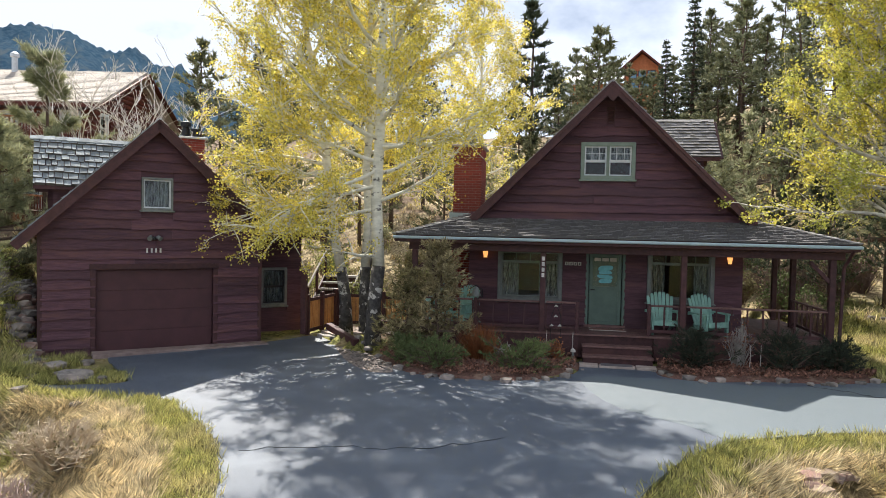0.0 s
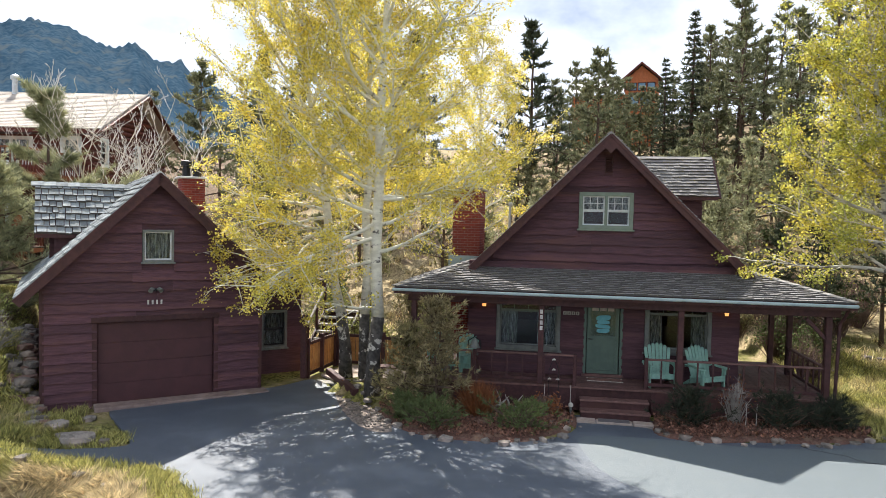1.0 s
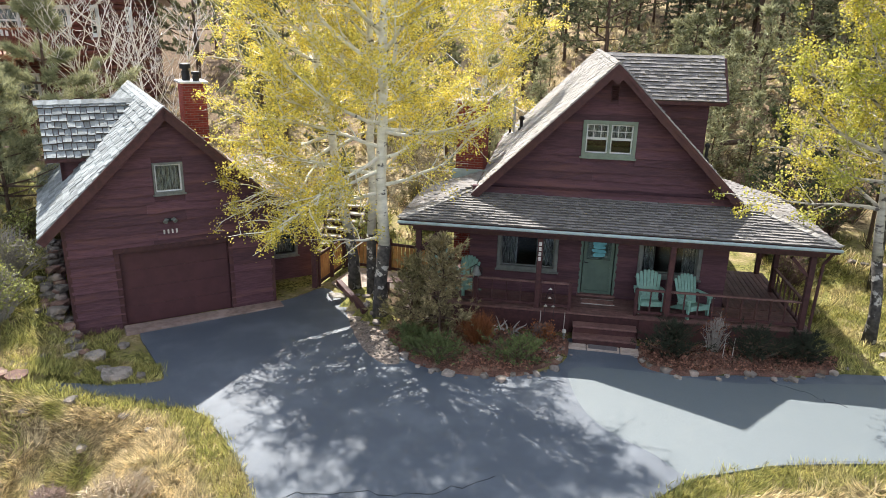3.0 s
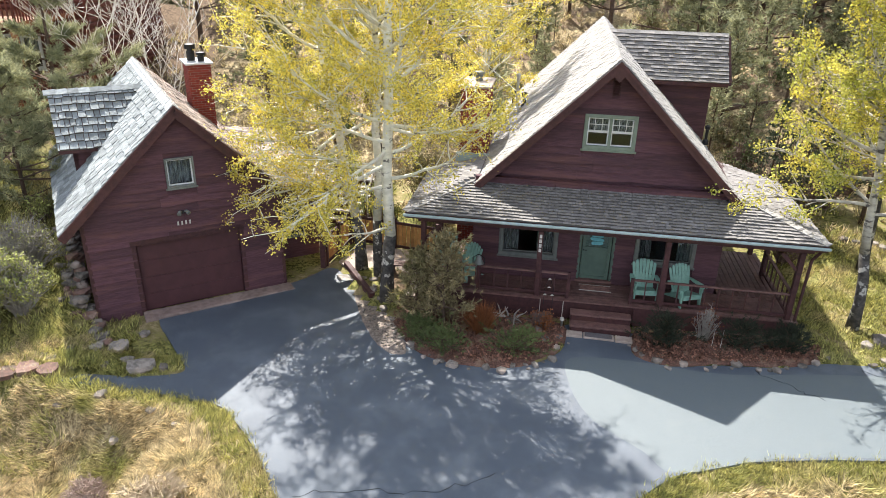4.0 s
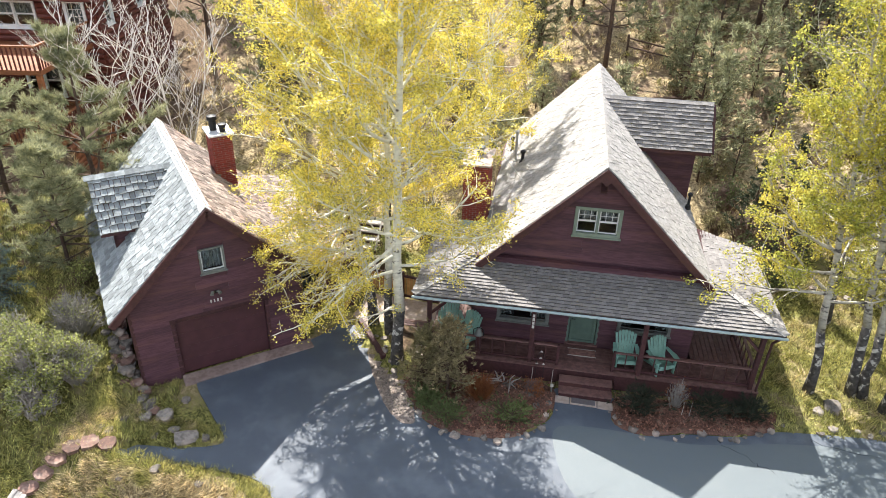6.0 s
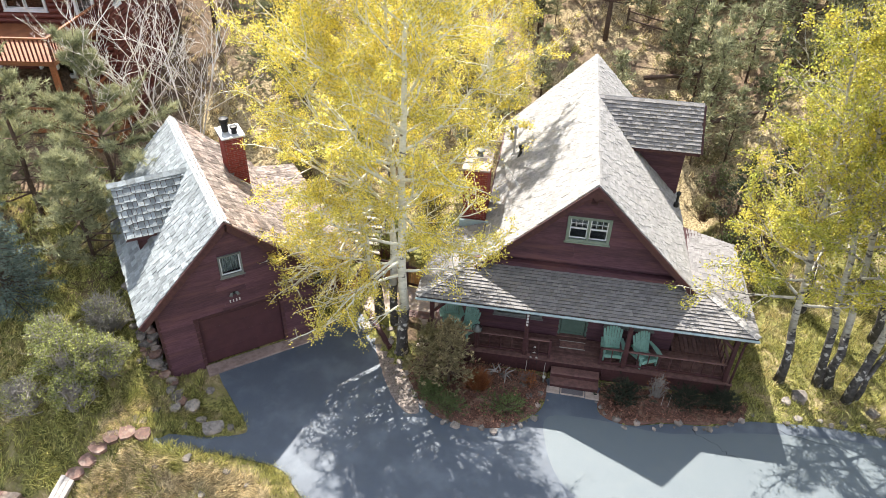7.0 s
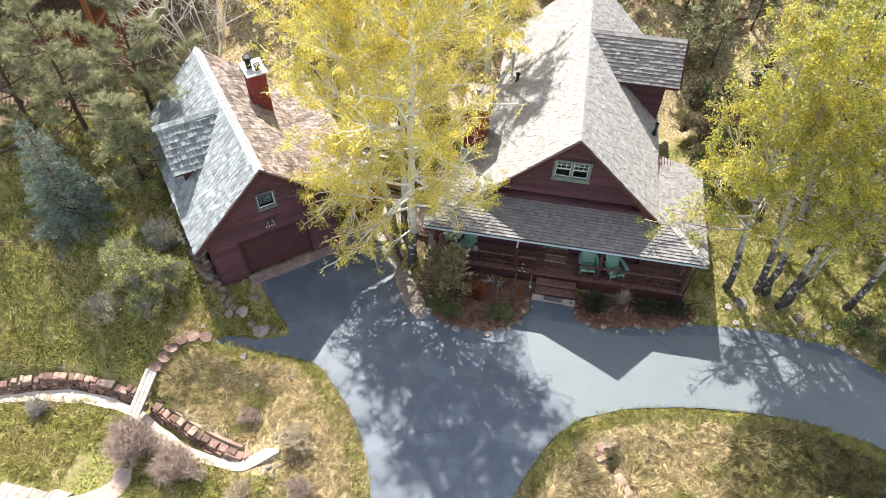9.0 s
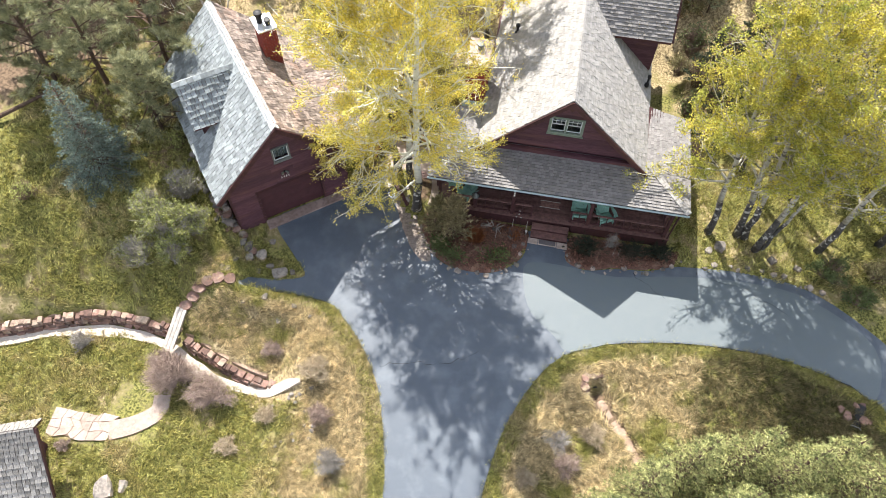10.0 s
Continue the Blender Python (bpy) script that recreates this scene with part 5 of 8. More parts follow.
for side in (-1, 1):
    mb = MB()
    n = 30
    for i in range(n):
        y = i * 8.36 / n
        mb.add([(0, y, GZ + 0.075), (side * 0.17, y, GZ - 0.085), (side * 0.17, y + 0.31, GZ - 0.10), (0, y + 0.31, GZ + 0.055), (0, y, GZ + 0.04), (side * 0.16, y, GZ - 0.12), (side * 0.16, y + 0.31, GZ - 0.13), (0, y + 0.31, GZ + 0.02)],
               [(0, 1, 2, 3), (4, 7, 6, 5), (0, 4, 5, 1), (1, 5, 6, 2), (2, 6, 7, 3)])
    part("ridge_capping", mb, RIDGECAP, garage, "pale ridge boards", stuff=True)
# dormer
DV, DZ2 = 4.30, 5.72
mb = MB()
mb.prism([(-2.45, 3.2, 3.4), (-2.45, 5.52, 3.4), (-2.45, 5.52, 4.45), (-2.45, DV, 5.6), (-2.45, 3.2, 4.45)], (0.12, 0, 0))
mb.prism([(-2.45, 3.2, 3.4), (-2.45, 3.2, 4.5), (-1.35, 3.2, 4.5), (-1.45, 3.2, 4.4)], (0, 0.1, 0))
mb.prism([(-2.45, 5.52, 3.4), (-2.45, 5.52, 4.5), (-1.35, 5.52, 4.5), (-1.45, 5.52, 4.4)], (0, -0.1, 0))
part("dormer_wall", mb, SIDING, garage)
for side in (-1, 1):
    ev, ez = DV + side * 1.38, DZ2 - 1.38
    dr = part("dormer_roof", MB().prism([(0.0, DV, DZ2), (-2.80, DV, DZ2), (-2.80, ev, ez), (-1.45, ev, ez)], (0, 0, -0.1)), DARKWOOD, garage, "dormer roof of thick grey wooden shakes")
    ln = math.hypot(1.38, 1.38)
    if side < 0:
        o, al, pl = (-2.80, ev, ez), (1, 0, 0), [(0, 0), (2.80 - (GZ - ez) / GS + 0.05, 0), (2.80 - 0.1, ln), (0, ln)]
    else:
        o, al, pl = (0.0, ev, ez), (-1, 0, 0), [((GZ - ez) / GS - 0.05, 0), (2.80, 0), (2.80, ln), (0.1, ln)]
    roof_cover(dr, o, al, (0, -side * 1.38, 1.38), pl, 0.25, (0.12, 0.26), 0.085, 70 + side, SHAKE_G, SHAKE, 140 if side < 0 else 0, "shake", 0.02)
mb = MB()
for i in range(9):
    x = -2.9 + i * 0.3
    mb.bar((x, DV - 0.08, DZ2 + 0.01), (x + 0.32, DV - 0.08, DZ2 + 0.03), 0.2, 0.025, up=(0, -0.7, 1))
    mb.bar((x, DV + 0.08, DZ2 + 0.01), (x + 0.32, DV + 0.08, DZ2 + 0.03), 0.2, 0.025, up=(0, 0.7, 1))
part("dormer_ridge_capping", mb, SHAKE_G, garage, stuff=True)
# low covered way on the house side
lr = part("covered_way_roof", MB().prism([(2.5, 0.0, 3.44), (4.40, 0.0, 3.14), (4.40, 7.6, 3.14), (2.5, 7.6, 3.44)], (0, 0, -0.1)), DARKWOOD, garage, "low-pitched shake roof over the covered way")
roof_cover(lr, (4.40, 0.0, 3.14), (0, 1, 0), (-1.9, 0, 0.30), [(0, 0), (7.6, 0), (7.6, 1.92), (0, 1.92)], 0.24, (0.13, 0.3), 0.03, 75, SHAKE_J, SHAKE, 0, "shake", 0.02)
lwall = Wall((2.6, 2.1, 0), (1, 0, 0), (0, -1, 0))
cw = part("covered_way_wall", lwall.holed(MB(), 0, 1.75, 0, 3.05, 0, -0.14, [(0.5, 1.3, 0.95, 2.1)]), SIDING, garage)
boards(cw, lwall.p, lwall.a, lwall.n, 12, 0.245, lambda a, b: (0, 1.75), [(0.5, 1.3, 0.9, 2.1)], 77, z0=0.12)
window(garage, lwall, 0.5, 1.3, 0.95, 2.1, GREYTRIM, BLACKMETAL, 0.08, 1, True, None, [(0.0, 1.0, 0.0, 1.0)], "side window with a drawn curtain")
part("covered_way_side", MB().box(4.2, 4.35, 2.1, 7.4, 0.0, 3.0), SIDING, garage)
part("eave_board", MB().bar((2.6, 0.0, 3.34), (4.40, 0.0, 3.05), 0.05, 0.18), DARKWOOD, garage)
part("slab", MB().box(2.76, 5.1, 0.3, 2.1, -0.1, 0.15), FOOTING, garage, "concrete floor of the covered way", bev=0.015)
chimney("chimney", GARAGE @ Matrix.Translation((1.66, 5.62, 0)), 0.72, 0.95, 2.0, 6.12, "red brick garage chimney with a metal cap and two flues", [(-0.14, 0.08, 0.13, 0.55, BLACKMETAL), (0.12, -0.22, 0.11, 0.3, BLACKMETAL)], RIDGECAP, 4)
part("chimney_flashing", MB().box(1.0, 1.45, 5.1, 5.9, 4.62, 4.72), GREYTRIM, garage)

# ---- plants ----
def leaf_mesh(name, pts, size, mat, parent, seed, aspect=0.8, droop=0.0, label=""):
    """Many small leaves, each a rhomb of its own, at the given places."""
    r = np.random.RandomState(seed)
    p = np.asarray(pts, dtype=np.float64)
    n = len(p)
    d = r.normal(size=(n, 3))
    d[:, 2] -= droop
    d /= np.linalg.norm(d, axis=1)[:, None]
    e = np.cross(d, r.normal(size=(n, 3)))
    e /= np.linalg.norm(e, axis=1)[:, None] + 1e-9
    s = size * r.uniform(0.65, 1.3, size=(n, 1))
    d, e = d * s, e * s * aspect * 0.5
    v = np.stack([p, p + d * 0.5 + e, p + d, p + d * 0.5 - e], axis=1).reshape(-1, 3)
    return quads(name, v, mat, parent, label)


def quads(name, v, mat, parent, label="", k=4):
    """A mesh of loose faces of k corners each."""
    n = len(v) // k
    me = bpy.data.meshes.new(name)
    me.vertices.add(k * n)
    me.vertices.foreach_set("co", np.ascontiguousarray(v, dtype=np.float32).ravel())
    me.loops.add(k * n)
    me.loops.foreach_set("vertex_index", np.arange(k * n, dtype=np.int32))
    me.polygons.add(n)
    me.polygons.foreach_set("loop_start", np.arange(0, k * n, k, dtype=np.int32))
    me.polygons.foreach_set("loop_total", np.full(n, k, dtype=np.int32))
    me.materials.append(mat)
    me.update()
    me.validate()
    ob = new(name, me)
    ob.parent = parent
    if label:
        ob["label"] = label
    return ob


def needles(name, base, direc, length, width, mat, parent, label=""):
    """Thin blades from base along direc."""
    base, direc = np.asarray(base), np.asarray(direc)
    r = np.random.RandomState(len(base) % 9973)
    d = direc / (np.linalg.norm(direc, axis=1)[:, None] + 1e-9)
    e = np.cross(d, r.normal(size=d.shape))
    e /= np.linalg.norm(e, axis=1)[:, None] + 1e-9
    ln = length * r.uniform(0.7, 1.25, size=(len(d), 1))
    w = width * 0.66
    v = np.stack([base - e * w, base + e * w, base + d * ln], axis=1).reshape(-1, 3)
    return quads(name, v, mat, parent, label, 3)


def wander(p, d, ln, n, rng, bend, rise=0.0):
    """A crooked line from p."""
    out = [Vector(p)]
    d = Vector(d).normalized()
    for i in range(n):
        d = (d + Vector((rng.uniform(-bend, bend), rng.uniform(-bend, bend), rng.uniform(-bend, bend) + rise))).normalized()
        out.append(out[-1] + d * (ln / n))
    return out


def aspen(base, height, lean, crown0, reach, seed, leaf_mat, leaves, label, r0=0.16, dark=1.9, leaf_size=0.060, low=(), side=None, group="aspens", limbs=34, bark=None):
    """A pale-barked tree: a tapered trunk, crooked limbs and twigs, and single leaves about the twigs."""
    rng = random.Random(seed)
    tree = thing("aspen_tree", Matrix.Translation(base), label, "tree", group)
    top = Vector((lean[0], lean[1], height))
    n = 16
    trunk = [Vector((0, 0, -0.15))]
    for i in range(1, n + 1):
        f = i / n
        trunk.append(Vector((top.x * f ** 1.15 + rng.uniform(-0.07, 0.07), top.y * f ** 1.15 + rng.uniform(-0.07, 0.07), height * f)))
    rad = [r0 * (1.25 if i == 0 else 1) * (1 - (i / n) ** 1.1 * 0.93) for i in range(n + 1)]
    kd = 1
    while trunk[kd].z < dark and kd < n - 1:
        kd += 1
    part("trunk", MB().tube(trunk[kd:], rad[kd:], 10), bark or ASPENBARK, tree, "smooth pale grey-green aspen bark", smooth=True)
    part("trunk_base", MB().tube(trunk[:kd + 1], [r * 1.04 for r in rad[:kd + 1]], 12), ASPENBASE, tree, "dark furrowed bark at the foot", smooth=True)
    wood = MB()
    spots = []

    def at(h):
        f = min(max(h / height, 0), 0.999) * n
        i = int(f)
        return trunk[i].lerp(trunk[i + 1], f - i), rad[i] + (rad[i + 1] - rad[i]) * (f - i)

    def limb(p, d, ln, r, leafy=1.0, rise=0.05):
        ln = max(ln, 0.5)
        pts = wander(p, d, ln, 7, rng, 0.20, rise)
        wood.tube(pts, [r * (1 - 0.85 * k / 7) for k in range(8)], 5, False)
        m = max(4, int(ln * 4.2))
        for k in range(m):
            f = 0.18 + 0.82 * (k + rng.random()) / m
            i = min(6, int(f * 7))
            q = pts[i].lerp(pts[i + 1], f * 7 - i)
            dd = (pts[i + 1] - pts[i]).normalized() + Vector((rng.uniform(-1, 1), rng.uniform(-1, 1), rng.uniform(-0.55, 0.8)))
            tl = rng.uniform(0.35, 1.05) * (0.55 + 0.28 * ln)
            tw = wander(q, dd, tl, 4, rng, 0.28)
            wood.tube(tw, [max(0.017, r * 0.38), max(0.014, r * 0.32), max(0.011, r * 0.26), 0.009, 0.005], 3, False)
            for a in range(1, 5):
                spots.append((tw[a], leafy * (0.6 + 0.25 * a)))
                if a > 1 and rng.random() < 0.45:
                    t2 = wander(tw[a], Vector((rng.uniform(-1, 1), rng.uniform(-1, 1), rng.uniform(-0.8, 0.6))), rng.uniform(0.2, 0.5), 2, rng, 0.3)
                    wood.tube(t2, [0.009, 0.007, 0.004], 3, False)
                    spots.append((t2[1], leafy))
                    spots.append((t2[2], leafy))

    for i in range(limbs):
        f = (i + rng.random() * 0.7) / limbs
        h = crown0 + (height - crown0) * f ** 0.9 * 0.99
        p, r = at(h)
        ang = i * 2.4 + rng.uniform(-0.5, 0.5)
        prof = (1 - f) ** 0.5 * (0.7 + 0.3 * min(1, f * 4))
        elev = 0.42 + 0.75 * f + rng.uniform(-0.3, 0.3)
        d = Vector((math.cos(ang), math.sin(ang), elev))
        ln = reach * max(0.16, prof) * rng.uniform(0.75, 1.2)
        if side:
            ln *= 1 + 0.45 * (d.x * side[0] + d.y * side[1])
        limb(p, d, ln, max(0.03, r * 0.55))
    for h, d, ln, leafy in low:
        p, r = at(h)
        limb(p, d, ln, 0.06, leafy, 0.05 if d[2] > 0 else -0.02)
    part("branchwork", wood, bark or ASPENBARK, tree, "pale crooked limbs and twigs", smooth=True, stuff=True)
    r = np.random.RandomState(seed)
    # leaves stand in clumps with open gaps between
    spots = [(p, w * (1.0 if noise.noise(p * 1.3 + Vector((seed, 0, 0))) + 0.9 * noise.noise(p * 3.4 + Vector((0, seed, 0))) > -0.02 else 0.12)) for p, w in spots]
    wsum = sum(w for _, w in spots)
    idx = r.choice(len(spots), size=leaves, p=np.array([w for _, w in spots]) / wsum)
    c = np.array([tuple(p) for p, _ in spots])[idx] + r.normal(scale=0.085, size=(leaves, 3))
    leaf_mesh("crown", c, leaf_size, leaf_mat, tree, seed, 0.95, 0.2)
    return tree


def pine(name, m, height, reach, seed, mat, label, tufts=260, blades=16, nl=0.17, start=0.22, group="pines", nw=0.014, trunk_r=None, top_open=0.0, cat="tree", inner=0.82):
    """A long-needled pine: whorled limbs that turn up, with brushes of needles at the twig ends."""
    rng = random.Random(seed)
    tree = thing(name, m, label, cat, group)
    r0 = trunk_r or height * 0.016
    n = 10
    trunk = [Vector((rng.uniform(-0.05, 0.05) * i * 0.3, rng.uniform(-0.05, 0.05) * i * 0.3, height * i / n - (0.3 if i == 0 else 0))) for i in range(n + 1)]
    part("trunk", MB().tube(trunk, [r0 * (1 - 0.92 * i / n) for i in range(n + 1)], 7), PINEBARK, tree, smooth=True)
    wood, b, d = MB(), [], []
    whorls = max(10, int(height * 1.35))
    per = max(5, round(tufts / (whorls * 5)))
    for wv in range(whorls):
        f = start + (1 - start) * (wv + rng.random() * 0.6) / whorls
        h = height * min(f, 0.985)
        i = min(n - 1, int(f * n))
        p = trunk[i].lerp(trunk[i + 1], f * n - i)
        prof = (min(1.0, 1.35 * (1 - f) ** 0.8) + 0.05) * (0.85 + 0.15 * math.sin((f - start) * 11 + seed))
        for k in range(5):
            if rng.random() < 0.12 + top_open:
                continue
            ang = wv * 1.1 + k * 1.257 + rng.uniform(-0.4, 0.4)
            ln = reach * prof * rng.uniform(0.45, 1.25) + 0.12
            pts = wander(p, (math.cos(ang), math.sin(ang), rng.uniform(-0.12, 0.25) + 0.5 * (f > 0.8)), ln, 5, rng, 0.13, 0.09)
            wood.tube(pts[::2] + pts[-1:], [0.035 * (1 - 0.8 * q / 3) * (0.5 + ln * 0.3) for q in range(4)], 3, False)
            for q in range(per):
                g = 1 - inner * (q / max(1, per)) ** 1.3 * rng.uniform(0.8, 1.1)
                j = min(4, int(g * 4.99))
                c = pts[j].lerp(pts[j + 1], g * 5 - j if g < 1 else 1.0)
                side = Vector((rng.uniform(-1, 1), rng.uniform(-1, 1), rng.uniform(-0.3, 0.7)))
                sub = c + side * rng.uniform(0.05, 0.42) * (0.6 + 0.5 * ln / max(reach, 0.1))
                ax = ((sub - c) + (pts[j + 1] - pts[j]).normalized() * 0.3 + Vector((0, 0, 0.12))).normalized()
                for _ in range(blades):
                    b.append(tuple(sub - ax * rng.uniform(0, nl * 0.9)))
                    d.append(tuple(ax * 0.75 + Vector((rng.gauss(0, 0.5), rng.gauss(0, 0.5), rng.gauss(0, 0.5)))))
    part("branchwork", wood, PINEBARK, tree, stuff=True)
    needles("foliage", b, d, nl, nw, mat, tree)
    return tree


def spruce(name, m, height, reach, seed, mat, label, group="spruces", dens=1.0, nl=0.085, nw=0.026, cat="tree", nb=3):
    """A short-needled conifer: a tight cone of flat, layered sprays."""
    rng = random.Random(seed)
    tree = thing(name, m, label, cat, group)
    part("trunk", MB().tube([(0, 0, -0.3), (0, 0, height * 0.5), (0.02, 0, height)], [height * 0.016, height * 0.009, 0.01], 7), PINEBARK, tree, smooth=True)
    b, d = [], []
    wood = MB()
    tiers = int(height * 3.4 * (0.6 + 0.4 * dens))
    for t in range(tiers):
        f = 0.05 + 0.95 * t / tiers
        h = height * f
        ln0 = reach * (1 - f) ** 0.85 + 0.08
        cnt = max(4, int(9 * (1 - f) + 4))
        for k in range(cnt):
            ang = t * 0.9 + k * 2 * math.pi / cnt + rng.uniform(-0.25, 0.25)
            ln = ln0 * rng.uniform(0.72, 1.12)
            out = Vector((math.cos(ang), math.sin(ang), 0))
            lat = Vector((-out.y, out.x, 0))
            dr = rng.uniform(-0.35, -0.05) + 0.75 * f
            tip = Vector((0, 0, h)) + out * ln + Vector((0, 0, dr * ln * 0.6))
            wood.tube([(0, 0, h), tip], [0.012 + 0.012 * ln, 0.004], 3, False)
            steps = max(3, int(ln * 9 * dens))
            for s in range(steps):
                g = 0.22 + 0.78 * (s + rng.random()) / steps
                c = Vector((0, 0, h)).lerp(tip, g)
                wd = 0.42 * ln * (1 - g) + 0.10
                for sgn in (-1, 1):
                    w = rng.uniform(0.4, 1.0) * wd
                    e = c + (lat * sgn * 0.8 + out * 0.55) * w + Vector((0, 0, rng.uniform(-0.06, 0.05)))
                    m2 = max(2, int(w / 0.045 * dens * 0.5))
                    for q in range(m2 + 1):
                        z = c.lerp(e, q / m2)
                        for _ in range(nb):
                            b.append(tuple(z))
                            d.append(tuple((e - c).normalized() * 0.9 + Vector((rng.gauss(0, 0.6), rng.gauss(0, 0.6), rng.gauss(0.1, 0.5)))))
    part("branchwork", wood, PINEBARK, tree, stuff=True)
    needles("foliage", b, d, nl, nw, mat, tree)
    return tree


def bush(name, base, rx, ry, h, seed, leaf_mat, leaves, size, label, twig_mat=None, twigs=60, cat="shrub", group="", upright=0.6, spread=0.10, tr=1.0):
    """A shrub: many stems from the ground, forked, with small leaves about their upper parts."""
    rng = random.Random(seed)
    sh = thing(name, Matrix.Translation(base), label, cat, group)
    wood, spots = MB(), []
    for i in range(twigs):
        a = rng.uniform(0, 6.283)
        q = math.sqrt(rng.random())
        q *= 0.85 + 0.22 * math.sin(3 * a + seed) + 0.13 * math.sin(5 * a + seed * 1.7)
        tip = Vector((math.cos(a) * rx * q, math.sin(a) * ry * q, h * (1 - 0.5 * q * q) * rng.uniform(0.55, 1.15)))
        p0 = Vector((tip.x * 0.18 * rng.uniform(0.5, 2), tip.y * 0.18 * rng.uniform(0.5, 2), -0.05))
        mid = p0.lerp(tip, 0.5) + Vector((rng.uniform(-0.1, 0.1) * rx, rng.uniform(-0.1, 0.1) * ry, h * 0.12 * upright))
        wood.tube([p0, mid, tip], [0.012 * tr, 0.008 * tr, 0.003 * tr], 3, False)
        spots += [mid.lerp(tip, k) for k in (0.2, 0.45, 0.7, 0.9, 1.0)]
        for k in range(3):
            o = mid.lerp(tip, rng.uniform(0.0, 0.8))
            e = o + Vector((rng.uniform(-1, 1), rng.uniform(-1, 1), rng.uniform(-0.1, 1.0))) * 0.28 * min(rx, h)
            wood.tube([o, e], [0.006 * tr, 0.002 * tr], 3, False)
            spots += [o.lerp(e, 0.5), e, e]
    part("branchwork", wood, twig_mat or BROWNTWIG, sh, stuff=True)
    if leaves:
        r = np.random.RandomState(seed)
        spots = [p for p in spots if noise.noise(p * (1.6 / max(0.3, min(rx, h))) + Vector((seed, 0, 0))) > -0.08] or spots
        c = np.array([tuple(p) for p in spots])
        c = c[r.randint(0, len(c), leaves)] + r.normal(scale=spread * 0.7, size=(leaves, 3))
        c[:, 2] = np.maximum(c[:, 2], 0.02)
        leaf_mesh("foliage", c, size, leaf_mat, sh, seed, 0.6)
    return sh


def bare_tree(base, height, reach, seed, label, twig=BARETWIG, stems=5):
    """A leafless tree: forked pale stems and fine twigs."""
    rng = random.Random(seed)
    tree = thing("bare_tree", Matrix.Translation(base), label, "tree")
    wood = MB()

    def grow(mb, p, d, ln, r, lev):
        pts = wander(p, d, ln, 5, rng, 0.22, 0.07)
        mb.tube(pts, [max(0.007, r * (1 - 0.75 * k / 5)) for k in range(6)], 6 if lev == 0 else 3, False)
        if lev >= 4:
            return
        cnt = (7, 5, 3, 2)[lev]
        for k in range(cnt):
            f = 0.25 + 0.75 * (k + rng.random()) / cnt
            i = min(4, int(f * 5))
            q = pts[i].lerp(pts[i + 1], min(1.0, f * 5 - i))
            a = rng.uniform(0, 6.283)
            dd = (pts[i + 1] - pts[i]).normalized() * 0.9 + Vector((math.cos(a), math.sin(a), rng.uniform(-0.1, 0.5))) * rng.uniform(0.7, 1.1)
            grow(wood, q, dd, ln * (1.0 - 0.45 * f) * rng.uniform(0.45, 0.68), max(0.009, r * 0.5), lev + 1)

    for k in range(stems):
        a = k * 2.1 + 0.4
        sp = rng.uniform(0.25, 0.5)
        stem = MB()
        grow(stem, Vector((0.15 * math.cos(a), 0.15 * math.sin(a), -0.2)), (sp * math.cos(a), sp * math.sin(a), 1), height * rng.uniform(0.7, 0.9), 0.062, 0)
        part("trunk", stem, twig, tree, smooth=True)
    part("branchwork", wood, twig, tree, "pale bare branches and twigs", stuff=True)
    return tree

# aspens beside the drive
aspen((-4.95, 17.25, 0.2), 15.6, (0.3, 0.3), 4.9, 4.8, 101, ASPENLEAF, 74000, "tall aspen with pale trunk and yellow-green spring leaves beside the drive", 0.185, 1.7, leaf_size=0.053,
      low=((2.2, (-0.5, -0.9, -0.05), 1.6, 0.4), (3.6, (1.0, -0.1, 0.35), 3.0, 0.5), (4.3, (0.9, 0.3, 0.4), 3.0, 0.7), (3.4, (-1, -0.3, -0.05), 2.8, 0.6), (3.9, (-0.9, -0.6, 0.1), 3.2, 0.8), (4.6, (-1, -0.5, 0.1), 3.4, 1.2), (5.2, (-0.8, -0.8, 0.1), 3.4, 1.2),
           (4.4, (-0.8, -0.9, -0.32), 3.4, 0.9), (4.0, (-0.6, -0.9, -0.38), 3.0, 0.8), (5.0, (0.9, -0.6, 0.1), 3.0, 0.8), (5.6, (0.7, -0.8, 0.2), 3.2, 1.0)))
aspen((-5.55, 18.6, 0.2), 14.6, (-0.1, 0.4), 4.8, 3.9, 102, ASPENLEAF, 46000, "slender aspen with pale trunk and yellow-green leaves", 0.15, 1.7, leaf_size=0.053, low=((3.4, (0.6, 0.4, 0.5), 2.2, 0.6),))
aspen((-6.3, 19.2, 0.1), 14.8, (-2.6, 0.6), 4.0, 4.2, 103, ASPENLEAF, 68000, "leaning aspen with pale trunk and yellow-green leaves", 0.17, 1.8, leaf_size=0.053,
      low=((3.3, (-0.45, -0.80, -0.02), 3.0, 0.5), (3.5, (-0.60, -0.70, 0.0), 3.0, 0.55), (3.0, (-0.25, -0.95, -0.08), 2.9, 0.4), (3.8, (-0.75, -0.60, 0.04), 3.2, 0.6), (3.2, (-0.1, -1.0, -0.05), 2.6, 0.35), (4.0, (-0.4, -0.95, -0.06), 3.3, 0.6), (4.3, (-0.55, -0.85, -0.08), 3.4, 0.7),
           (4.6, (-0.5, -1, 0.02), 3.2, 0.9), (4.8, (-1, -0.4, 0.3), 3.0, 1.0), (5.3, (-1, 0.0, 0.35), 3.4, 1.0), (5.2, (-0.2, -1, 0.05), 3.2, 1.0)))
aspen((-3.5, 26.9, 0.5), 11.6, (0.0, -0.3), 3.4, 3.1, 104, ASPENLEAF, 28000, "aspen with yellow leaves behind the chimney", 0.15, 1.6)
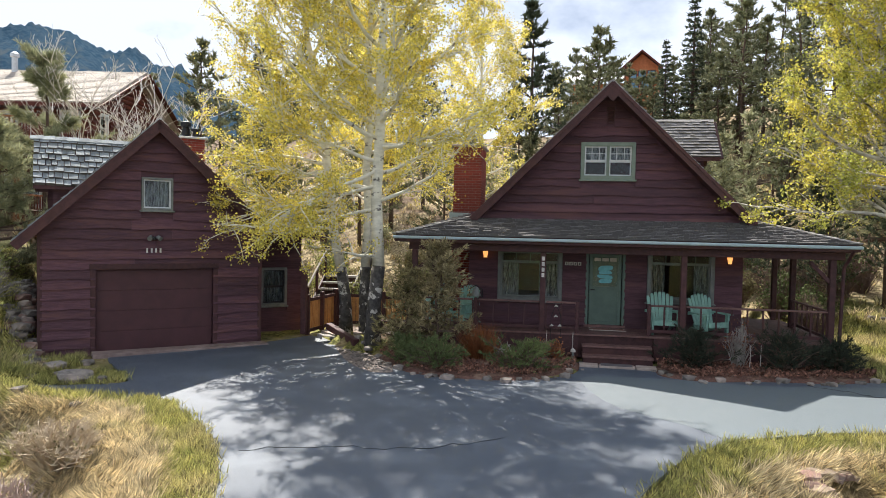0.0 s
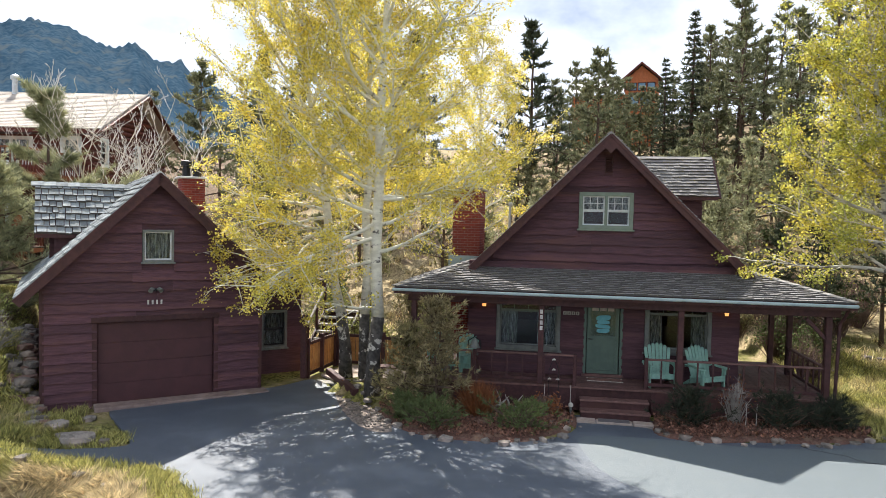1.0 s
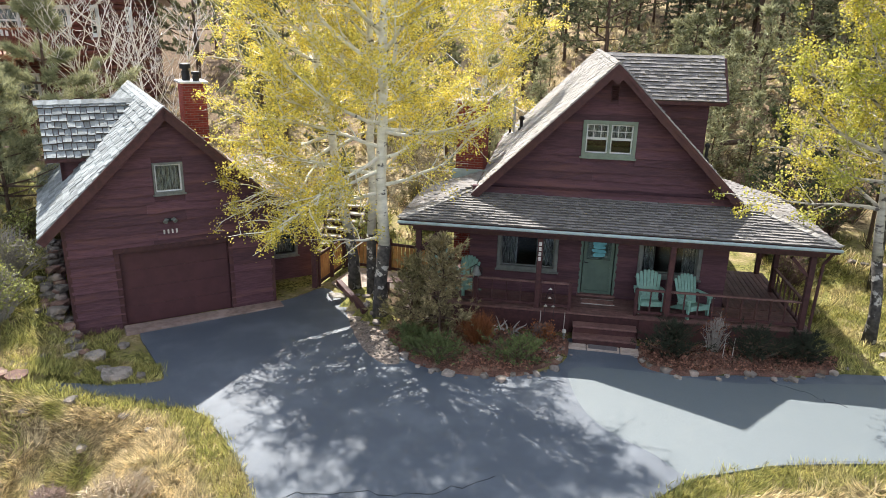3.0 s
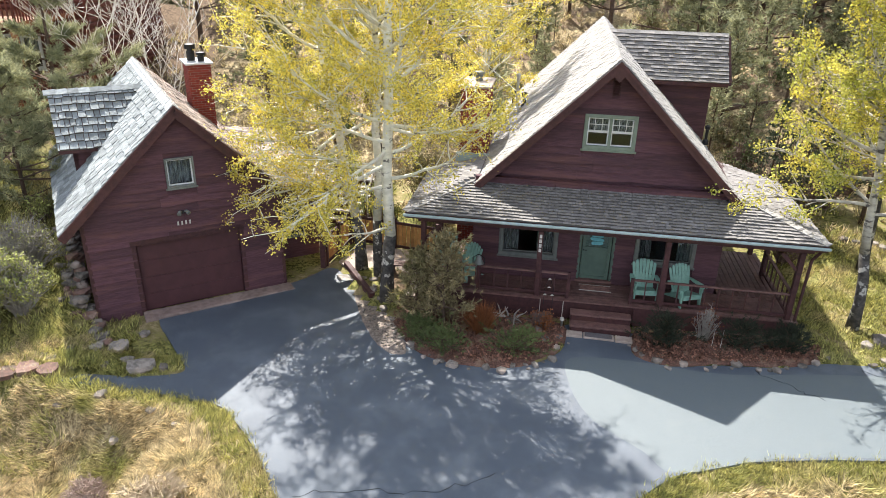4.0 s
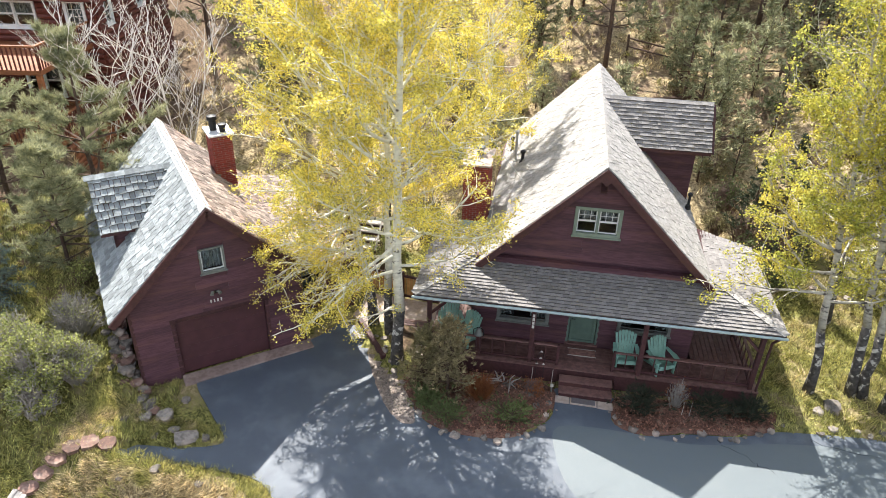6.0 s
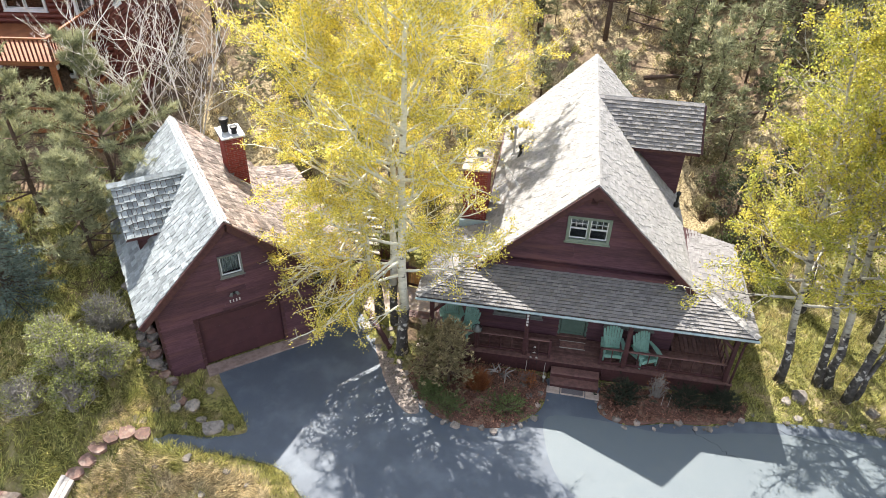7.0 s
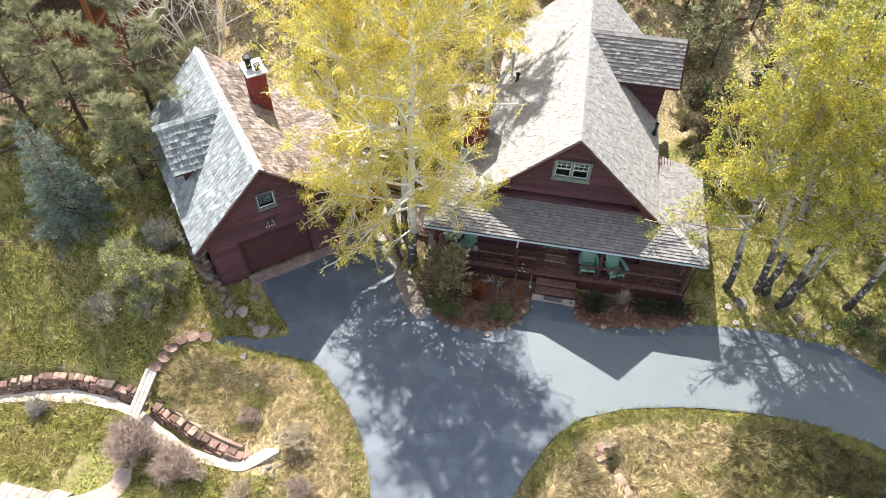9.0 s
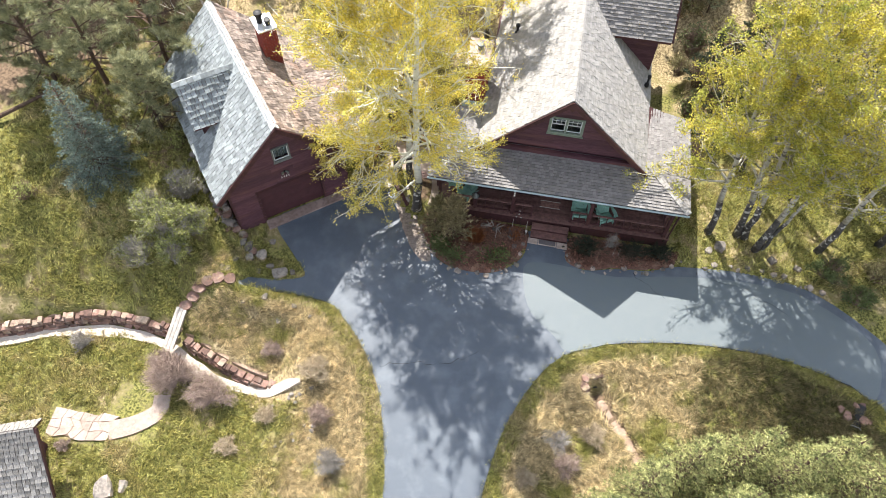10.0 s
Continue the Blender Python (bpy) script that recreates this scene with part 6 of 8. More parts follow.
aspen((-7.6, 26.0, 0.5), 11.5, (-0.6, 0.5), 3.2, 3.3, 105, ASPENLEAF, 32000, "aspen with yellow-green leaves in the back garden", 0.14, 1.6)
# aspens beyond the porch
for i, (x, y, h, lx, ly, c0, rc, s) in enumerate(((8.15, 18.8, 12.0, -1.4, 0.3, 3.0, 3.3, 111), (9.40, 18.85, 13.5, -2.0, 0.4, 3.2, 3.5, 112), (9.75, 18.80, 12.0, -1.2, 0.8, 3.2, 3.3, 113), (10.20, 18.25, 12.5, 0.4, 0.2, 3.6, 3.0, 114), (10.45, 18.35, 8.5, 0.9, -0.1, 3.4, 2.4, 115), (12.9, 18.7, 12.0, 0.6, 0.2, 3.0, 3.2, 116),
                                                     (9.6, 22.6, 13.0, -0.8, 0.6, 2.6, 3.6, 117), (11.8, 21.4, 13.0, -0.6, 0.6, 2.6, 3.4, 118), (13.6, 23.0, 12.5, 0.2, 0.6, 2.4, 3.4, 119), (15.6, 19.6, 12.0, 0.4, 0.4, 2.6, 3.2, 120), (17.2, 17.8, 11.5, 0.6, 0.3, 2.6, 3.2, 121))):
    aspen(ground_point(x, y), h, (lx, ly), c0, rc, s, ASPENLEAF_R, 25000 if i < 4 else 5500 if i in (4, 5, 9, 10) else 9000, "aspen with grey trunk and golden-green leaves on the side lawn", 0.145 if h > 10 else 0.09, 1.9, side=(-0.4, -0.05), low=((3.6, (-1, -0.25, 0.1), 3.0, 0.9), (4.3, (-1, -0.5, 0.2), 3.0, 1.0), (5.0, (-1, 0.2, 0.25), 3.0, 1.0)) if i == 0 else (), group="side lawn aspens", limbs=24, leaf_size=0.062, bark=GREYBARK)

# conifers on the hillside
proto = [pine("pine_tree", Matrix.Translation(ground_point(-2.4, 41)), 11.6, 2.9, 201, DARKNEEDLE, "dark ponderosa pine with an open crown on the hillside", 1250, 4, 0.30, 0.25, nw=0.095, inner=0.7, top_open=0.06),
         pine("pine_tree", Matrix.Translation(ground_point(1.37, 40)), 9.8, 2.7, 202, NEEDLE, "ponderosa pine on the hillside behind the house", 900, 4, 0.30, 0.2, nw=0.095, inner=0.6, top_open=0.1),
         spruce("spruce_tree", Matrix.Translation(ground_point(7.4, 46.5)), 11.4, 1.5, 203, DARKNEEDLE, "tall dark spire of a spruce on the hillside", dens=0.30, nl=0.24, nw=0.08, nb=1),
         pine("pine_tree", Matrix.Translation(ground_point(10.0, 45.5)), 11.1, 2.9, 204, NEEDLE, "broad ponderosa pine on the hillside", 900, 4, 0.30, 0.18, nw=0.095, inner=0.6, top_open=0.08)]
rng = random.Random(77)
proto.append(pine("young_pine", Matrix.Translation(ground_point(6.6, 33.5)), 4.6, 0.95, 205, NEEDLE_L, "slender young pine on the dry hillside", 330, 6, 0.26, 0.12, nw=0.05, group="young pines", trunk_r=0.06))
spots = [(5.8, 47, 2, 0.80), (3.7, 50, 1, 0.5), (4.7, 51, 1, 0.60), (5.6, 52, 1, 0.60), (2.8, 48, 1, 0.55), (14.5, 43, 3, 1.15), (12.0, 41, 3, 0.9), (16.5, 37, 3, 1.0), (-21.5, 38, 1, 1.0), (-17.0, 36, 3, 0.8), (-14.8, 31.8, 1, 0.75), (-19.5, 42, 0, 0.9), (-26.5, 41, 3, 0.70), (10.8, 38.0, 1, 0.8), (5.4, 36.5, 1, 0.55), (13.6, 34.5, 3, 0.6), (9.2, 33.5, 1, 0.5), (-9.5, 36.5, 3, 0.75), (18.5, 31, 1, 0.85), (-8.5, 40, 1, 0.8), (-12.5, 42, 3, 1.0),
         (-10.5, 34, 1, 0.75), (-14.2, 33, 3, 0.75), (-6.0, 33, 1, 0.6), (17.5, 25.0, 1, 0.75), (20.5, 27.5, 3, 0.9), (22.0, 34, 1, 1.1), (24, 40, 3, 1.0), (20, 44, 3, 1.2), (27, 48, 0, 1.0), (-23.5, 44, 1, 0.62), (18, 39, 1, 0.9), (9.5, 42.5, 3, 0.8),
         (19, 34.5, 3, 0.9), (22, 30, 1, 0.9), (24, 33, 0, 0.9), (-3.0, 40, 1, 0.6), (18.5, 21.5, 1, 0.6), (21, 24, 3, 0.7), (-24.5, 21.0, 1, 0.7), (-11.0, 30.5, 1, 0.5), (12.8, 23.8, 0, 0.55), (15.2, 22.4, 0, 0.6), (18.2, 23.6, 0, 0.7), (20.2, 21.8, 0, 0.7), (8.3, 24.6, 0, 0.37),
         (10.4, 25.6, 0, 0.44), (12.2, 26.2, 0, 0.46), (14.3, 25.2, 0, 0.50), (16.3, 24.0, 0, 0.55), (9.0, 28.2, 0, 0.40), (7.3, 26.5, 0, 0.37), (1.4, 55, 1, 0.66), (3.0, 56, 1, 0.66), (4.2, 55.5, 1, 0.64), (7.5, 56, 1, 0.62), (0.2, 57, 1, 0.75), (2.2, 51, 3, 0.62), (1.0, 49, 1, 0.62), (3.2, 53, 3, 0.62), (8.2, 48, 1, 0.8), (9.0, 50, 3, 0.85), (11, 49, 1, 0.9), (8.5, 44, 1, 0.7), (10.8, 43, 3, 0.75), (7.2, 41, 1, 0.6), (12.5, 46, 3, 0.9), (-0.2, 46, 1, 0.6), (-1.2, 48, 1, 0.75), (-0.9, 44, 3, 0.6), (6.4, 47, 3, 0.55), (9.6, 54, 1, 0.8), (6.0, 58.5, 1, 0.5), (7.0, 59, 1, 0.52)]
for i in range(34):
    x, y = rng.uniform(-4, 16), rng.uniform(31, 42)
    spots.append((x, y, 4, rng.uniform(0.5, 1.15)))
for i in range(24):
    y = rng.uniform(48, 95)
    x = rng.uniform(-0.42, 0.62) * y + rng.uniform(-3, 3)
    if -0.14 < x / y < 0.16:
        continue
    spots.append((x, y, rng.choice((0, 1, 1, 3, 3)), rng.uniform(0.9, 1.25)))
for x, y, k, s in spots:
    s *= rng.uniform(0.92, 1.08)
    copy_thing(proto[k], Matrix.Translation(ground_point(x, y)) @ Matrix.Rotation(rng.uniform(0, 6.28), 4, "Z") @ Matrix.Diagonal((s, s, s, 1)))
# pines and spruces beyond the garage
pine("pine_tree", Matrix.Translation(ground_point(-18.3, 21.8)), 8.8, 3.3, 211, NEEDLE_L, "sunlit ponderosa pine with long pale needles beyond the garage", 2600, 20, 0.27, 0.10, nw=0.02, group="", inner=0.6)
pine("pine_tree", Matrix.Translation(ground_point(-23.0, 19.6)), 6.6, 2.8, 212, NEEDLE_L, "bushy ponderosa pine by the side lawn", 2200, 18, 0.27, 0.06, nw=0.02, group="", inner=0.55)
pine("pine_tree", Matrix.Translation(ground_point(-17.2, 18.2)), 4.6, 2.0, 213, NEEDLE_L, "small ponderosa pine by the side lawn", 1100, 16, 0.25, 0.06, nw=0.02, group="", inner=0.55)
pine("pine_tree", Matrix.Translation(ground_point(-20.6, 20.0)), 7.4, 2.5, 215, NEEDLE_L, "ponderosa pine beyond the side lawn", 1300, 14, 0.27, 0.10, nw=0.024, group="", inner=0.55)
spruce("blue_spruce", Matrix.Translation(ground_point(-18.9, 15.6)), 5.5, 2.0, 214, SPRUCE, "silvery blue spruce on the side lawn", group="")
bare_tree(ground_point(-17.8, 26.3), 10.6, 2.2, 221, "leafless tree with pale branches behind the garage")
# spruces at the near end of the loop lawn
for i, (x, y, h, s) in enumerate(((4.5, 5.5, 4.0, 230), (5.7, 6.7, 4.8, 231), (7.2, 7.7, 5.2, 232), (9.1, 8.3, 5.4, 233), (10.4, 7.9, 5.7, 234), (11.6, 8.5, 5.4, 235), (13.2, 8.2, 5.4, 236), (8.2, 6.1, 5.8, 237), (10.0, 6.2, 6.0, 238), (6.5, 4.9, 5.2, 239), (12.0, 6.4, 5.8, 240))):
    spruce("spruce_tree", Matrix.Translation(ground_point(x, y)), h, 1.3, s, SPRUCE_Y, "young yellow-green spruce on the loop lawn", "loop lawn spruces", dens=0.6, nl=0.12, nw=0.024, nb=3)

# ---- beds and stones ----
def bed(name, outline, label):
    pts = spline([(x, y, 0) for x, y in outline], 4, True)
    cx, cy = sum(p.x for p in pts) / len(pts), sum(p.y for p in pts) / len(pts)
    vs, fs, n = [], [], len(pts)
    rings = (1.0, 0.93, 0.75, 0.5, 0.25)
    for r in rings:
        for p in pts:
            x, y = cx + (p.x - cx) * r, cy + (p.y - cy) * r
            z = -0.02 if r == 1 else 0.03 + 0.14 * (1 - r) + 0.05 * noise.noise(Vector((x * 2.3, y * 2.3, 7)))
            vs.append((x, y, z))
    for k in range(len(rings) - 1):
        for i in range(n):
            j = (i + 1) % n
            fs.append((k * n + i, k * n + j, (k + 1) * n + j, (k + 1) * n + i))
    vs.append((cx, cy, 0.17))
    for i in range(n):
        fs.append(((len(rings) - 1) * n + i, (len(rings) - 1) * n + (i + 1) % n, len(vs) - 1))
    ob = make(name, (vs, [], fs), MULCH, True)
    return tagged(ob, label, "flower bed", kind="structure")


LEFTBED = [(-4.5, 16.2), (-3.7, 15.1), (-2.8, 14.65), (-1.5, 14.62), (-0.55, 15.0), (0.1, 15.85), (0.2, 17.2), (-1.5, 17.4), (-3.3, 17.4), (-4.6, 17.3)]
RIGHTBED = [(2.05, 17.2), (2.05, 16.0), (2.9, 15.7), (4.2, 16.05), (5.6, 16.25), (6.6, 16.65), (6.9, 17.3), (5.5, 17.4), (3.5, 17.4)]
TANSTONE = material("tan_rock", (0.33, 0.25, 0.18), (0.19, 0.14, 0.10), scale=8, rough=0.9, bump=0.7, bump_scale=30, stain=(0.40, 0.32, 0.25), stain_scale=2.5)
PINKSTONE = material("pinkish_worn_concrete", (0.41, 0.325, 0.28), (0.31, 0.24, 0.205), scale=7, rough=0.9, bump=0.4, bump_scale=60, stain=(0.40, 0.325, 0.28), stain_scale=1.2, vary=0.14)
bed("planting_bed", LEFTBED, "planting bed with red-brown leaf litter beside the steps")
bed("planting_bed", RIGHTBED, "planting bed with dark leaf litter under the porch")
rng = random.Random(31)


def stones(name, line, label, step, size, mat, flat=0.6, jitter=0.08, z=None, rows=1, group=""):
    """A row of separate rough stones along a line."""
    th = thing(name, Matrix.Identity(4), label, "stone edging", group)
    pts = spline([(x, y, 0) for x, y in line], 12)
    acc, nxt = 0.0, 0.0
    for p, q in zip(pts, pts[1:]):
        seg = (q - p).length
        while nxt <= acc + seg:
            c = p.lerp(q, (nxt - acc) / max(seg, 1e-6))
            s = rng.uniform(*size)
            for r in range(rows):
                x, y = c.x + rng.uniform(-jitter, jitter), c.y + rng.uniform(-jitter, jitter)
                gz = (ground_z(x, y) if z is None else z) + r * size[1] * 0.8
                part("stone", MB().rock((x, y, gz + s * flat * 0.3), (s * rng.uniform(0.8, 1.3), s * rng.uniform(0.6, 1.0), s * flat), rng), mat, th)
            nxt += s * 1.75 * step
        acc += seg
    return th


stones("stone_edging", [(-5.9, 18.4), (-5.2, 17.2), (-4.55, 16.2), (-3.7, 15.05), (-2.8, 14.58), (-1.5, 14.55), (-0.55, 14.92), (0.08, 15.7), (0.2, 16.5)], "rough grey stones edging the planting bed", 1.5, (0.05, 0.19), FIELDSTONE, jitter=0.14)
stones("stone_edging", [(2.0, 16.5), (2.1, 15.95), (2.9, 15.62), (4.2, 15.98), (5.65, 16.18), (6.6, 16.6), (7.0, 17.1)], "rough grey stones edging the porch bed", 1.6, (0.05, 0.17), FIELDSTONE, jitter=0.14)
stones("stone_edging", [(7.9, 16.95), (9.0, 17.0), (10.2, 17.1), (11.4, 16.95), (12.6, 16.75), (13.6, 16.3)], "pale stones along the edge of the side lawn", 1.9, (0.08, 0.19), FIELDSTONE, jitter=0.16)
stones("stone_edging", [(9.5, 24.5), (11.0, 23.6), (12.5, 23.4), (14.5, 22.8)], "pale stones at the back of the side lawn", 1.4, (0.14, 0.3), FIELDSTONE, jitter=0.2)
# rockery against the garage
rk = thing("rockery", Matrix.Identity(4), "stacked grey and red stones against the garage wall", "rockery")
for i in range(170):
    v = rng.uniform(-0.1, 5.2) if i > 12 else rng.uniform(-1.3, 0.2)
    u = -2.78 - abs(rng.gauss(0, 0.24)) if v > 0.3 else -2.68 + rng.gauss(0, 0.09)
    p = GARAGE @ Vector((u, v, 0))
    s = rng.uniform(0.09, 0.24)
    gz = ground_z(p.x, p.y)
    if v > 0.3 and u > -3.0:
        gz += rng.uniform(0, 0.42)
    part("stone", MB().rock((p.x, p.y, gz + s * 0.25), (s * 1.15, s * 0.85, s * 0.62), rng), REDSTONE if rng.random() < 0.18 else FIELDSTONE, rk)
for x, y, s in ((-11.13, 13.55, 0.3), (-11.6, 13.3, 0.22), (-10.05, 12.85, 0.34), (-12.1, 13.05, 0.16), (-12.3, 12.55, 0.14), (-10.6, 13.1, 0.18), (-9.55, 13.0, 0.14), (-11.0, 12.75, 0.12), (-10.9, 14.3, 0.16), (-12.6, 12.6, 0.15), (-9.0, 11.5, 0.12), (-10.3, 11.6, 0.16), (-11.2, 11.3, 0.12), (-8.2, 11.2, 0.1), (-9.6, 10.9, 0.14),
                 (8.65, 18.05, 0.3), (8.2, 17.8, 0.2), (10.9, 17.8, 0.2), (12.0, 17.6, 0.17), (-0.5, 16.7, 0.2), (-1.2, 16.9, 0.22), (-1.8, 17.0, 0.18), (-0.3, 16.2, 0.13), (4.3, 16.8, 0.16), (3.7, 16.4, 0.12), (-14.27, 3.1, 0.45), (-13.6, 3.3, 0.25)):
    b = thing("boulder", Matrix.Translation(ground_point(x, y)), "rough pale boulder set in the grass", "rock", "boulders")
    part("stone", MB().rock((0, 0, s * 0.25), (s * 1.2, s * 0.9, s * 0.6), rng, 2), FIELDSTONE, b, smooth=False)

# ---- flagstone walk, little bridge, stone wall, pale path ----
walk_st = thing("stepping_stones", Matrix.Identity(4), "red sandstone stepping stones leading to the small bridge", "path")
for x, y, a in ((-12.0, 12.05, 0.3), (-12.5, 11.98, 0.1), (-12.93, 11.78, 0.5), (-13.25, 11.5, 0.8), (-13.5, 11.15, 1.0), (-13.72, 10.8, 1.1)):
    poly = []
    for k in range(7):
        t = k * 6.283 / 7
        r = 0.29 * rng.uniform(0.84, 1.12)
        poly.append((x + r * math.cos(t + a), y + r * 0.95 * math.sin(t + a), ground_z(x, y) + 0.03))
    part("flagstone", MB().prism(poly, (0, 0, 0.11)), REDSTONE, walk_st)
bridge = thing("footbridge", Matrix.Translation((-13.9, 9.8, -0.98)) @ Matrix.Rotation(radians(-95), 4, "Z") @ Matrix.Rotation(radians(20), 4, "Y"), "small footbridge of weathered pale planks", "footbridge")
for k in range(3):
    part("plank", MB().box(-0.88 + 0.03 * k, 0.86 + 0.02 * k, -0.24 + k * 0.165, -0.085 + k * 0.165, 0, 0.05), GREYWOOD, bridge, bev=0.006)
for sy in (-0.17, 0.17):
    part("bearer", MB().box(-0.8, 0.8, sy - 0.05, sy + 0.05, -0.1, -0.002), GREYWOOD, bridge)
wall = thing("retaining_wall", Matrix.Identity(4), "low curved dry wall of red sandstone with pale capping stones", "stone wall")
wline = spline([(x, y, 0) for x, y in WALL_LINE], 10)
CAPSTONE = material("pale_sandstone_caps", (0.34, 0.255, 0.195), (0.22, 0.155, 0.12), scale=7, rough=0.9, bump=0.7, bump_scale=26, stain=(0.42, 0.34, 0.27), stain_scale=2.0, vary=0.25)
for course in range(4):
    acc, nxt = 0.0, 0.17 * course
    for p, q in zip(wline, wline[1:]):
        seg = (q - p).length
        d = (q - p).normalized()
        nr = Vector((d.y, -d.x, 0))
        while nxt <= acc + seg:
            top = course == 3
            ln = rng.uniform(0.14, 0.34) if top else rng.uniform(0.16, 0.42)
            c = p.lerp(q, (nxt - acc) / max(seg, 1e-6)) + nr * (0.22 - 0.055 * course + rng.uniform(-0.03, 0.03))
            taper = smooth01((-7.6 - c.x) / 5.5)
            nxt += ln + 0.01
            if -14.3 < c.x < -13.55 or (top and rng.random() < 0.35):
                continue
            h = 0.155 * (0.4 + 0.6 * taper)
            z0 = -1.88 + course * h
            a, b = c - d * ln / 2, c + d * ln / 2
            t = rng.uniform(0.10, 0.16) if top else rng.uniform(0.12, 0.16)
            j = [rng.uniform(-0.035, 0.035) for _ in range(8)]
            vs = [a - nr * t, b - nr * t, b + nr * t, a + nr * t]
            hh = h * (rng.uniform(0.5, 0.9) if top else rng.uniform(0.92, 1.12))
            vs = [(v.x + j[i], v.y + j[-i - 1], z0) for i, v in enumerate(vs)] + [(v.x + j[i] * 0.8 - nr.x * 0.03, v.y + j[i] - nr.y * 0.03, z0 + hh + j[i + 2] * 0.7) for i, v in enumerate(vs)]
            part("stone", MB().hexa(vs), CAPSTONE if (top and rng.random() < 0.6) or rng.random() < 0.06 else REDSTONE, wall, bev=0.012)
        acc += seg
part("wall_core", MB().tube([(p.x, p.y + 0.26, -1.66) for p in wline if p.x < -9.5], [0.12] * len([p for p in wline if p.x < -9.5]), 6), DRYBED, wall)


def ribbon(name, line, width, mat, label, thick=0.05, lift=0.03):
    """A path of even width that follows the ground."""
    pts = spline([(x, y, 0) for x, y in line], 8)
    mb = MB()
    vs, fs = [], []
    for i, p in enumerate(pts):
        d = (pts[min(i + 1, len(pts) - 1)] - pts[max(i - 1, 0)]).normalized()
        nr = Vector((-d.y, d.x, 0)) * (width(i / (len(pts) - 1)) / 2)
        for s in (-1, 1):
            x, y = p.x + nr.x * s, p.y + nr.y * s
            z = max(ground_z(x, y), ground_z(p.x, p.y)) + lift + 0.05
            vs += [(x, y, z), (x, y, z - thick - 0.1)]
    for i in range(len(pts) - 1):
        b, c = i * 4, i * 4 + 4
        fs += [(b, b + 2, c + 2, c), (b + 1, c + 1, c + 3, b + 3), (b, c, c + 1, b + 1), (b + 2, b + 3, c + 3, c + 2)]
    return tagged(make(name, (vs, [], fs), mat), label, "path", kind="structure")


ribbon("garden_path", [(-24.0, 6.9), (-20.84, 8.25), (-18.6, 9.07), (-16.5, 9.43), (-14.5, 9.3), (-12.75, 8.55), (-11.2, 8.1), (-9.2, 8.13), (-7.84, 8.49)], lambda f: (0.46 + 0.07 * math.sin(f * 23) + 0.05 * math.sin(f * 61)) * (1 - 0.6 * smooth01((f - 0.9) / 0.1)), PATHSTONE, "pale concrete garden path below the stone wall")
ribbon("garden_path", [(-13.6, 7.1), (-13.5, 6.4), (-14.2, 5.7), (-15.1, 5.25)], lambda f: 0.66 + 0.15 * f, PINKSTONE, "pinkish concrete path from the lower lawn")
flag = thing("flagstone_terrace", Matrix.Translation((-16.35, 5.2, -1.86)) @ Matrix.Rotation(radians(5), 4, "Z"), "irregular pale flagstones set close in the lower lawn", "paving")
part("joint_bed", MB().box(-1.12, 1.14, -0.45, 0.5, -0.05, 0.06), DRYBED, flag)
knots = [[Vector((-1.30 + i * 0.42 + rng.uniform(-0.14, 0.14) + 0.12 * (j % 2), -0.5 + j * 0.36 + rng.uniform(-0.1, 0.1), 0)) for i in range(7)] for j in range(4)]
for j in range(3):
    for i in range(6):
        q = [knots[j][i], knots[j][i + 1], knots[j + 1][i + 1], knots[j + 1][i]]
        c = (q[0] + q[1] + q[2] + q[3]) / 4
        q = [c + (p - c) * 0.945 for p in q]
        m = (q[0] + q[1]) / 2 + Vector((rng.uniform(-0.03, 0.03), rng.uniform(-0.03, 0.02), 0))
        q = [q[0], m, q[1], q[2], q[3]]
        h = rng.uniform(0.0, 0.012)
        part("flagstone", MB().prism([(p.x, p.y, 0.0) for p in q], (0, 0, 0.08 + h)), PINKSTONE, flag)
ribbon("washed_gully", [(4.15, 10.2), (4.45, 9.85), (5.0, 9.2), (5.5, 8.6), (6.1, 7.7), (6.5, 7.0)], lambda f: 0.24 + 0.22 * f + 0.07 * math.sin(f * 17), GULLYSOIL, "bare pinkish soil of a washed-out gully", 0.02, -0.045)
for k in range(26):
    x, y = rng.gauss(-7.6, 0.55), rng.gauss(7.4, 0.7)
    s = rng.uniform(0.05, 0.13)
    b = thing("garden_stone", Matrix.Translation(ground_point(x, y)), "small pale stone in the dry grass", "rock", "garden stones")
    part("stone", MB().rock((0, 0, s * 0.4), (s * 1.2, s, s * 0.7), rng), FIELDSTONE, b)
# shed whose roof shows in the lower garden
shed = thing("garden_shed", Matrix.Translation((-16.39, 4.25, -2.0)) @ Matrix.Rotation(radians(21), 4, "Z"), "small brown garden shed with a weathered grey shake roof", "shed")
part("wall", MB().prism([(-0.8, -1.8, 0), (-0.8, 0.3, 0), (-0.8, 0.3, 2.5), (-0.8, 0, 2.82), (-0.8, -1.8, 1.0)], (-1.9, 0, 0)), SIDING, shed)
for sy, run in ((-1, 2.05), (1, 0.45)):
    ye, ze = sy * run, 2.95 - run
    sr = part("roof", MB().prism([(0, 0, 2.95), (0, ye, ze), (-2.9, ye, ze), (-2.9, 0, 2.95)], (0, 0, -0.07)), DARKWOOD, shed, "shake-covered roof slope")
    ln = run * math.sqrt(2)
    roof_cover(sr, (-2.9 if sy < 0 else 0, ye, ze), (-sy, 0, 0), (0, -sy, 1), [(0, 0), (2.9, 0), (2.9, ln), (0, ln)], 0.24, (0.12, 0.24), 0.035, 95 + sy, SHAKE_S, SHAKE_S, 150 if sy < 0 else 0, "shake", 0.012)
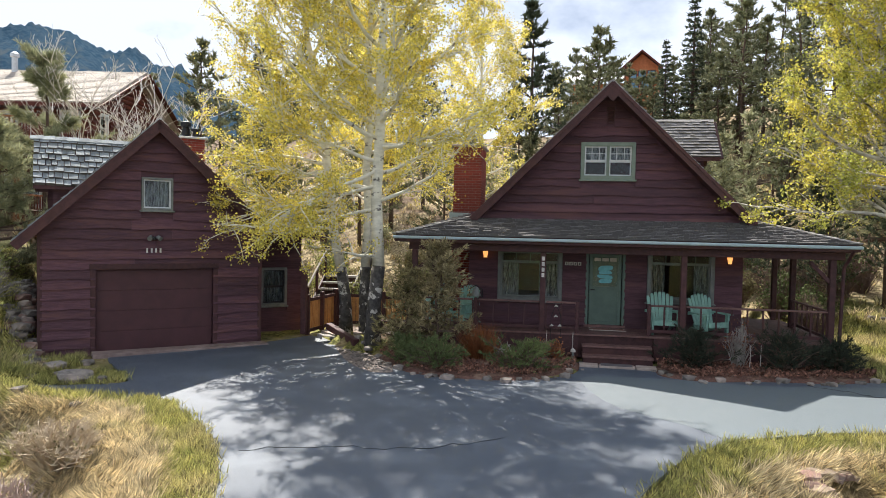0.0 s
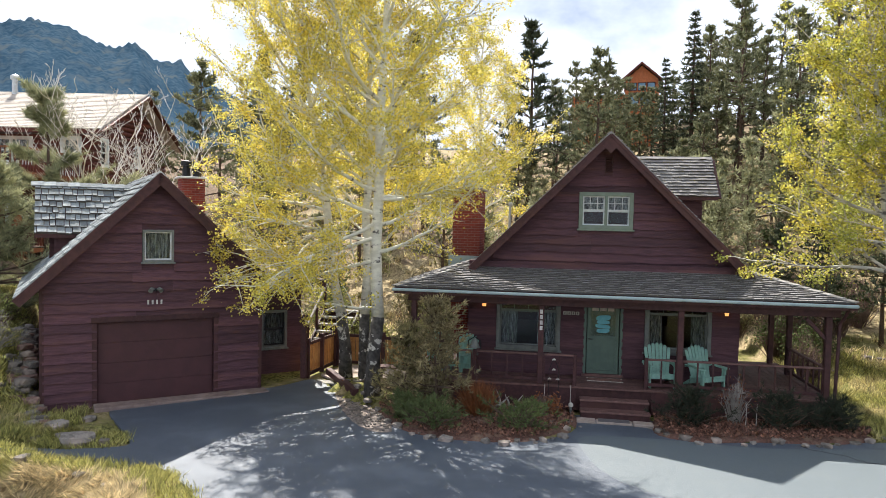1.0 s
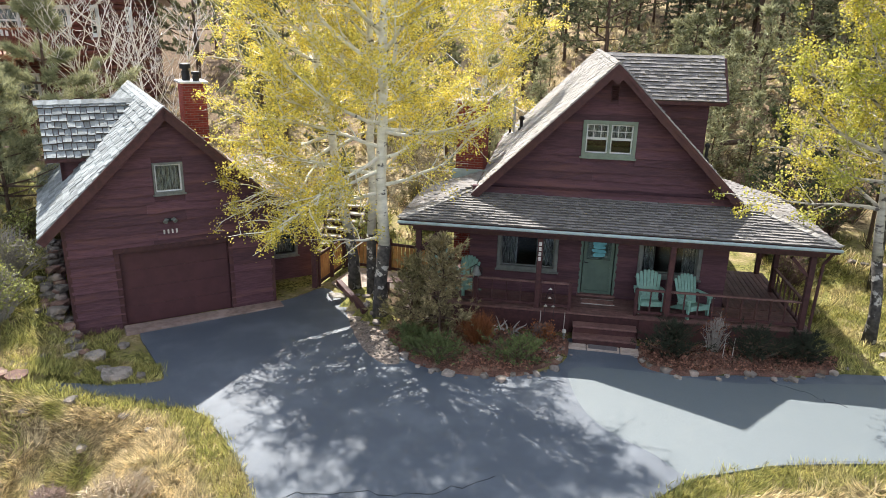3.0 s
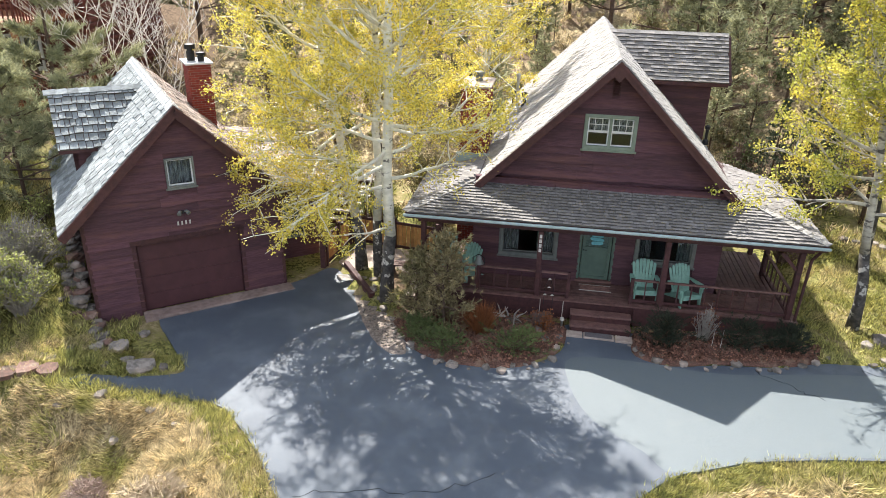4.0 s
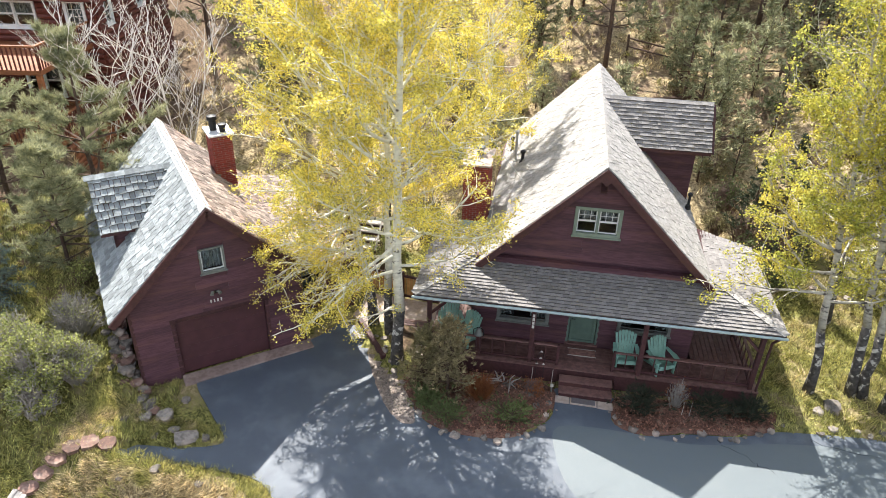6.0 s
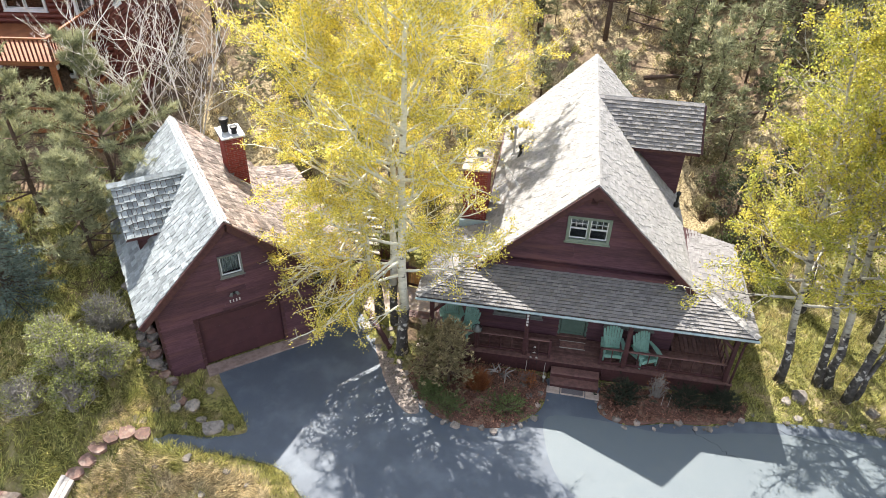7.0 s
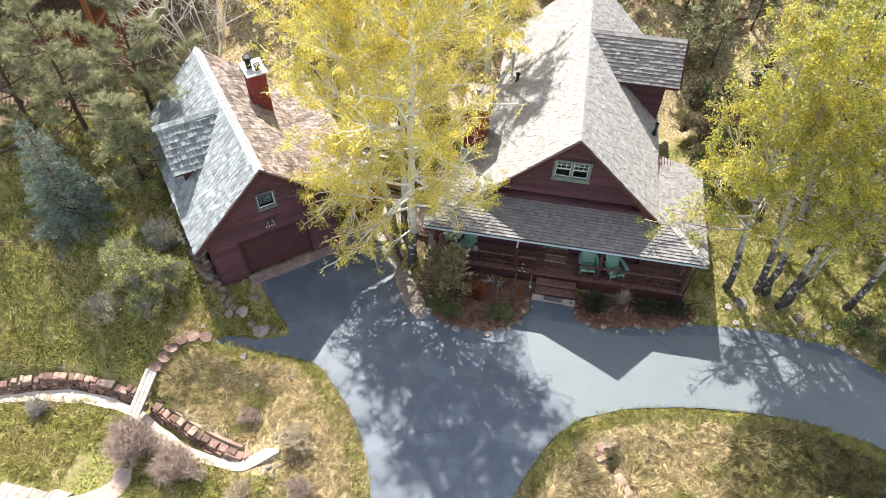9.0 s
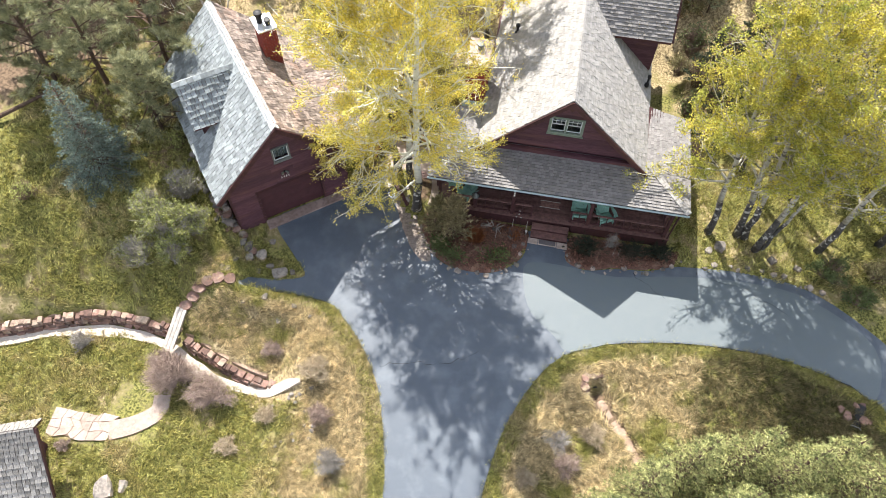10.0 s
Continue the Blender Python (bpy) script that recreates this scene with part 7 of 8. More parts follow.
part("fascia", MB().bar((0.02, 0, 2.86), (0.02, -2.05, 0.81), 0.04, 0.16, up=(0, -1, 1)), DARKWOOD, shed)
# washed-out hole with stones and a culvert pipe
for i in range(17):
    a = 1.15 + i * 0.15
    x, y = 3.95 + rng.uniform(0.44, 0.6) * math.cos(a), 10.6 + rng.uniform(0.42, 0.6) * math.sin(a)
    s = rng.uniform(0.08, 0.2)
    b = thing("drain_stone", Matrix.Translation((x, y, ground_z(x, y))), "rough tan stone round the drain hole", "rock", "drain stones")
    part("stone", MB().rock((0, 0, s * 0.25), (s * 1.2, s, s * 0.6), rng), REDSTONE if i % 3 else TANSTONE, b)
pipe = thing("drain_pipe", Matrix.Translation(ground_point(3.9, 10.75, 0.05)), "dark drain pipe mouth under the stones", "pipe")
part("pipe", MB().tube([(0, 0, 0), (-0.15, 0.5, 0.08)], [0.2, 0.2], 14), BLACKMETAL, pipe)
culv = thing("culvert_pipe", Matrix.Translation(ground_point(13.9, 11.2, -0.22)), "rusty steel culvert pipe end in the bank", "pipe")
part("pipe", MB().tube([(-0.1, -0.35, 0), (0.2, 0.6, 0.1)], [0.3, 0.3], 16), BLACKMETAL, culv)
part("rim", MB().tube([(-0.1, -0.36, 0), (-0.09, -0.32, 0)], [0.33, 0.33], 16), STEEL, culv)
for i in range(8):
    x, y = 13.9 + rng.uniform(-0.6, 0.6), 11.3 + rng.uniform(-0.3, 0.5)
    s = rng.uniform(0.1, 0.2)
    b = thing("drain_stone", Matrix.Translation(ground_point(x, y)), "rough stone beside the culvert", "rock", "drain stones")
    part("stone", MB().rock((0, 0, s * 0.35), (s * 1.3, s, s * 0.7), rng), REDSTONE, b)

# ---- shrubs ----
pine("juniper_shrub", Matrix.Translation((-3.05, 16.1, 0.1)), 2.65, 0.9, 301, BROWNLEAF, "tall olive-brown juniper shrub beside the porch", 1050, 14, 0.12, 0.04, nw=0.018, group="", trunk_r=0.05, cat="shrub")
pine("juniper_shrub", Matrix.Translation((-3.9, 16.45, 0.1)), 2.0, 0.62, 302, OLIVELEAF, "olive juniper shrub beside the porch", 700, 14, 0.12, 0.04, nw=0.018, group="", trunk_r=0.04, cat="shrub")
pine("juniper", Matrix.Translation((-2.9, 15.0, 0.06)) @ Matrix.Diagonal((1.0, 0.53, 1.0, 1)), 0.5, 0.71, 303, JUNIPER, "low dark green juniper in the planting bed", 380, 16, 0.10, 0.06, nw=0.012, group="", trunk_r=0.02, cat="shrub")
pine("juniper", Matrix.Translation((-0.95, 15.35, 0.06)) @ Matrix.Diagonal((1.0, 0.59, 1.0, 1)), 0.46, 1.0, 304, JUNIPER, "low green juniper in the planting bed", 380, 16, 0.10, 0.06, nw=0.012, group="", trunk_r=0.02, cat="shrub")
pine("juniper", Matrix.Translation((-3.6, 15.5, 0.06)) @ Matrix.Diagonal((1.0, 0.80, 1.0, 1)), 0.5, 0.47, 305, JUNIPER, "low dark green juniper in the planting bed", 380, 16, 0.10, 0.06, nw=0.012, group="", trunk_r=0.02, cat="shrub")
clump = thing("ornamental_grass", Matrix.Translation((-2.05, 16.1, 0.1)), "rust-red clump of dry ornamental grass", "grass clump")
rr = np.random.RandomState(306)
cb = np.column_stack([rr.normal(0, 0.09, 1500), rr.normal(0, 0.08, 1500), rr.uniform(-0.02, 0.25, 1500)])
needles("blades", cb, np.column_stack([cb[:, 0] * 3 + rr.normal(0, 0.2, 1500), cb[:, 1] * 3 + rr.normal(0, 0.2, 1500), np.full(1500, 1.0)]), 0.62, 0.014, RUSTGRASS, clump)
bush("ornamental_grass", (-0.45, 16.75, 0.1), 0.45, 0.3, 0.45, 307, RUSTGRASS, 800, 0.06, "thin red-brown dry stems by the steps", BROWNTWIG, 130, "grass clump", upright=1.0, spread=0.05)
pine("mugo_pine", Matrix.Translation((2.75, 16.55, 0.08)) @ Matrix.Diagonal((1.0, 0.76, 1.0, 1)), 0.75, 0.66, 308, MUGO, "dark green mugo pine under the porch rail", 330, 16, 0.13, 0.06, nw=0.011, group="", trunk_r=0.02, cat="shrub")
pine("mugo_pine", Matrix.Translation((4.75, 16.75, 0.08)) @ Matrix.Diagonal((1.0, 0.53, 1.0, 1)), 0.7, 0.87, 309, MUGO, "dark green mugo pine under the porch rail", 330, 16, 0.13, 0.06, nw=0.011, group="", trunk_r=0.02, cat="shrub")
pine("mugo_pine", Matrix.Translation((5.9, 16.95, 0.08)) @ Matrix.Diagonal((1.0, 0.67, 1.0, 1)), 0.6, 0.55, 310, MUGO, "dark green mugo pine by the corner post", 330, 16, 0.13, 0.06, nw=0.011, group="", trunk_r=0.02, cat="shrub")
bush("shrub", (3.85, 17.0, 0.1), 0.5, 0.3, 1.0, 311, RUSTGRASS, 160, 0.05, "bare thin shrub in front of the railing", GREYTWIG, 60, upright=1.0)
for i, (x, y, r, h, lv) in enumerate(((-15.0, 13.4, 1.25, 2.1, 6500), (-14.2, 13.9, 0.95, 1.7, 3800), (-15.9, 13.9, 1.05, 1.8, 3600), (-14.6, 12.6, 0.85, 1.3, 3600))):
    bush("shrub", ground_point(x, y), r, r * 0.9, h, 330 + i, SAGELEAF, lv, 0.075, "leafing shrub with grey twigs on the side lawn", GREYTWIG, 190, spread=0.08, tr=1.9, group="side lawn shrubs")
bush("shrub", ground_point(-16.3, 12.3), 1.0, 0.85, 1.3, 313, SAGELEAF, 1500, 0.07, "half-bare grey shrub on the side lawn", GREYTWIG, 240, spread=0.10, tr=1.6)
bush("shrub", ground_point(-15.0, 15.4), 1.0, 0.8, 1.5, 314, SAGELEAF, 900, 0.06, "half-bare grey shrub beside the garage", GREYTWIG, 240, spread=0.10, tr=1.6)
bush("shrub", ground_point(-13.4, 7.9), 1.35, 1.15, 1.6, 315, BROWNTWIG, 0, 0.05, "leafless mauve-brown dogwood beside the path", material("mauve_twigs", (0.43, 0.335, 0.285), (0.27, 0.195, 0.165), scale=5, rough=0.9), 800, upright=0.9, tr=1.15)
MAUVE = bpy.data.materials["mauve_twigs"]
bush("shrub", ground_point(-11.6, 7.5), 1.25, 0.9, 1.2, 316, OLIVELEAF, 300, 0.05, "leafless mauve-brown shrub beside the path", MAUVE, 560, upright=0.9, tr=1.15)
for i, (x, y, r, h, tw) in enumerate(((-17.9, 8.6, 0.4, 0.6, 0), (-6.6, 7.2, 0.45, 0.8, 0), (-5.7, 5.5, 0.5, 0.8, 0), (-8.9, 7.0, 0.4, 0.6, 1), (-7.3, 8.9, 0.55, 0.6, 1), (4.0, 8.6, 0.5, 0.55, 1), (2.6, 8.1, 0.5, 0.4, 0), (3.1, 7.3, 0.5, 0.5, 0), (1.6, 6.4, 0.4, 0.45, 1), (-9.6, 9.8, 0.4, 0.45, 0), (-10.2, 5.6, 0.4, 0.4, 1), (-16.6, 4.3, 0.25, 0.35, 0))):
    bush("shrub", ground_point(x, y), r * 1.45, r * 1.25, h * 1.1, 320 + i, OLIVELEAF, 250 if tw else 120, 0.05, "small leafless shrub in the dry grass", STRAW if tw else (MAUVE if i % 2 else GREYTWIG), 260, upright=0.8, tr=1.5, group="small bare shrubs")
for i, (x, y, r, h, m, lv) in enumerate(((13.2, 17.5, 0.9, 1.0, JUNIPER, 3500), (14.4, 16.4, 0.8, 0.8, JUNIPER, 3000), (15.2, 17.8, 0.9, 1.1, OLIVELEAF, 3000), (7.6, 24.0, 0.9, 1.3, JUNIPER, 3500), (8.6, 27.0, 1.0, 1.5, OLIVELEAF, 3500), (6.4, 28.0, 0.8, 1.2, OLIVELEAF, 2500), (-17.0, 20.5, 0.8, 1.1, SAGELEAF, 2200), (-16.2, 17.6, 0.6, 0.9, SAGELEAF, 1600), (-21.5, 13.5, 0.7, 0.9, SAGELEAF, 900), (-6.9, 23.0, 0.9, 1.8, SAGELEAF, 4500), (-4.6, 23.5, 0.9, 1.7, SAGELEAF, 4500), (-8.9, 25.2, 1.0, 2.0, SAGELEAF, 4500), (-5.6, 25.0, 1.1, 2.4, OLIVELEAF, 5500), (-3.9, 25.4, 0.9, 2.2, OLIVELEAF, 4500), (16.5, 21.0, 1.1, 1.6, OLIVELEAF, 4000), (-12.2, 27.5, 1.2, 2.4, OLIVELEAF, 5000))):
    bush("shrub", ground_point(x, y), r, r * 0.9, h, 350 + i, m, int(lv * 0.8), 0.08, "leafy green and olive garden shrub", None, 80, group="garden shrubs", spread=0.11)
for i, (x, y, r, h) in enumerate(((7.0, 25.4, 0.8, 1.6), (8.2, 26.0, 1.0, 2.0), (7.4, 27.4, 0.9, 1.8), (9.4, 26.8, 1.0, 2.2), (8.6, 28.6, 1.1, 2.2), (10.6, 28.0, 1.0, 2.0), (6.9, 29.4, 0.9, 1.8), (10.0, 30.2, 1.1, 2.0), (7.2, 22.9, 0.7, 1.2))):
    bush("shrub", ground_point(x, y), r, r, h, 460 + i, JUNIPER if i % 3 == 0 else OLIVELEAF, 1500 if i % 3 == 0 else 260, 0.09, "bare brown scrub behind the house", BROWNTWIG, 130, group="brown scrub", spread=0.12, tr=1.6)
for i in range(40):
    y = rng.uniform(30.5, 47)
    x = rng.uniform(-16, 26)
    r = rng.uniform(0.4, 1.0)
    bush("shrub", ground_point(x, y), r, r, r * rng.uniform(0.7, 1.6), 400 + i, rng.choice((OLIVELEAF, JUNIPER, NEEDLE_L, OLIVELEAF)), 560, 0.15, "rough shrub on the dry hillside", None, 30, group="hillside shrubs", spread=0.16)

# ---- chairs and small things ----
def adirondack(m, label):
    """A slatted garden chair with a fan back, wide arms and sloping seat. It faces -y."""
    ch = thing("adirondack_chair", m, label, "chair", "porch chairs")
    for k in range(5):
        y = -0.28 + k * 0.105
        z = 0.36 - k * 0.028
        part("seat_slat", MB().bar((-0.26, y, z), (0.26, y, z), 0.095, 0.02, up=(0, 0.26, 1)), TEAL, ch)
    for k in range(7):
        x = (k - 3) * 0.083
        top = 0.98 - 0.012 * (k - 3) ** 2
        fan = 1.18
        lo, hi = Vector((x * 0.92, 0.20, 0.24)), Vector((x * fan, 0.20 + (top - 0.24) * 0.34, top))
        mb = MB()
        w0, w1 = 0.036, 0.041
        n = Vector((0, 0.94, -0.32)) * 0.018
        pts = [lo + Vector((-w0, 0, 0)), lo + Vector((w0, 0, 0)), hi + Vector((w1, 0, 0)), hi + Vector((w1 * 0.5, 0.012, 0.035)), hi + Vector((-w1 * 0.5, 0.012, 0.035)), hi + Vector((-w1, 0, 0))]
        part("back_slat", mb.prism(pts, n), TEAL, ch)
    for sx in (-1, 1):
        part("arm", MB().prism([(sx * 0.27, -0.34, 0.545), (sx * 0.42, -0.34, 0.545), (sx * 0.44, -0.1, 0.55), (sx * 0.38, 0.34, 0.55), (sx * 0.29, 0.34, 0.55)], (0, 0, 0.022)), TEAL, ch)
        part("front_leg", MB().box(sx * 0.30 - 0.02, sx * 0.30 + 0.02, -0.31, -0.21, 0, 0.545), TEAL, ch, bev=0.004)
        part("side_rail", MB().prism([(sx * 0.275, -0.33, 0.36), (sx * 0.275, -0.33, 0.27), (sx * 0.275, 0.55, 0.0), (sx * 0.275, 0.62, 0.0), (sx * 0.275, 0.2, 0.25)], (-sx * 0.022, 0, 0)), TEAL, ch)
        part("arm_bracket", MB().box(sx * 0.345 - 0.012, sx * 0.345 + 0.012, -0.29, -0.23, 0.40, 0.545), TEAL, ch)
    part("back_rail", MB().bar((-0.38, 0.335, 0.53), (0.38, 0.335, 0.53), 0.025, 0.07), TEAL, ch)
    part("lower_rail", MB().bar((-0.29, 0.24, 0.25), (0.29, 0.24, 0.25), 0.025, 0.07), TEAL, ch)
    part("front_apron", MB().box(-0.28, 0.28, -0.345, -0.325, 0.25, 0.36), TEAL, ch)
    return ch


ad = adirondack(HOUSE_TURN @ pose(2.28, 18.05, 0.642, 0, 0, 4), "mint green slatted garden chair on the porch")
copy_thing(ad, HOUSE_TURN @ pose(3.38, 18.0, 0.642, 0, 0, 26))
copy_thing(ad, HOUSE_TURN @ pose(-3.45, 18.75, 0.642, 0, 0, 12))
copy_thing(ad, HOUSE_TURN @ pose(-2.85, 18.2, 0.642, 0, 0, -32))
bell = thing("iron_bell", HOUSE_TURN @ Matrix.Translation((-2.37, 17.6, 1.43)), "dark iron dinner bell on the railing post", "bell")
part("bell", MB().lathe((0, 0, 0.03), [(0.15, 0), (0.13, 0.03), (0.09, 0.12), (0.07, 0.2), (0.02, 0.24)], 16), GREYTRIM, bell, smooth=True)
part("yoke", MB().tube([(-0.16, 0, 0), (-0.16, 0, 0.2), (0, 0, 0.31), (0.16, 0, 0.2), (0.16, 0, 0)], [0.015] * 5, 6), BLACKMETAL, bell)
drift = thing("driftwood", Matrix.Translation((-1.45, 17.05, 0.15)), "twisted grey driftwood branch in the planting bed", "driftwood")
dw2 = MB()
r2 = random.Random(9)
for k in range(9):
    pts = wander(Vector((r2.uniform(-0.3, 0.3), r2.uniform(-0.1, 0.1), 0)), (r2.uniform(-1, 1), r2.uniform(-0.6, 0.3), r2.uniform(0.2, 1)), r2.uniform(0.3, 0.65), 5, r2, 0.35)
    dw2.tube(pts, [0.03, 0.027, 0.022, 0.018, 0.012, 0.006], 6)
part("branch", dw2, GREYTWIG, drift, smooth=True)
orn = thing("garden_ornament", Matrix.Translation((-0.33, 17.25, 0.1)), "wire garden ornament with small pale birds on stakes", "garden ornament")
for x in (-0.12, 0.12):
    part("stake", MB().tube([(x, 0, 0), (x, 0, 0.95), (x * 0.4, 0, 1.15), (0, 0, 1.22)], [0.007] * 4, 5), BLACKMETAL, orn)
for x, z in ((-0.1, 0.72), (0.1, 0.72), (0, 0.95), (0, 1.2)):
    part("bird", MB().tube([(x - 0.05, 0, z), (x, 0, z + 0.03), (x + 0.04, 0, z + 0.01)], [0.008, 0.03, 0.012], 8), PLAQUE, orn)
for x in (-0.55, 0.08):
    st = thing("garden_stake", Matrix.Translation((x, 17.2, 0.1)), "thin pale garden stake", "stake", "garden stakes")
    part("stick", MB().tube([(0, 0, -0.05), (0.01, 0, 0.62)], [0.012, 0.01], 6), GREYWOOD, st)
for x in (4.0, 4.22):
    st = thing("garden_stake", Matrix.Translation((x, 16.6, 0.1)), "thin pale garden stake", "stake", "garden stakes")
    part("stick", MB().tube([(0, 0, -0.05), (0.01, 0, 0.6)], [0.01, 0.008], 6), GREYWOOD, st)
pathlight = thing("path_light", Matrix.Translation((0.1, 16.95, 0.05)), "small pale path light by the steps", "path light")
part("stem", MB().lathe((0, 0, 0), [(0.03, 0), (0.03, 0.22)], 8), GREYTRIM, pathlight)
part("cap", MB().lathe((0, 0, 0.22), [(0.06, 0), (0.055, 0.06), (0.01, 0.09)], 10), PLAQUE, pathlight)

# timber sleeper, crate, fence, log stairs beside the covered way
sl2 = thing("timber_sleeper", Matrix.Identity(4), "dark timber sleeper edging the slope beside the aspen", "timber")
part("timber", MB().bar((-6.75, 19.0, 0.28), (-5.42, 17.35, 0.14), 0.17, 0.18), DARKWOOD, sl2, bev=0.015)
crate = thing("slatted_crate", pose(-6.6, 18.35, 0.03, 0, 8, 35), "small pale slatted wooden crate lying on the drive", "crate")
for k in range(5):
    part("slat", MB().box(-0.22, 0.22, -0.2 + k * 0.085, -0.135 + k * 0.085, 0.08, 0.10), GREYWOOD, crate)
for x in (-0.2, 0.17):
    part("runner", MB().box(x, x + 0.03, -0.2, 0.2, 0.0, 0.08), GREYWOOD, crate)


def board_fence(a, b, z, h, label, post_every=1.6):
    a, b = Vector((*a, z)), Vector((*b, z))
    d = b - a
    ln = d.length
    u = d.normalized()
    fe = thing("board_fence", Matrix.Translation(a), label, "fence", "garden fences")
    k = max(1, round(ln / post_every))
    for i in range(k + 1):
        p = u * (ln * i / k)
        part("post", MB().box(p.x - 0.06, p.x + 0.06, p.y - 0.06, p.y + 0.06, -0.1, h + 0.15), DARKWOOD, fe, bev=0.01)
    for zz in (0.12, h - 0.02):
        part("rail", MB().bar(Vector((0, 0, zz)), u * ln + Vector((0, 0, zz)), 0.05, 0.09), DARKWOOD, fe)
    n = int(ln / 0.14)
    nr = Vector((-u.y, u.x, 0)) * 0.035
    for i in range(n):
        p = u * (0.08 + i * (ln - 0.16) / max(1, n - 1)) + nr
        part("board", MB().bar(p + Vector((0, 0, 0.1)), p + Vector((0, 0, h - 0.04)), 0.115, 0.02, up=nr), FENCEWOOD, fe)
    for i in range(int(ln / 0.12)):
        p = u * (0.06 + i * 0.12)
        part("picket", MB().tube([p + Vector((0, 0, h)), p + Vector((0, 0, h + 0.24))], [0.008, 0.003], 5), BLACKMETAL, fe)
    return fe


board_fence((-7.55, 19.4), (-7.35, 21.3), -0.08, 1.05, "honey-coloured board fence with dark posts beside the covered way", 0.95)
board_fence((-7.25, 21.4), (-4.2, 20.95), -0.05, 1.0, "honey-coloured board fence with iron pickets in the back garden", 1.5)
part("gate_post", MB().box(-7.62, -7.46, 19.22, 19.38, 0, 1.85), DARKWOOD, porch, bev=0.012)
stairs = thing("log_stairs", Matrix.Translation((-8.0, 22.6, 0.0)), "garden stairs of pale weathered logs", "stairs")
for k in range(6):
    part("tread", MB().box(-0.75, 0.75, k * 0.32, k * 0.32 + 0.3, 0.2 + k * 0.21, 0.27 + k * 0.21), GREYWOOD, stairs, bev=0.01)
    part("riser", MB().box(-0.7, 0.7, k * 0.32 + 0.2, k * 0.32 + 0.27, k * 0.21, 0.195 + k * 0.21), DARKWOOD, stairs)
for x in (-0.8, 0.8):
    part("stringer", MB().bar((x, 0, 0.1), (x, 1.9, 1.35), 0.06, 0.2), DARKWOOD, stairs)
    part("handrail", MB().bar((x, 0, 1.0), (x, 1.9, 2.25), 0.06, 0.07), GREYWOOD, stairs)
    for k in range(3):
        part("rail_post", MB().box(x - 0.04, x + 0.04, k * 0.85, k * 0.85 + 0.08, 0.1 + k * 0.56, 1.0 + k * 0.56), DARKWOOD, stairs)
# small table and bench on the side terrace by the porch
ter = thing("terrace_bench", Matrix.Translation((-4.75, 18.9, 0.1)), "dark wooden bench on the sunny side terrace", "bench")
for k in range(3):
    part("seat_board", MB().box(-0.55, 0.55, -0.18 + k * 0.125, -0.07 + k * 0.125, 0.42, 0.45), PORCHWOOD, ter)
for x in (-0.45, 0.45):
    part("leg", MB().box(x - 0.04, x + 0.04, -0.16, 0.16, 0, 0.42), DARKWOOD, ter)
terrace = flat_patch("side_terrace", [(-5.9, 18.3), (-5.2, 17.7), (-4.2, 17.6), (-4.15, 20.8), (-6.9, 21.1), (-7.2, 19.6)], CONCRETE, 0.10, "pale paved terrace between porch and fence", "terrace", cuts=())

# lamp post and rail fence beyond the garage
lp = thing("lamp_post", Matrix.Translation(ground_point(-15.75, 18.6)), "dark wooden lamp post with a pointed lantern", "lamp post")
part("post", MB().tube([(0, 0, -0.1), (0.0, 0, 1.7)], [0.055, 0.05], 8), DARKWOOD, lp)
part("lantern", MB().lathe((0, 0, 1.7), [(0.06, 0), (0.09, 0.2)], 6), GREYTRIM, lp)
part("lantern_cap", MB().lathe((0, 0, 1.9), [(0.13, 0), (0.02, 0.14)], 6), BLACKMETAL, lp)


def rail_fence(pts, label):
    th = thing("rail_fence", Matrix.Identity(4), label, "fence", "rail fences")
    ps = [Vector(ground_point(x, y)) for x, y in pts]
    for p in ps:
        part("post", MB().tube([p - Vector((0, 0, 0.2)), p + Vector((0, 0, 1.1))], [0.07, 0.06], 7), PINEBARK, th)
    for p, q in zip(ps, ps[1:]):
        for z in (0.45, 0.9):
            part("rail", MB().tube([p + Vector((0, 0, z)), q + Vector((0, 0, z))], [0.05, 0.045], 6), PINEBARK, th)


rail_fence([(2.5, 41), (5.0, 40), (7.5, 39), (10.0, 37.6), (12.5, 36.4), (15, 35.6)], "rustic rail fence on the hillside")
for x, y, a, ln in ((8.5, 34.0, 0.5, 5.5), (13.5, 32.2, -0.4, 4.5), (5.5, 37.0, 0.2, 4.0), (-24.0, 17.2, 0.78, 3.4)):
    lg = thing("fallen_log", Matrix.Translation(ground_point(x, y, 0.12)), "fallen dead trunk on the hillside", "log", "fallen logs")
    part("log", MB().tube([(-ln / 2 * math.cos(a), -ln / 2 * math.sin(a), 0), (ln / 2 * math.cos(a), ln / 2 * math.sin(a), 0.35)], [0.13, 0.07], 7), PINEBARK, lg)
cable = thing("overhead_cable", Matrix.Identity(4), "thin pale overhead cable to the house eave", "cable")
part("wire", MB().tube([(-1.5 - k * 0.9, 20.5 + k * 1.6, 5.2 + k * 0.42 + 0.03 * (k - 3) ** 2) for k in range(8)], [0.012] * 8, 5), GREYTRIM, cable)

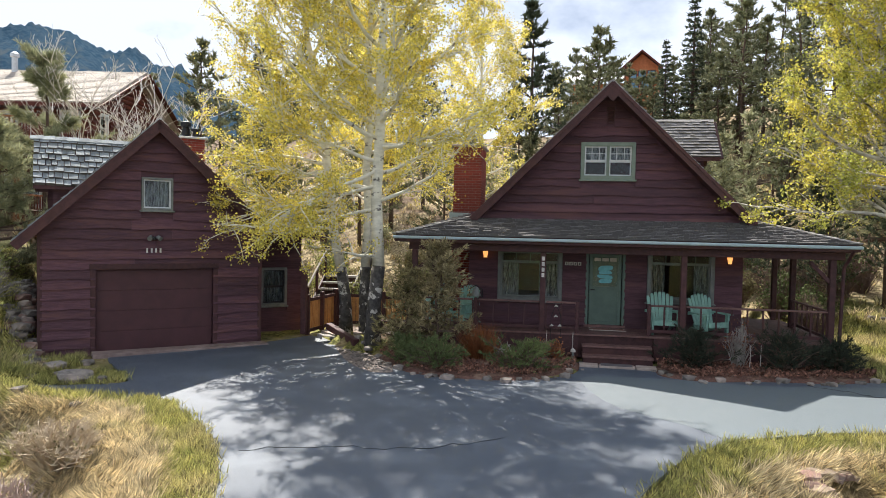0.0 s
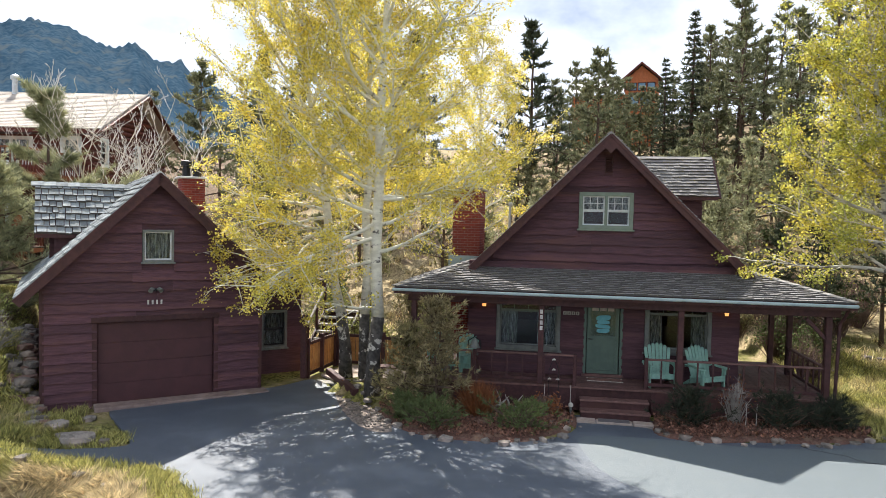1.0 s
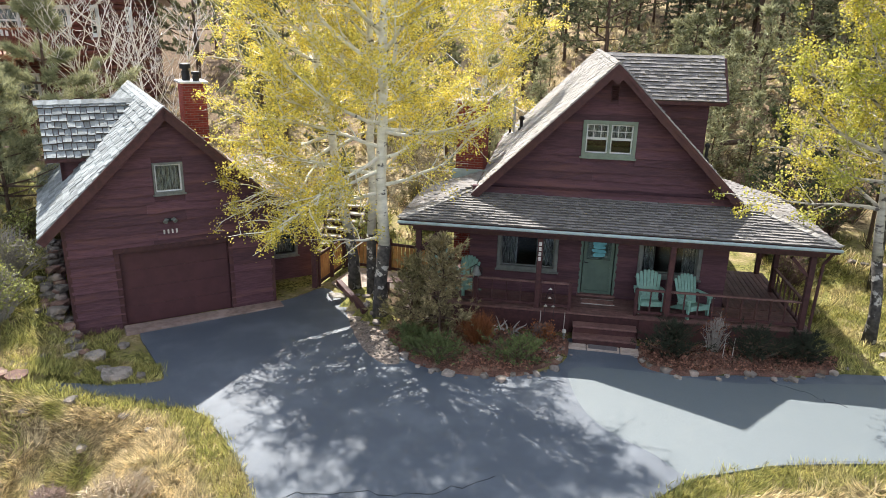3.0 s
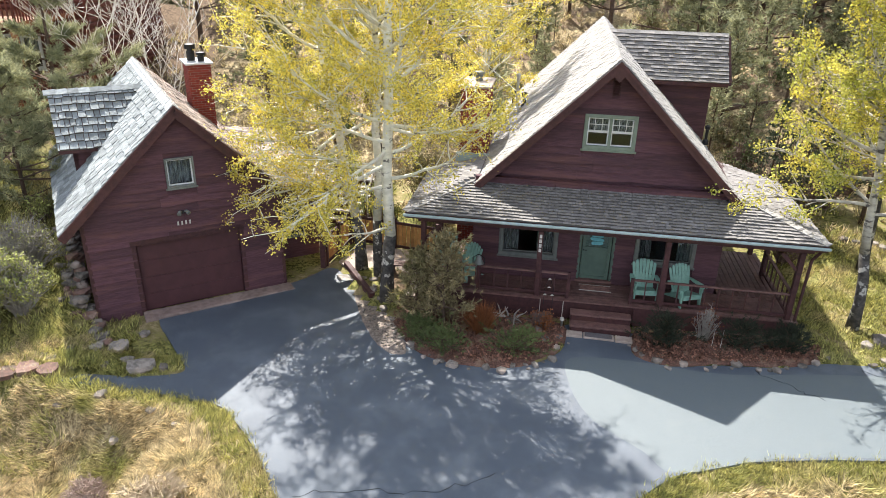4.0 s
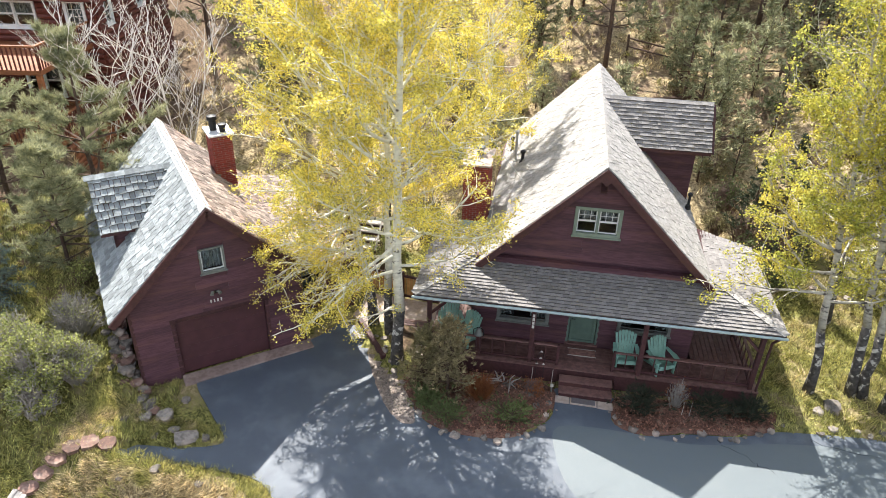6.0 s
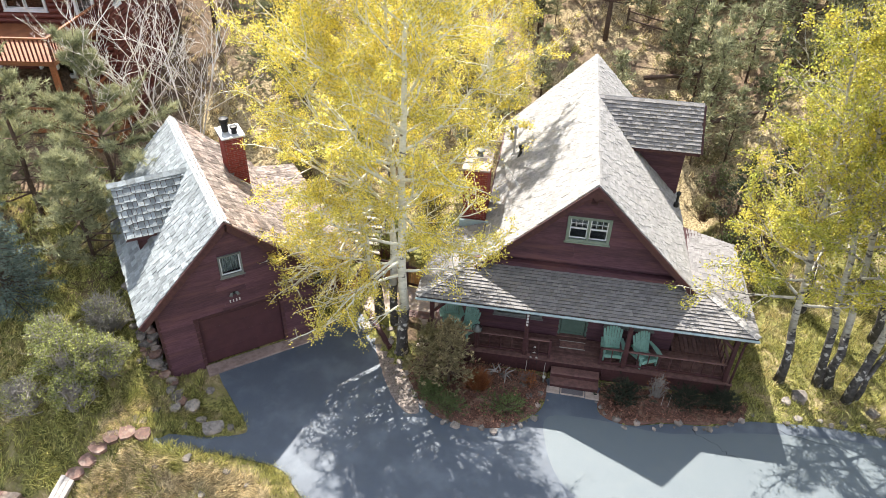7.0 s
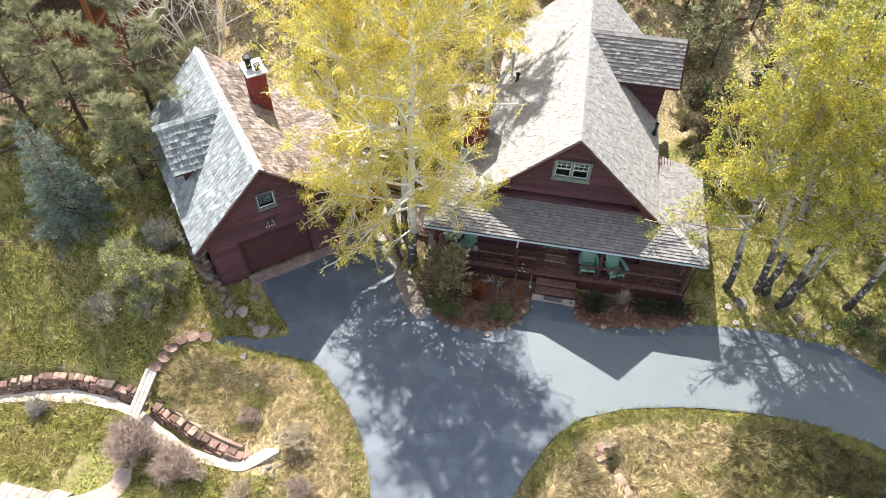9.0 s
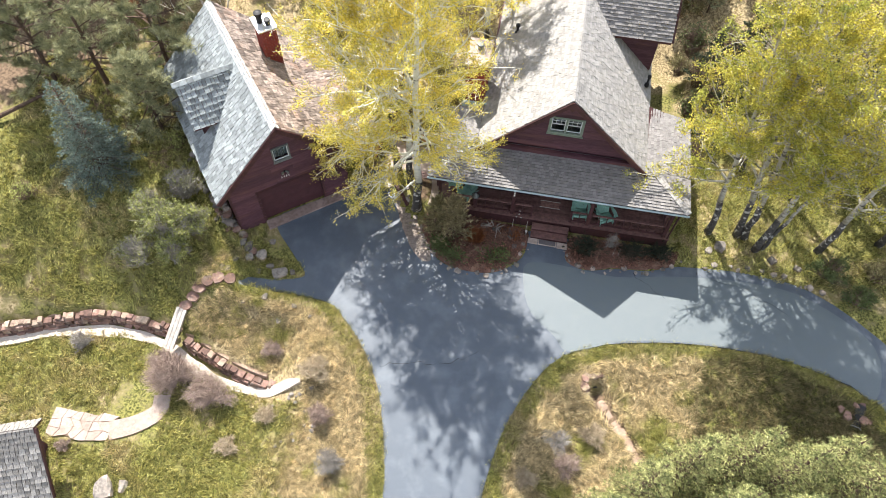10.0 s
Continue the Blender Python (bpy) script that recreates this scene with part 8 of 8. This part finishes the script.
# ---- neighbouring house ----
NB = Matrix.Translation((-22.88, 34.2, 0.04)) @ Matrix.Rotation(radians(9.8), 4, "Z")
nb = thing("neighbour_house", NB, "large red-brown log house with a tan shingle roof and decks", "house")
nbf = Wall((0, -4.25, 0), (1, 0, 0), (0, -1, 0))
L0, L1 = -16.0, -0.5
hol = [(-1.95, -0.95, 6.42, 8.25), (-5.4, -3.3, 6.9, 8.2), (-8.9, -6.9, 6.9, 8.2), (-4.6, -2.8, 3.6, 5.2), (-8.5, -6.5, 3.6, 5.2)]
part("wall", nbf.holed(MB(), L0, L1, 0.6, 8.75, -0.2, 0, hol), NBRED, nb)
for k in range(30):
    z = 1.1 + k * 0.26
    for s0, s1 in ((L0, L1),):
        cuts = [(s0, s1)]
        for h in hol:
            if h[2] < z + 0.2 and h[3] > z + 0.06:
                nx = []
                for c in cuts:
                    if h[1] <= c[0] or h[0] >= c[1]:
                        nx.append(c)
                    else:
                        nx += [q for q in ((c[0], h[0] - 0.1), (h[1] + 0.1, c[1])) if q[1] > q[0]]
                cuts = nx
        for c in cuts:
            part("log", MB().tube([nbf.at(c[0], 0.02, z + 0.13), nbf.at(c[1], 0.02, z + 0.13)], [0.13, 0.13], 8), NBLOG if z < 3.3 else NBRED, nb)
ge = Wall((L1, 0, 0), (0, 1, 0), (1, 0, 0))
gem = MB()
gh = [(-3.5, -2.6, 6.9, 8.3), (0.2, 1.0, 7.1, 8.3)]
ge.holed(gem, -4.25, 4.25, 0.6, 8.75, -0.2, 0, gh)
ge.poly(gem, [(-4.25, 8.75), (4.25, 8.75), (0, 10.82)], 0, -0.2)
part("gable_wall", gem, NBRED, nb)
for k in range(38):
    z = 1.1 + k * 0.26
    hw = 4.25 if z < 8.6 else max(0, (10.7 - z) / 0.487)
    cuts = [(-hw, hw)]
    for h in gh:
        if h[2] < z + 0.2 and h[3] > z + 0.06:
            nx = []
            for c in cuts:
                nx += [q for q in ((c[0], h[0] - 0.08), (h[1] + 0.08, c[1])) if q[1] > q[0]] if not (h[1] <= c[0] or h[0] >= c[1]) else [c]
            cuts = nx
    for c in cuts:
        if c[1] - c[0] > 0.2:
            part("log", MB().tube([ge.at(c[0], 0.02, z + 0.13), ge.at(c[1], 0.02, z + 0.13)], [0.13, 0.13], 8), NBRED, nb)
for h in hol[1:]:
    window(nb, nbf, *h, WHITETRIM, WHITETRIM, 0.12, 2, True, None, [(0, 1, 0.4, 1)], "white-framed window", )
window(nb, nbf, *hol[0], WHITETRIM, WHITETRIM, 0.14, 1, False, (3, 5, True), [(0, 1, 0, 1)], "white glazed balcony door")
for h in gh:
    window(nb, ge, *h, WHITETRIM, WHITETRIM, 0.1, 1, True, None, [(0, 1, 0, 1)], "white-framed window")
part("back_wall", MB().box(L0, L1 - 0.2, 4.1, 4.25, 0.6, 8.75), NBRED, nb)
part("far_wall", MB().box(L0, L0 + 0.2, -4.05, 4.05, 0.6, 8.75), NBRED, nb)
for side in (-1, 1):
    rf = part("roof", MB().prism([(0.35, 0, 11.0), (0.35, side * 5.05, 8.54), (L0 - 0.5, side * 5.05, 8.54), (L0 - 0.5, 0, 11.0)], (0, 0, -0.16)), NBROOF, nb, "tan shingle roof slope")
    if side < 0:
        roof_cover(rf, (L0 - 0.5, -5.05, 8.54), (1, 0, 0), (0, 5.05, 2.46), [(0, 0), (16.85, 0), (16.85, 5.6), (0, 5.6)], 0.22, (0.5, 1.0), 0.02, 99, NBROOF, NBROOF, 0)
    part("fascia", MB().bar((0.37, 0, 10.87), (0.37, side * 5.05, 8.41), 0.06, 0.28, up=(1, 0, 0)), NBRED, nb)
part("eave_board", MB().box(L0 - 0.5, 0.35, -5.09, -5.03, 8.32, 8.51), NBRED, nb)
part("soffit", MB().box(L0, 0.3, -5.02, -4.25, 8.29, 8.33), DARKWOOD, nb)


def deck(x0, x1, z, depth, label):
    y1 = -4.27
    y0 = y1 - depth
    dk = part("deck", MB().box(x0, x1, y0, y1, z - 0.2, z), NBLOG, nb, label)
    part("top_rail", MB().box(x0, x1, y0, y0 + 0.12, z + 0.95, z + 1.02).box(x1 - 0.12, x1, y0 + 0.13, y1, z + 0.95, z + 1.02), NBLOG, dk)
    n = int((x1 - x0) / 0.2)
    for i in range(n + 1):
        x = x0 + 0.05 + i * (x1 - x0 - 0.1) / n
        part("baluster", MB().box(x - 0.025, x + 0.025, y0 + 0.03, y0 + 0.08, z, z + 0.948), NBRED, dk)
    for i in range(int(depth / 0.2)):
        y = y0 + 0.15 + i * 0.2
        part("baluster", MB().box(x1 - 0.08, x1 - 0.03, y, y + 0.05, z, z + 0.948), NBRED, dk)
    for x in (x0 + 0.2, x1 - 0.2):
        part("deck_post", MB().box(x - 0.1, x + 0.1, y0 + 0.05, y0 + 0.25, max(1.0, z - 3.2), z - 0.21), NBLOG, dk)


deck(-15.5, -0.9, 6.28, 4.85, "wooden deck with a slatted railing")
deck(-15.5, -0.8, 3.08, 4.85, "lower wooden deck with a slatted railing")
for k in range(8):
    part("base_log", MB().tube([(-15.5, -8.85, 0.75 + k * 0.26), (-0.8, -8.85, 0.75 + k * 0.26)], [0.14, 0.14], 8), NBLOG, nb)
    part("base_log", MB().tube([(-0.85, -8.7, 0.75 + k * 0.26), (-0.85, -4.4, 0.75 + k * 0.26)], [0.14, 0.14], 8), NBLOG, nb)
part("stove_pipe", MB().lathe((-6.6, -0.3, 10.7), [(0.14, 0), (0.14, 0.9), (0.22, 0.92), (0.22, 1.1), (0.08, 1.2)], 12), STEEL, nb)
# retaining wall and yard of the neighbour
part("base_wall", MB().box(L0, L1, -4.45, -4.27, 0.0, 1.05), FIELDSTONE, nb)

# ---- orange house on the hill ----
FH = Matrix.Translation((5.82, 63.05, -0.85)) @ Matrix.Rotation(radians(-8), 4, "Z")
fh = thing("hill_house", FH, "distant orange cedar house with a gable and large windows", "house")
fw = Wall((0, 0, 0), (1, 0, 0), (0, -1, 0))
mb = MB()
fw.holed(mb, -1.35, 1.35, 11.5, 18.1, -0.2, 0, [])
fw.poly(mb, [(-1.35, 18.1), (1.35, 18.1), (0, 19.25)], 0, -0.2)
part("wall", mb, ORANGEWALL, fh)
for s0, s1, z0, z1 in ((-1.1, -0.4, 17.1, 17.8), (-0.32, 0.38, 17.1, 17.8), (0.46, 1.15, 17.1, 17.8), (-1.1, -0.2, 15.9, 16.95), (-0.1, 0.9, 15.9, 16.95)):
    w = part("window", ring(fw, MB(), s0, s1, z0, z1, 0.06, 0.0, 0.06), DARKWOOD, fh)
    part("pane", fw.box(MB(), s0 + 0.06, s1 - 0.06, 0.01, 0.02, z0 + 0.06, z1 - 0.06), material("blue_glass", (0.10, 0.22, 0.32), (0.08, 0.18, 0.27), scale=1, rough=0.08, spec=0.8) if "blue_glass" not in bpy.data.materials else bpy.data.materials["blue_glass"], w)
part("side_wing", MB().box(-6.0, -1.36, 0.3, 6, 11.5, 16.85), ORANGEWALL, fh)
part("back", MB().box(-1.35, 1.35, 0.21, 7, 11.5, 18.0), ORANGEWALL, fh)
for side in (-1, 1):
    part("roof", MB().prism([(0, -0.5, 19.5), (side * 1.75, -0.5, 18.0), (side * 1.75, 7, 18.0), (0, 7, 19.5)], (0, 0, -0.15)), NBRED, fh)
part("wing_roof", MB().prism([(-6.6, -0.3, 16.9), (-1.5, -0.3, 16.9), (-1.5, 3.2, 18.6), (-6.6, 3.2, 18.6)], (0, 0, 0.1)), WHITETRIM, fh, "pale sunlit metal roof")

# ---- far mountain ----
def mountain():
    vs, fs = [], []
    azs = np.radians(np.linspace(-70, 20, 420))
    rows = 26
    for j in range(rows):
        f = j / (rows - 1)
        for a in azs:
            deg = math.degrees(a)
            crest = lerp_table(deg, [(-95, 10.6), (-70, 12.42), (-52, 11.66), (-44, 12.22), (-41, 13.22), (-38.5, 12.82), (-36, 12.03), (-34.1, 12.63), (-33.2, 11.74), (-32.3, 11.44), (-30.9, 11.55), (-30, 10.46), (-26, 8.7), (-15, 6.36), (0, 4.7), (40, 5.62)])
            r = 700 + 900 * f
            top = 3.3 + 1600 * math.tan(math.radians(crest))
            z = 30 + (top - 30) * f ** 1.15
            z += (40 * noise.noise(Vector((a * 30, f * 5, 1))) + 60 * noise.noise(Vector((a * 11, f * 3, 4)))) * f * (1 - 0.85 * f) + (9 * noise.noise(Vector((a * 130, f * 20, 2))) + 6 * noise.noise(Vector((a * 420, f * 40, 6)))) * f
            vs.append((r * math.sin(a), r * math.cos(a), z))
    w = len(azs)
    for j in range(rows - 1):
        for i in range(w - 1):
            fs.append((j * w + i, j * w + i + 1, (j + 1) * w + i + 1, (j + 1) * w + i))
    tagged(make("mountain_backdrop", (vs, [], fs), MOUNTAIN, True), "distant forested mountain ridge with blue haze in its colour", "mountain", kind="structure")


mountain()

# ---- grass ----
def grass(name, count, region, length, width, mat, label, seed, lean=0.5, keep=None):
    r = np.random.RandomState(seed)
    base, direc = [], []
    x0, x1, y0, y1 = region
    tries = 0
    while len(base) < count and tries < count * 6:
        tries += 1
        cx, cy = r.uniform(x0, x1), r.uniform(y0, y1)
        if inside(cx, cy, DRIVE) or (keep and not keep(cx, cy)):
            continue
        a = noise.noise(Vector((cx * 1.7, cy * 1.7, 5))) * 7
        tall = r.uniform(0.5, 1.5)
        for _ in range(r.randint(7, 16)):
            x, y = cx + r.normal(0, 0.075), cy + r.normal(0, 0.075)
            base.append((x, y, ground_z(x, y) + 0.05 * noise.noise(Vector((x * 0.35, y * 0.35, 0))) - 0.01))
            direc.append((math.cos(a) * lean + r.normal(0, 0.35), math.sin(a) * lean + r.normal(0, 0.35), 0.85 * tall))
    ob = needles(name, base, direc, length, width, mat, None, "")
    return tagged(ob, label, "grass", kind="stuff")


def on_loop(x, y):
    return y < 13.4 and 0.2 < x < 7.9 + 0.5 * noise.noise(Vector((x, y, 0)))


def on_left(x, y):
    return x < -3.3 and y > lerp_table(x, WALL_LINE) + 0.5 if x < -7.9 else x < -3.3


def near_drive(x, y):
    for dx, dy in ((0.35, 0), (-0.35, 0), (0, 0.35), (0, -0.35), (0.6, 0.4), (-0.6, 0.4), (0.5, -0.5), (-0.5, -0.5)):
        if inside(x + dx, y + dy, DRIVE):
            return True
    return False


def clear(x, y):
    if abs((x + 13.15) * 0.73 - (y - 11.3) * 0.68) < 0.34 and 10.3 < y < 12.2:
        return False
    g = GARAGE_INV @ Vector((x, y, 0))
    return not (-2.7 < g.x < 5.2 and 0.2 < g.y < 9) and not (-1.75 < g.x < 3.2 and -0.7 < g.y < 0.3) and not (-4.3 < x < 6.7 and 14.4 < y < 30) and (x > -7.6 or y > lerp_table(x, WALL_LINE) + 0.4)


def open_ground(x, y):
    """Places in the lawns where no grass grows: the drain hole, the gully, the flagged path."""
    if math.hypot(x - 3.95, y - 10.6) < 0.46:
        return True
    if 7.0 < y < 10.4 and abs(x - lerp_table(y, GULLY)) < 0.30:
        return True
    return (-17.9 < x < -15.0 and 4.5 < y < 5.9) or (-15.6 < x < -13.2 and 4.9 < y < 7.5)


grass("loop_lawn_grass", 56000, (0.2, 8.4, 5.0, 13.4), 0.34, 0.020, DRYBLADE, "long dry straw grass laid over on the loop lawn", 1, 1.25, lambda x, y: on_loop(x, y) and not near_drive(x, y) and not open_ground(x, y))
# darker brown-green blades to the right of about x = 7.7
grass("matted_lawn_grass", 44000, (7.4, 16, 6.5, 13.4), 0.28, 0.020, DARKBLADE, "darker brown-green grass on the right part of the loop lawn", 9, 1.0, lambda x, y: x > 7.7 + 0.5 * noise.noise(Vector((x, y, 0))) and not near_drive(x, y))
grass("drive_edge_grass", 40000, (-13, 16, 4.2, 13.6), 0.16, 0.014, GRASSBLADE, "fresh green grass along the drive", 2, 0.4, lambda x, y: near_drive(x, y) and (x < -12 or y < 13.5))
grass("left_lawn_grass", 80000, (-13.5, -3.3, 4.2, 13.5), 0.24, 0.016, DRYBLADE, "dry straw grass on the bank beside the drive", 3, 1.1, lambda x, y: on_left(x, y) and clear(x, y) and not near_drive(x, y))
grass("side_lawn_grass", 60000, (-24, -11, 9.8, 21), 0.24, 0.024, GRASSBLADE, "green lawn grass beyond the garage", 4, 0.6, lambda x, y: clear(x, y))
grass("lower_lawn_grass", 64000, (-22, -3.6, 2.0, 9.8), 0.24, 0.024, GRASSBLADE, "green grass of the lower lawn", 5, 0.6, lambda x, y: x < -7.2 + 0.8 * noise.noise(Vector((x * 0.8, y * 0.8, 3))) and y < lerp_table(x, WALL_LINE) - 0.7 and not open_ground(x, y))
grass("right_lawn_grass", 38000, (6.8, 17, 16.8, 25), 0.2, 0.02, GRASSBLADE, "sunlit green grass on the side lawn", 6, 0.5, lambda x, y: True)
grass("hill_grass", 40000, (-24, 24, 24, 52), 0.34, 0.04, DRYBLADE, "dry grass on the hillside", 7, 0.5, lambda x, y: not (-4.3 < x < 6.7 and y < 30))
# fallen leaves in the beds and on the drive
r = np.random.RandomState(8)
pts = []
for ol, n in ((LEFTBED, 5200), (RIGHTBED, 4200)):
    while n > 0:
        x, y = r.uniform(-4.6, 6.9), r.uniform(14.6, 17.4)
        if inside(x, y, ol):
            pts.append((x, y, 0.13 + r.uniform(0, 0.05)))
            n -= 1
LITTER = material("fallen_leaves", (0.25, 0.125, 0.085), (0.12, 0.058, 0.042), scale=6, rough=0.9, vary=0.65, island=True)
tagged(leaf_mesh("fallen_leaves", pts, 0.06, LITTER, None, 8), "dry red-brown fallen leaves in the planting beds", "leaf litter", kind="stuff")
